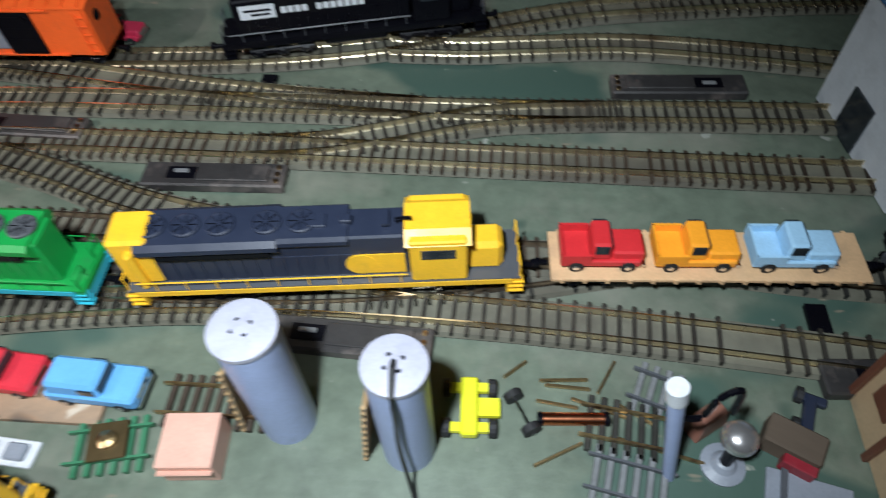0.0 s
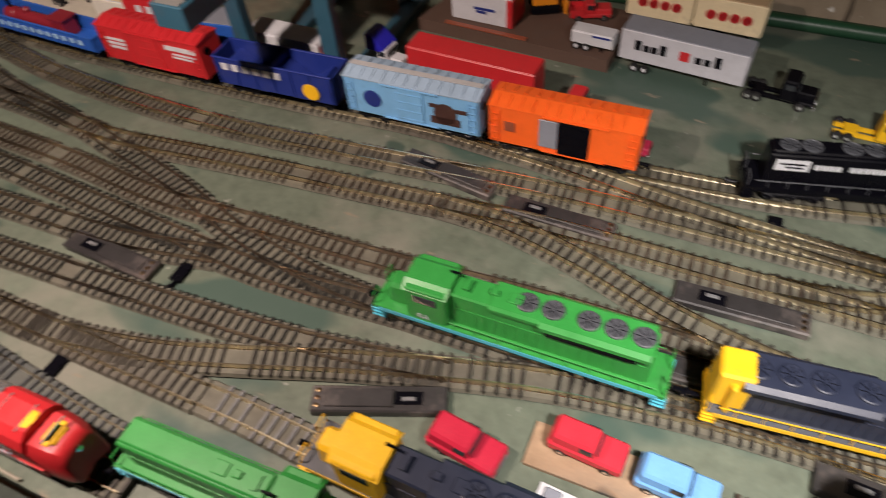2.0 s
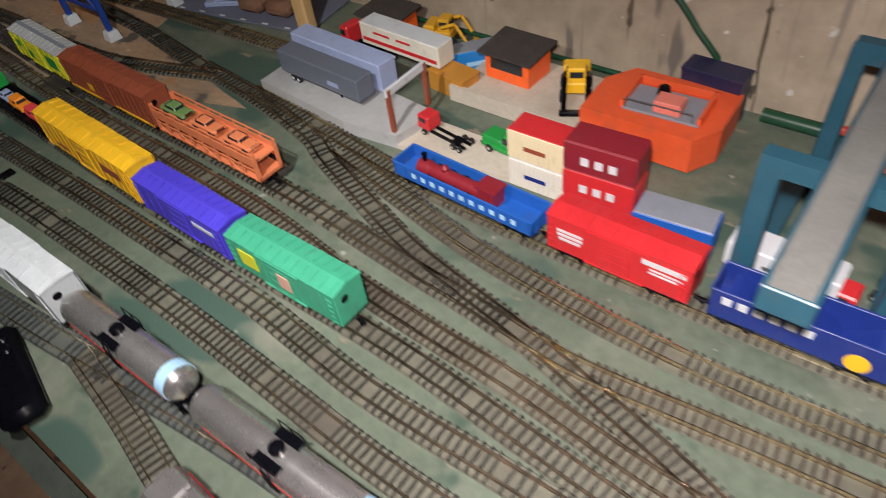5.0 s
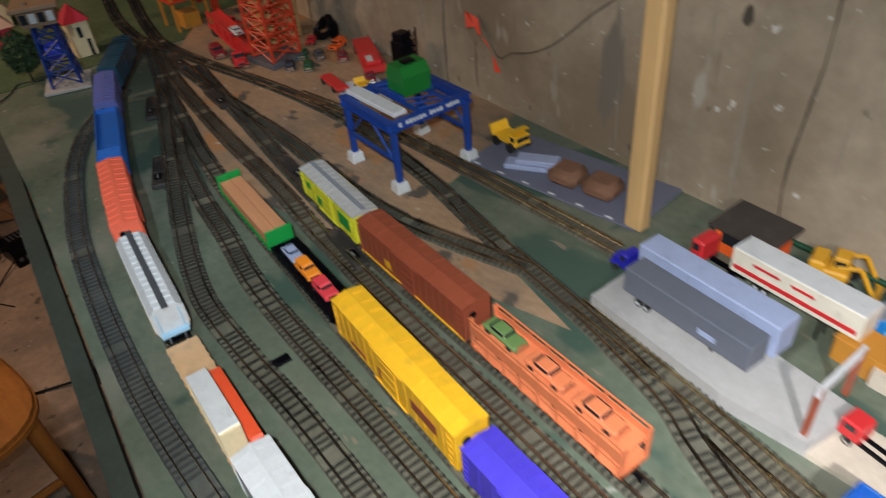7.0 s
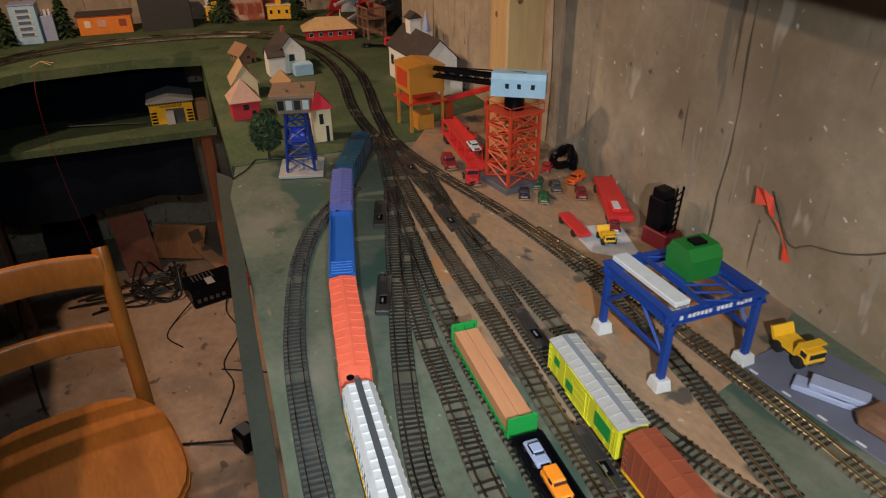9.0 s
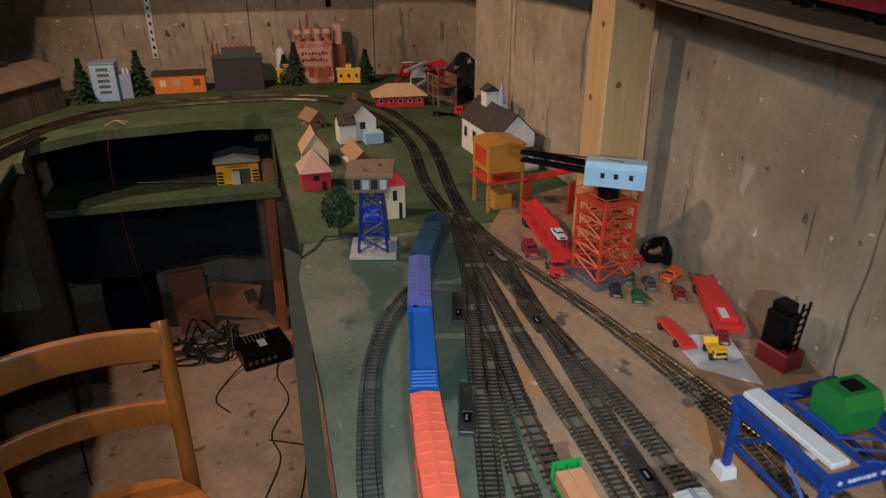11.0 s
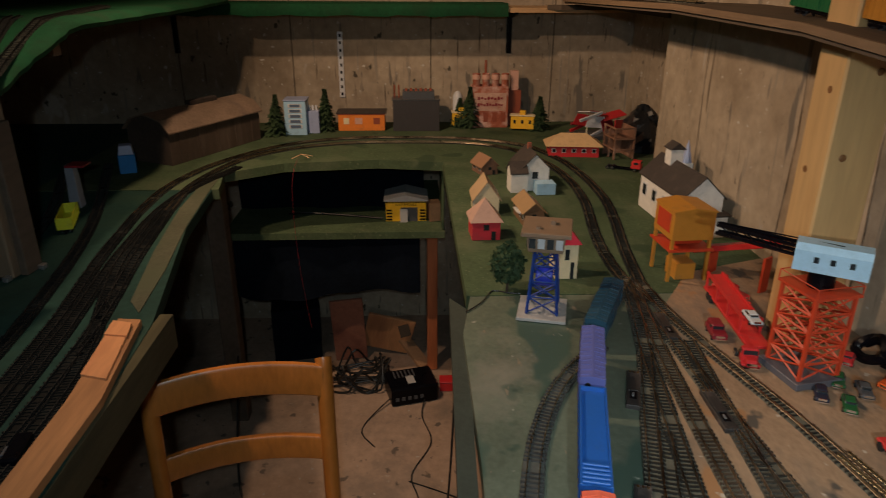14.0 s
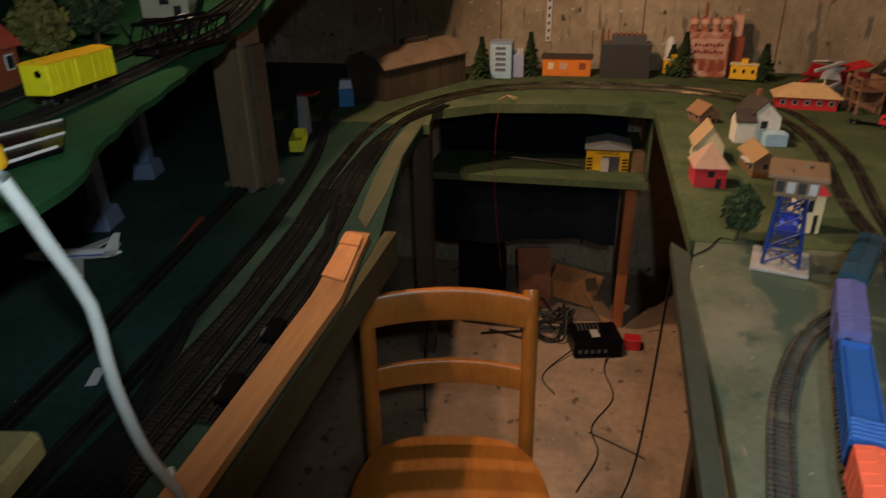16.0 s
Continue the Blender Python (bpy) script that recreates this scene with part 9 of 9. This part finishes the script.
slat(0.735, 0.808)
slat(0.572, 0.630)
seat = []
for k in range(40):
    w = 2 * math.pi * k / 40
    c, s = math.cos(w), math.sin(w)
    r = 1 / (abs(c) ** 3.2 + abs(s) ** 3.2) ** (1 / 3.2)
    seat.append((0.20 + 0.215 * r * c, (0.20 + 0.012 * c) * r * s))
part("seat", Geo().prism(seat, 0.418, 0.430, "z").prism([(0.2 + (x - 0.2) * 0.975, y * 0.975) for x, y in seat], 0.430, 0.440, "z"), CHAIRWOOD, chair, smooth=True)
for s in (-1, 1):
    part("front_leg", Geo().tube([(0.36, s * 0.165, 0.0), (0.345, s * 0.160, 0.418)], 0.015, 10, True, 0.019), CHAIRWOOD, chair, smooth=True)
    part("stretcher", Geo().tube([(0.01, s * 0.165, 0.17), (0.352, s * 0.163, 0.17)], 0.010, 8), CHAIRWOOD, chair, smooth=True)
part("stretcher", Geo().tube([(0.35, -0.16, 0.22), (0.35, 0.16, 0.22)], 0.010, 8), CHAIRWOOD, chair, smooth=True)

# ---- table across the aisle ----
tp = thing("wooden_post", pose(-2.61, -0.645, 0.0, 0, 0, -8), "thick weathered post carrying the upper deck", "post", "wooden posts")
# weathered wood, its colour also darkened for the shadow it stands in
part("timber", Geo().box(0, 0, 0.182, 0.082, 0.075, 0.362, 0.003), mat("post_weathered_shaded", (0.17, 0.12, 0.075), 0.8, 0, 0.3, 8, 0.25, (0.10, 0.065, 0.042), 0.6, (1, 1, 0.15)), tp)
part("side_plank", Geo().box(-0.004, 0.046, 0.16, 0.05, 0.016, 0.318, 0.002), OLDWOOD, tp)
for dx, dy in ((0.05, 0.03), (0.03, -0.05), (-0.02, 0.06)):
    part("bracket", Geo().box(dx, dy, 0.006, 0.016, 0.012, 0.011, 0.001), SILVER, tp)
open_car(pose(-2.90, -0.655, 0.0, 0, 0, 18), 0.13, 0.040, LIME, "yellow gondola car on a side track")
bw2 = thing("milk_carton", pose(-3.41, -0.70, 0, 0, 0, 20), "blue and white upright model tower", "model tower")
part("lower", Geo().box(0, 0, 0.030, 0.05, 0.05, 0.06, 0.002), plastic("bright_blue", (0.015, 0.09, 0.40)), bw2)
part("upper", Geo().box(0, 0, 0.075, 0.046, 0.046, 0.03, 0.002, 0, 0.8), PALEBLUE, bw2)
gt = thing("grey_tower", pose(-3.05, -0.70, 0), "grey model tower by the gondola", "model tower")
part("shaft", Geo().box(0, 0, 0.06, 0.034, 0.030, 0.12, 0.002, 0, 0.75), GREY, gt)
part("bracket", Geo().box(0.0, 0.02, 0.118, 0.05, 0.05, 0.006, 0.001), MAROON, gt)
ap = thing("toy_airplane", pose(-2.165, -0.776, 0.0, 0, 0, -73), "white toy airliner with a blue cheat line", "toy airplane")
part("fuselage", Geo().ring([(0.002, -0.085), (0.008, -0.070), (0.0105, -0.03), (0.0105, 0.05), (0.006, 0.078), (0.001, 0.088)], 0, 0, 0.014, 14, "x"), WHITE, ap, smooth=True)
part("stripe", Geo().box(0, -0.0104, 0.015, 0.11, 0.001, 0.003).box(0, 0.0104, 0.015, 0.11, 0.001, 0.003), BLUE, ap)
part("wing", Geo().prism([(0.02, -0.008), (-0.02, -0.008), (-0.05, -0.085), (-0.04, -0.085)], 0.009, 0.012, "z"), WHITE, ap)
part("wing", Geo().prism([(0.02, 0.008), (-0.02, 0.008), (-0.05, 0.085), (-0.04, 0.085)], 0.009, 0.012, "z"), WHITE, ap)
part("tail_fin", Geo().prism([(-0.055, 0.020), (-0.080, 0.020), (-0.090, 0.052), (-0.078, 0.052)], -0.0012, 0.0012, "y"), WHITE, ap)
part("tail_plane", Geo().prism([(-0.062, -0.03), (-0.075, -0.03), (-0.080, 0), (-0.075, 0.03), (-0.062, 0.03), (-0.055, 0)], 0.018, 0.020, "z"), WHITE, ap)
for s in (-1, 1):
    part("wheel", Geo().ring([(0.001, -0.002), (0.0045, -0.002), (0.0045, 0.002), (0.001, 0.002)], 0.0, s * 0.012, 0.0045, 10, "y"), RUBBER, ap)
op = thing("edge_plank", pose(0, 0, 0), "raw orange pine plank standing along the table edge", "plank")
part("plank", Geo().prism([(-2.355, -0.318), (-2.10, -0.292), (-1.60, -0.282), (-1.60, -0.243), (-2.10, -0.243), (-2.350, -0.276)], 0.0005, 0.014, "z"), mat("edge_pine", (0.44, 0.21, 0.085), 0.65, 0, 0.3, 8, 0.2, (0.22, 0.10, 0.045), 0.56, (0.12, 1, 1)), op)
part("torn_panel", Geo().prism([(-2.335, -0.318), (-2.165, -0.300), (-2.150, -0.255), (-2.325, -0.282)], 0.0145, 0.018, "z"), mat("raw_orange_wood", (0.62, 0.28, 0.12), 0.65, 0, 0.2, 8, 0.2, (0.48, 0.19, 0.08), 0.6, (0.2, 1, 1)), op, "orange torn plywood panel")
part("torn_strip", Geo().prism([(-2.335, -0.318), (-2.285, -0.313), (-2.278, -0.272), (-2.325, -0.282)], 0.0185, 0.0215, "z"), MATS["raw_orange_wood"], op)
for x, y in ((-1.86, -0.292), (-2.00, -0.298)):
    cl = thing("black_clip", pose(x, y - 0.012, 0.0005, 0, 0, 8), "black plastic clip on the table edge", "clip", "edge clips")
    part("body", Geo().box(0, 0, 0.007, 0.060, 0.022, 0.014, 0.003), BLACK, cl)
    part("tab", Geo().box(0.0, -0.014, 0.004, 0.020, 0.008, 0.007, 0.001), DARKGREY, cl)
for x, y in ((-2.32, -0.83), (-2.62, -0.93), (-2.05, -0.98)):
    pr = thing("bridge_pier", pose(x, y, 0, 0, 0, 12), "blue-grey plastic pier under the upper deck", "pier", "bridge piers")
    h = deck_height(x) - 0.052
    PIER = plastic("pier_blue", (0.12, 0.18, 0.32))
    part("footing", Geo().box(0, 0, 0.02, 0.075, 0.055, 0.04, 0.004, 0, 0.8), PIER, pr)
    part("column", Geo().box(0, 0, h / 2 + 0.015, 0.036, 0.026, h - 0.03, 0.003, 0, 0.85), PIER, pr)
    part("cap", Geo().box(0, 0, h - 0.008, 0.06, 0.04, 0.014, 0.002), PIER, pr)
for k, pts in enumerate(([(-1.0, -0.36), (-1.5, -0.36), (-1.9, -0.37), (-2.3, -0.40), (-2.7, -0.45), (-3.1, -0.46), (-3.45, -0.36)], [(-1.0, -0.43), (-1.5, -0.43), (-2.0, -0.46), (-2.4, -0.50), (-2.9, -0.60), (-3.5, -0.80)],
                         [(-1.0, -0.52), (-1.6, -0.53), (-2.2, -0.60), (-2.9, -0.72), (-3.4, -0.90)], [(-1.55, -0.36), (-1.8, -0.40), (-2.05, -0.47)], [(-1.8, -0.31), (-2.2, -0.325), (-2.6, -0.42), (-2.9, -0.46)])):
    lay_track("side_line", pts, k, TIESHADED, RAILDARK)
for x, y, rz, c, lab in ((-1.78, -0.55, 30, WHITE, "small white slip of paper on the table"), (-1.86, -0.50, 20, WHITE, "narrow white slip of paper on the table"), (-2.25, -0.62, 14, BROWN, "long thin brown strip on the table")):
    t = thing("paper_slip", pose(x, y, 0.0006, 0, 0, rz), lab, "paper slip", "paper slips")
    part("slip", Geo().box(0, 0, 0.0006, 0.04 if c is WHITE else 0.30, 0.014, 0.001), c, t)
gb = thing("foam_block", pose(-1.66, -0.50, 0, 0, 0, 10), "dusty yellow foam block on the table", "foam block")
part("block", Geo().box(0, 0, 0.02, 0.10, 0.12, 0.04, 0.008), mat("foam", (0.42, 0.36, 0.16), 0.9, 0, 0.25, 20, 0.4), gb)

# pale cable hanging before the deck
pc = thing("hanging_cable", pose(0, 0, 0), "thick pale grey cable hanging beside the aisle", "cable")
part("strand", Geo().tube(smooth_line([(-1.40, -0.40, 0.42), (-1.47, -0.27, 0.468), (-1.53, -0.222, 0.43), (-1.55, -0.22, 0.40), (-1.57, -0.22, 0.348), (-1.59, -0.22, 0.292), (-1.592, -0.22, 0.223), (-1.606, -0.22, 0.143), (-1.64, -0.225, 0.06), (-1.665, -0.25, 0.006), (-1.72, -0.30, 0.005)], 0.02), 0.0048, 10), plastic("cable_grey", (0.45, 0.52, 0.55)), pc, smooth=True)

# ---- on the upper deck ----
def deck(x, y, rz=0):
    return pose(x, y, deck_height(x), 0, 0, rz)


boxcar(deck(-1.985, -0.530, 5) @ pose(0, 0, 0.0125), 0.135, 0.046, plastic("bright_yellow", (0.80, 0.74, 0.02)), "bright yellow boxcar on the upper deck", roof=plastic("roof_orange", (0.85, 0.50, 0.02)))
for k, pts in enumerate(([(-1.2, -0.50), (-1.7, -0.512), (-2.0, -0.530), (-2.25, -0.543), (-2.46, -0.552), (-2.65, -0.585), (-2.85, -0.610), (-3.3, -0.64)], [(-1.2, -0.58), (-1.7, -0.60), (-2.0, -0.630), (-2.25, -0.635), (-2.5, -0.615), (-2.7, -0.640), (-2.95, -0.70)],
                         [(-2.46, -0.560), (-2.62, -0.600), (-2.80, -0.680), (-3.0, -0.80)])):
    trk = lay_track("deck_line", pts, 1 + k, TIEFAR, RAILDARK)
    for o in trk.children:
        for v in o.data.vertices:
            v.co.z += deck_height(v.co.x) + 0.001
tw_ = thing("table_wire", pose(0, 0, 0), "thin black wire across the green table", "wire")
part("strand", Geo().tube(smooth_line([(-2.38, 0.312, 0.0025), (-2.42, 0.345, 0.0025), (-2.47, 0.372, 0.0025), (-2.46, 0.400, 0.0025), (-2.455, 0.425, 0.0025)], 0.01), 0.0014, 6), CABLE, tw_)
road = thing("model_road", pose(0, 0, deck_height(-1.75) + 0.003), "grey model road with white lines", "road")
part("surface", Geo().prism([(-1.80, -0.402), (-1.62, -0.43), (-1.74, -0.53), (-1.905, -0.485)], 0, 0.004, "z"), BLACK, road)
for a, b in (((-1.797, -0.406), (-1.625, -0.432)), ((-1.845, -0.437), (-1.67, -0.472)), ((-1.895, -0.481), (-1.735, -0.523))):
    part("line", Geo().bar((*a, 0.0042), (*b, 0.0042), 0.003), WHITE, road)
yo = thing("yellow_barrel", pose(-1.73, -0.415, deck_height(-1.745) + 0.006), "yellow plastic barrel on the model road", "barrel")
part("body", Geo().ring([(0.008, 0), (0.0105, 0.004), (0.0095, 0.020), (0.007, 0.024), (0.001, 0.025)], 0, 0, 0, 16), YELLOW, yo, smooth=True)
tb = thing("truss_bridge", deck(-2.275, -0.545, -5) @ Matrix.Diagonal((0.84, 0.8, 0.95, 1)), "black plastic truss bridge on the upper deck", "bridge")
for s in (-1, 1):
    part("chord", Geo().box(0, s * 0.030, 0.008, 0.24, 0.005, 0.008).box(0, s * 0.030, 0.050, 0.22, 0.005, 0.006), BLACK, tb)
    for i in range(8):
        x = -0.105 + i * 0.03
        part("web", Geo().bar((x, s * 0.030, 0.01), (x + 0.03 * (1 if i % 2 else 0), s * 0.030, 0.05), 0.004).bar((x, s * 0.030, 0.05), (x + 0.028, s * 0.030, 0.01), 0.003), BLACK, tb)
part("deck_plate", Geo().box(0, 0, 0.005, 0.24, 0.055, 0.004), BLACK, tb)
# white wall toned down, the dim light on the deck put into its colour
house(deck(-2.50, -0.712, 24), 0.125, 0.085, 0.042, 0.068, plastic("dimmed_cream", (0.42, 0.38, 0.31)), plastic("roof_red", (0.40, 0.07, 0.05)), "white house with a broad red hip roof on the upper deck", 3, True, chimney=CREAM, eave=0.012)
house(deck(-2.00, -0.72, 10), 0.13, 0.09, 0.06, 0.11, BROWN, plastic("roof_red", (0.40, 0.07, 0.05)), "brown house with a red roof on the upper deck", 3)
house(deck(-2.78, -0.80, 20), 0.13, 0.08, 0.045, 0.085, BARNW, BARNR, "weathered brown barn on the upper deck", 3)
for x, y, h, c in ((-2.14, -0.70, 0.11, FOLIAGE2), (-2.26, -0.70, 0.12, FOLIAGE), (-2.33, -0.76, 0.11, FOLIAGE2), (-2.66, -0.72, 0.06, FOLIAGE2), (-2.90, -0.74, 0.07, FOLIAGE2), (-2.62, -0.84, 0.08, FOLIAGE)):
    leafy(x, y, h, h * 0.34, "olive leafy model tree on the upper deck" if c is FOLIAGE2 else "dark green model tree on the upper deck", c, deck_height(x), 0.2)
for x, y in ((-2.70, -0.66), (-2.46, -0.66)):
    rk = thing("white_rock", deck(x, y, 25), "small pale stone on the upper deck", "stone", "stones")
    part("stone", Geo().ring([(0.016, 0), (0.018, 0.006), (0.010, 0.013), (0.001, 0.015)], 0, 0, 0, 9), WHITE, rk)
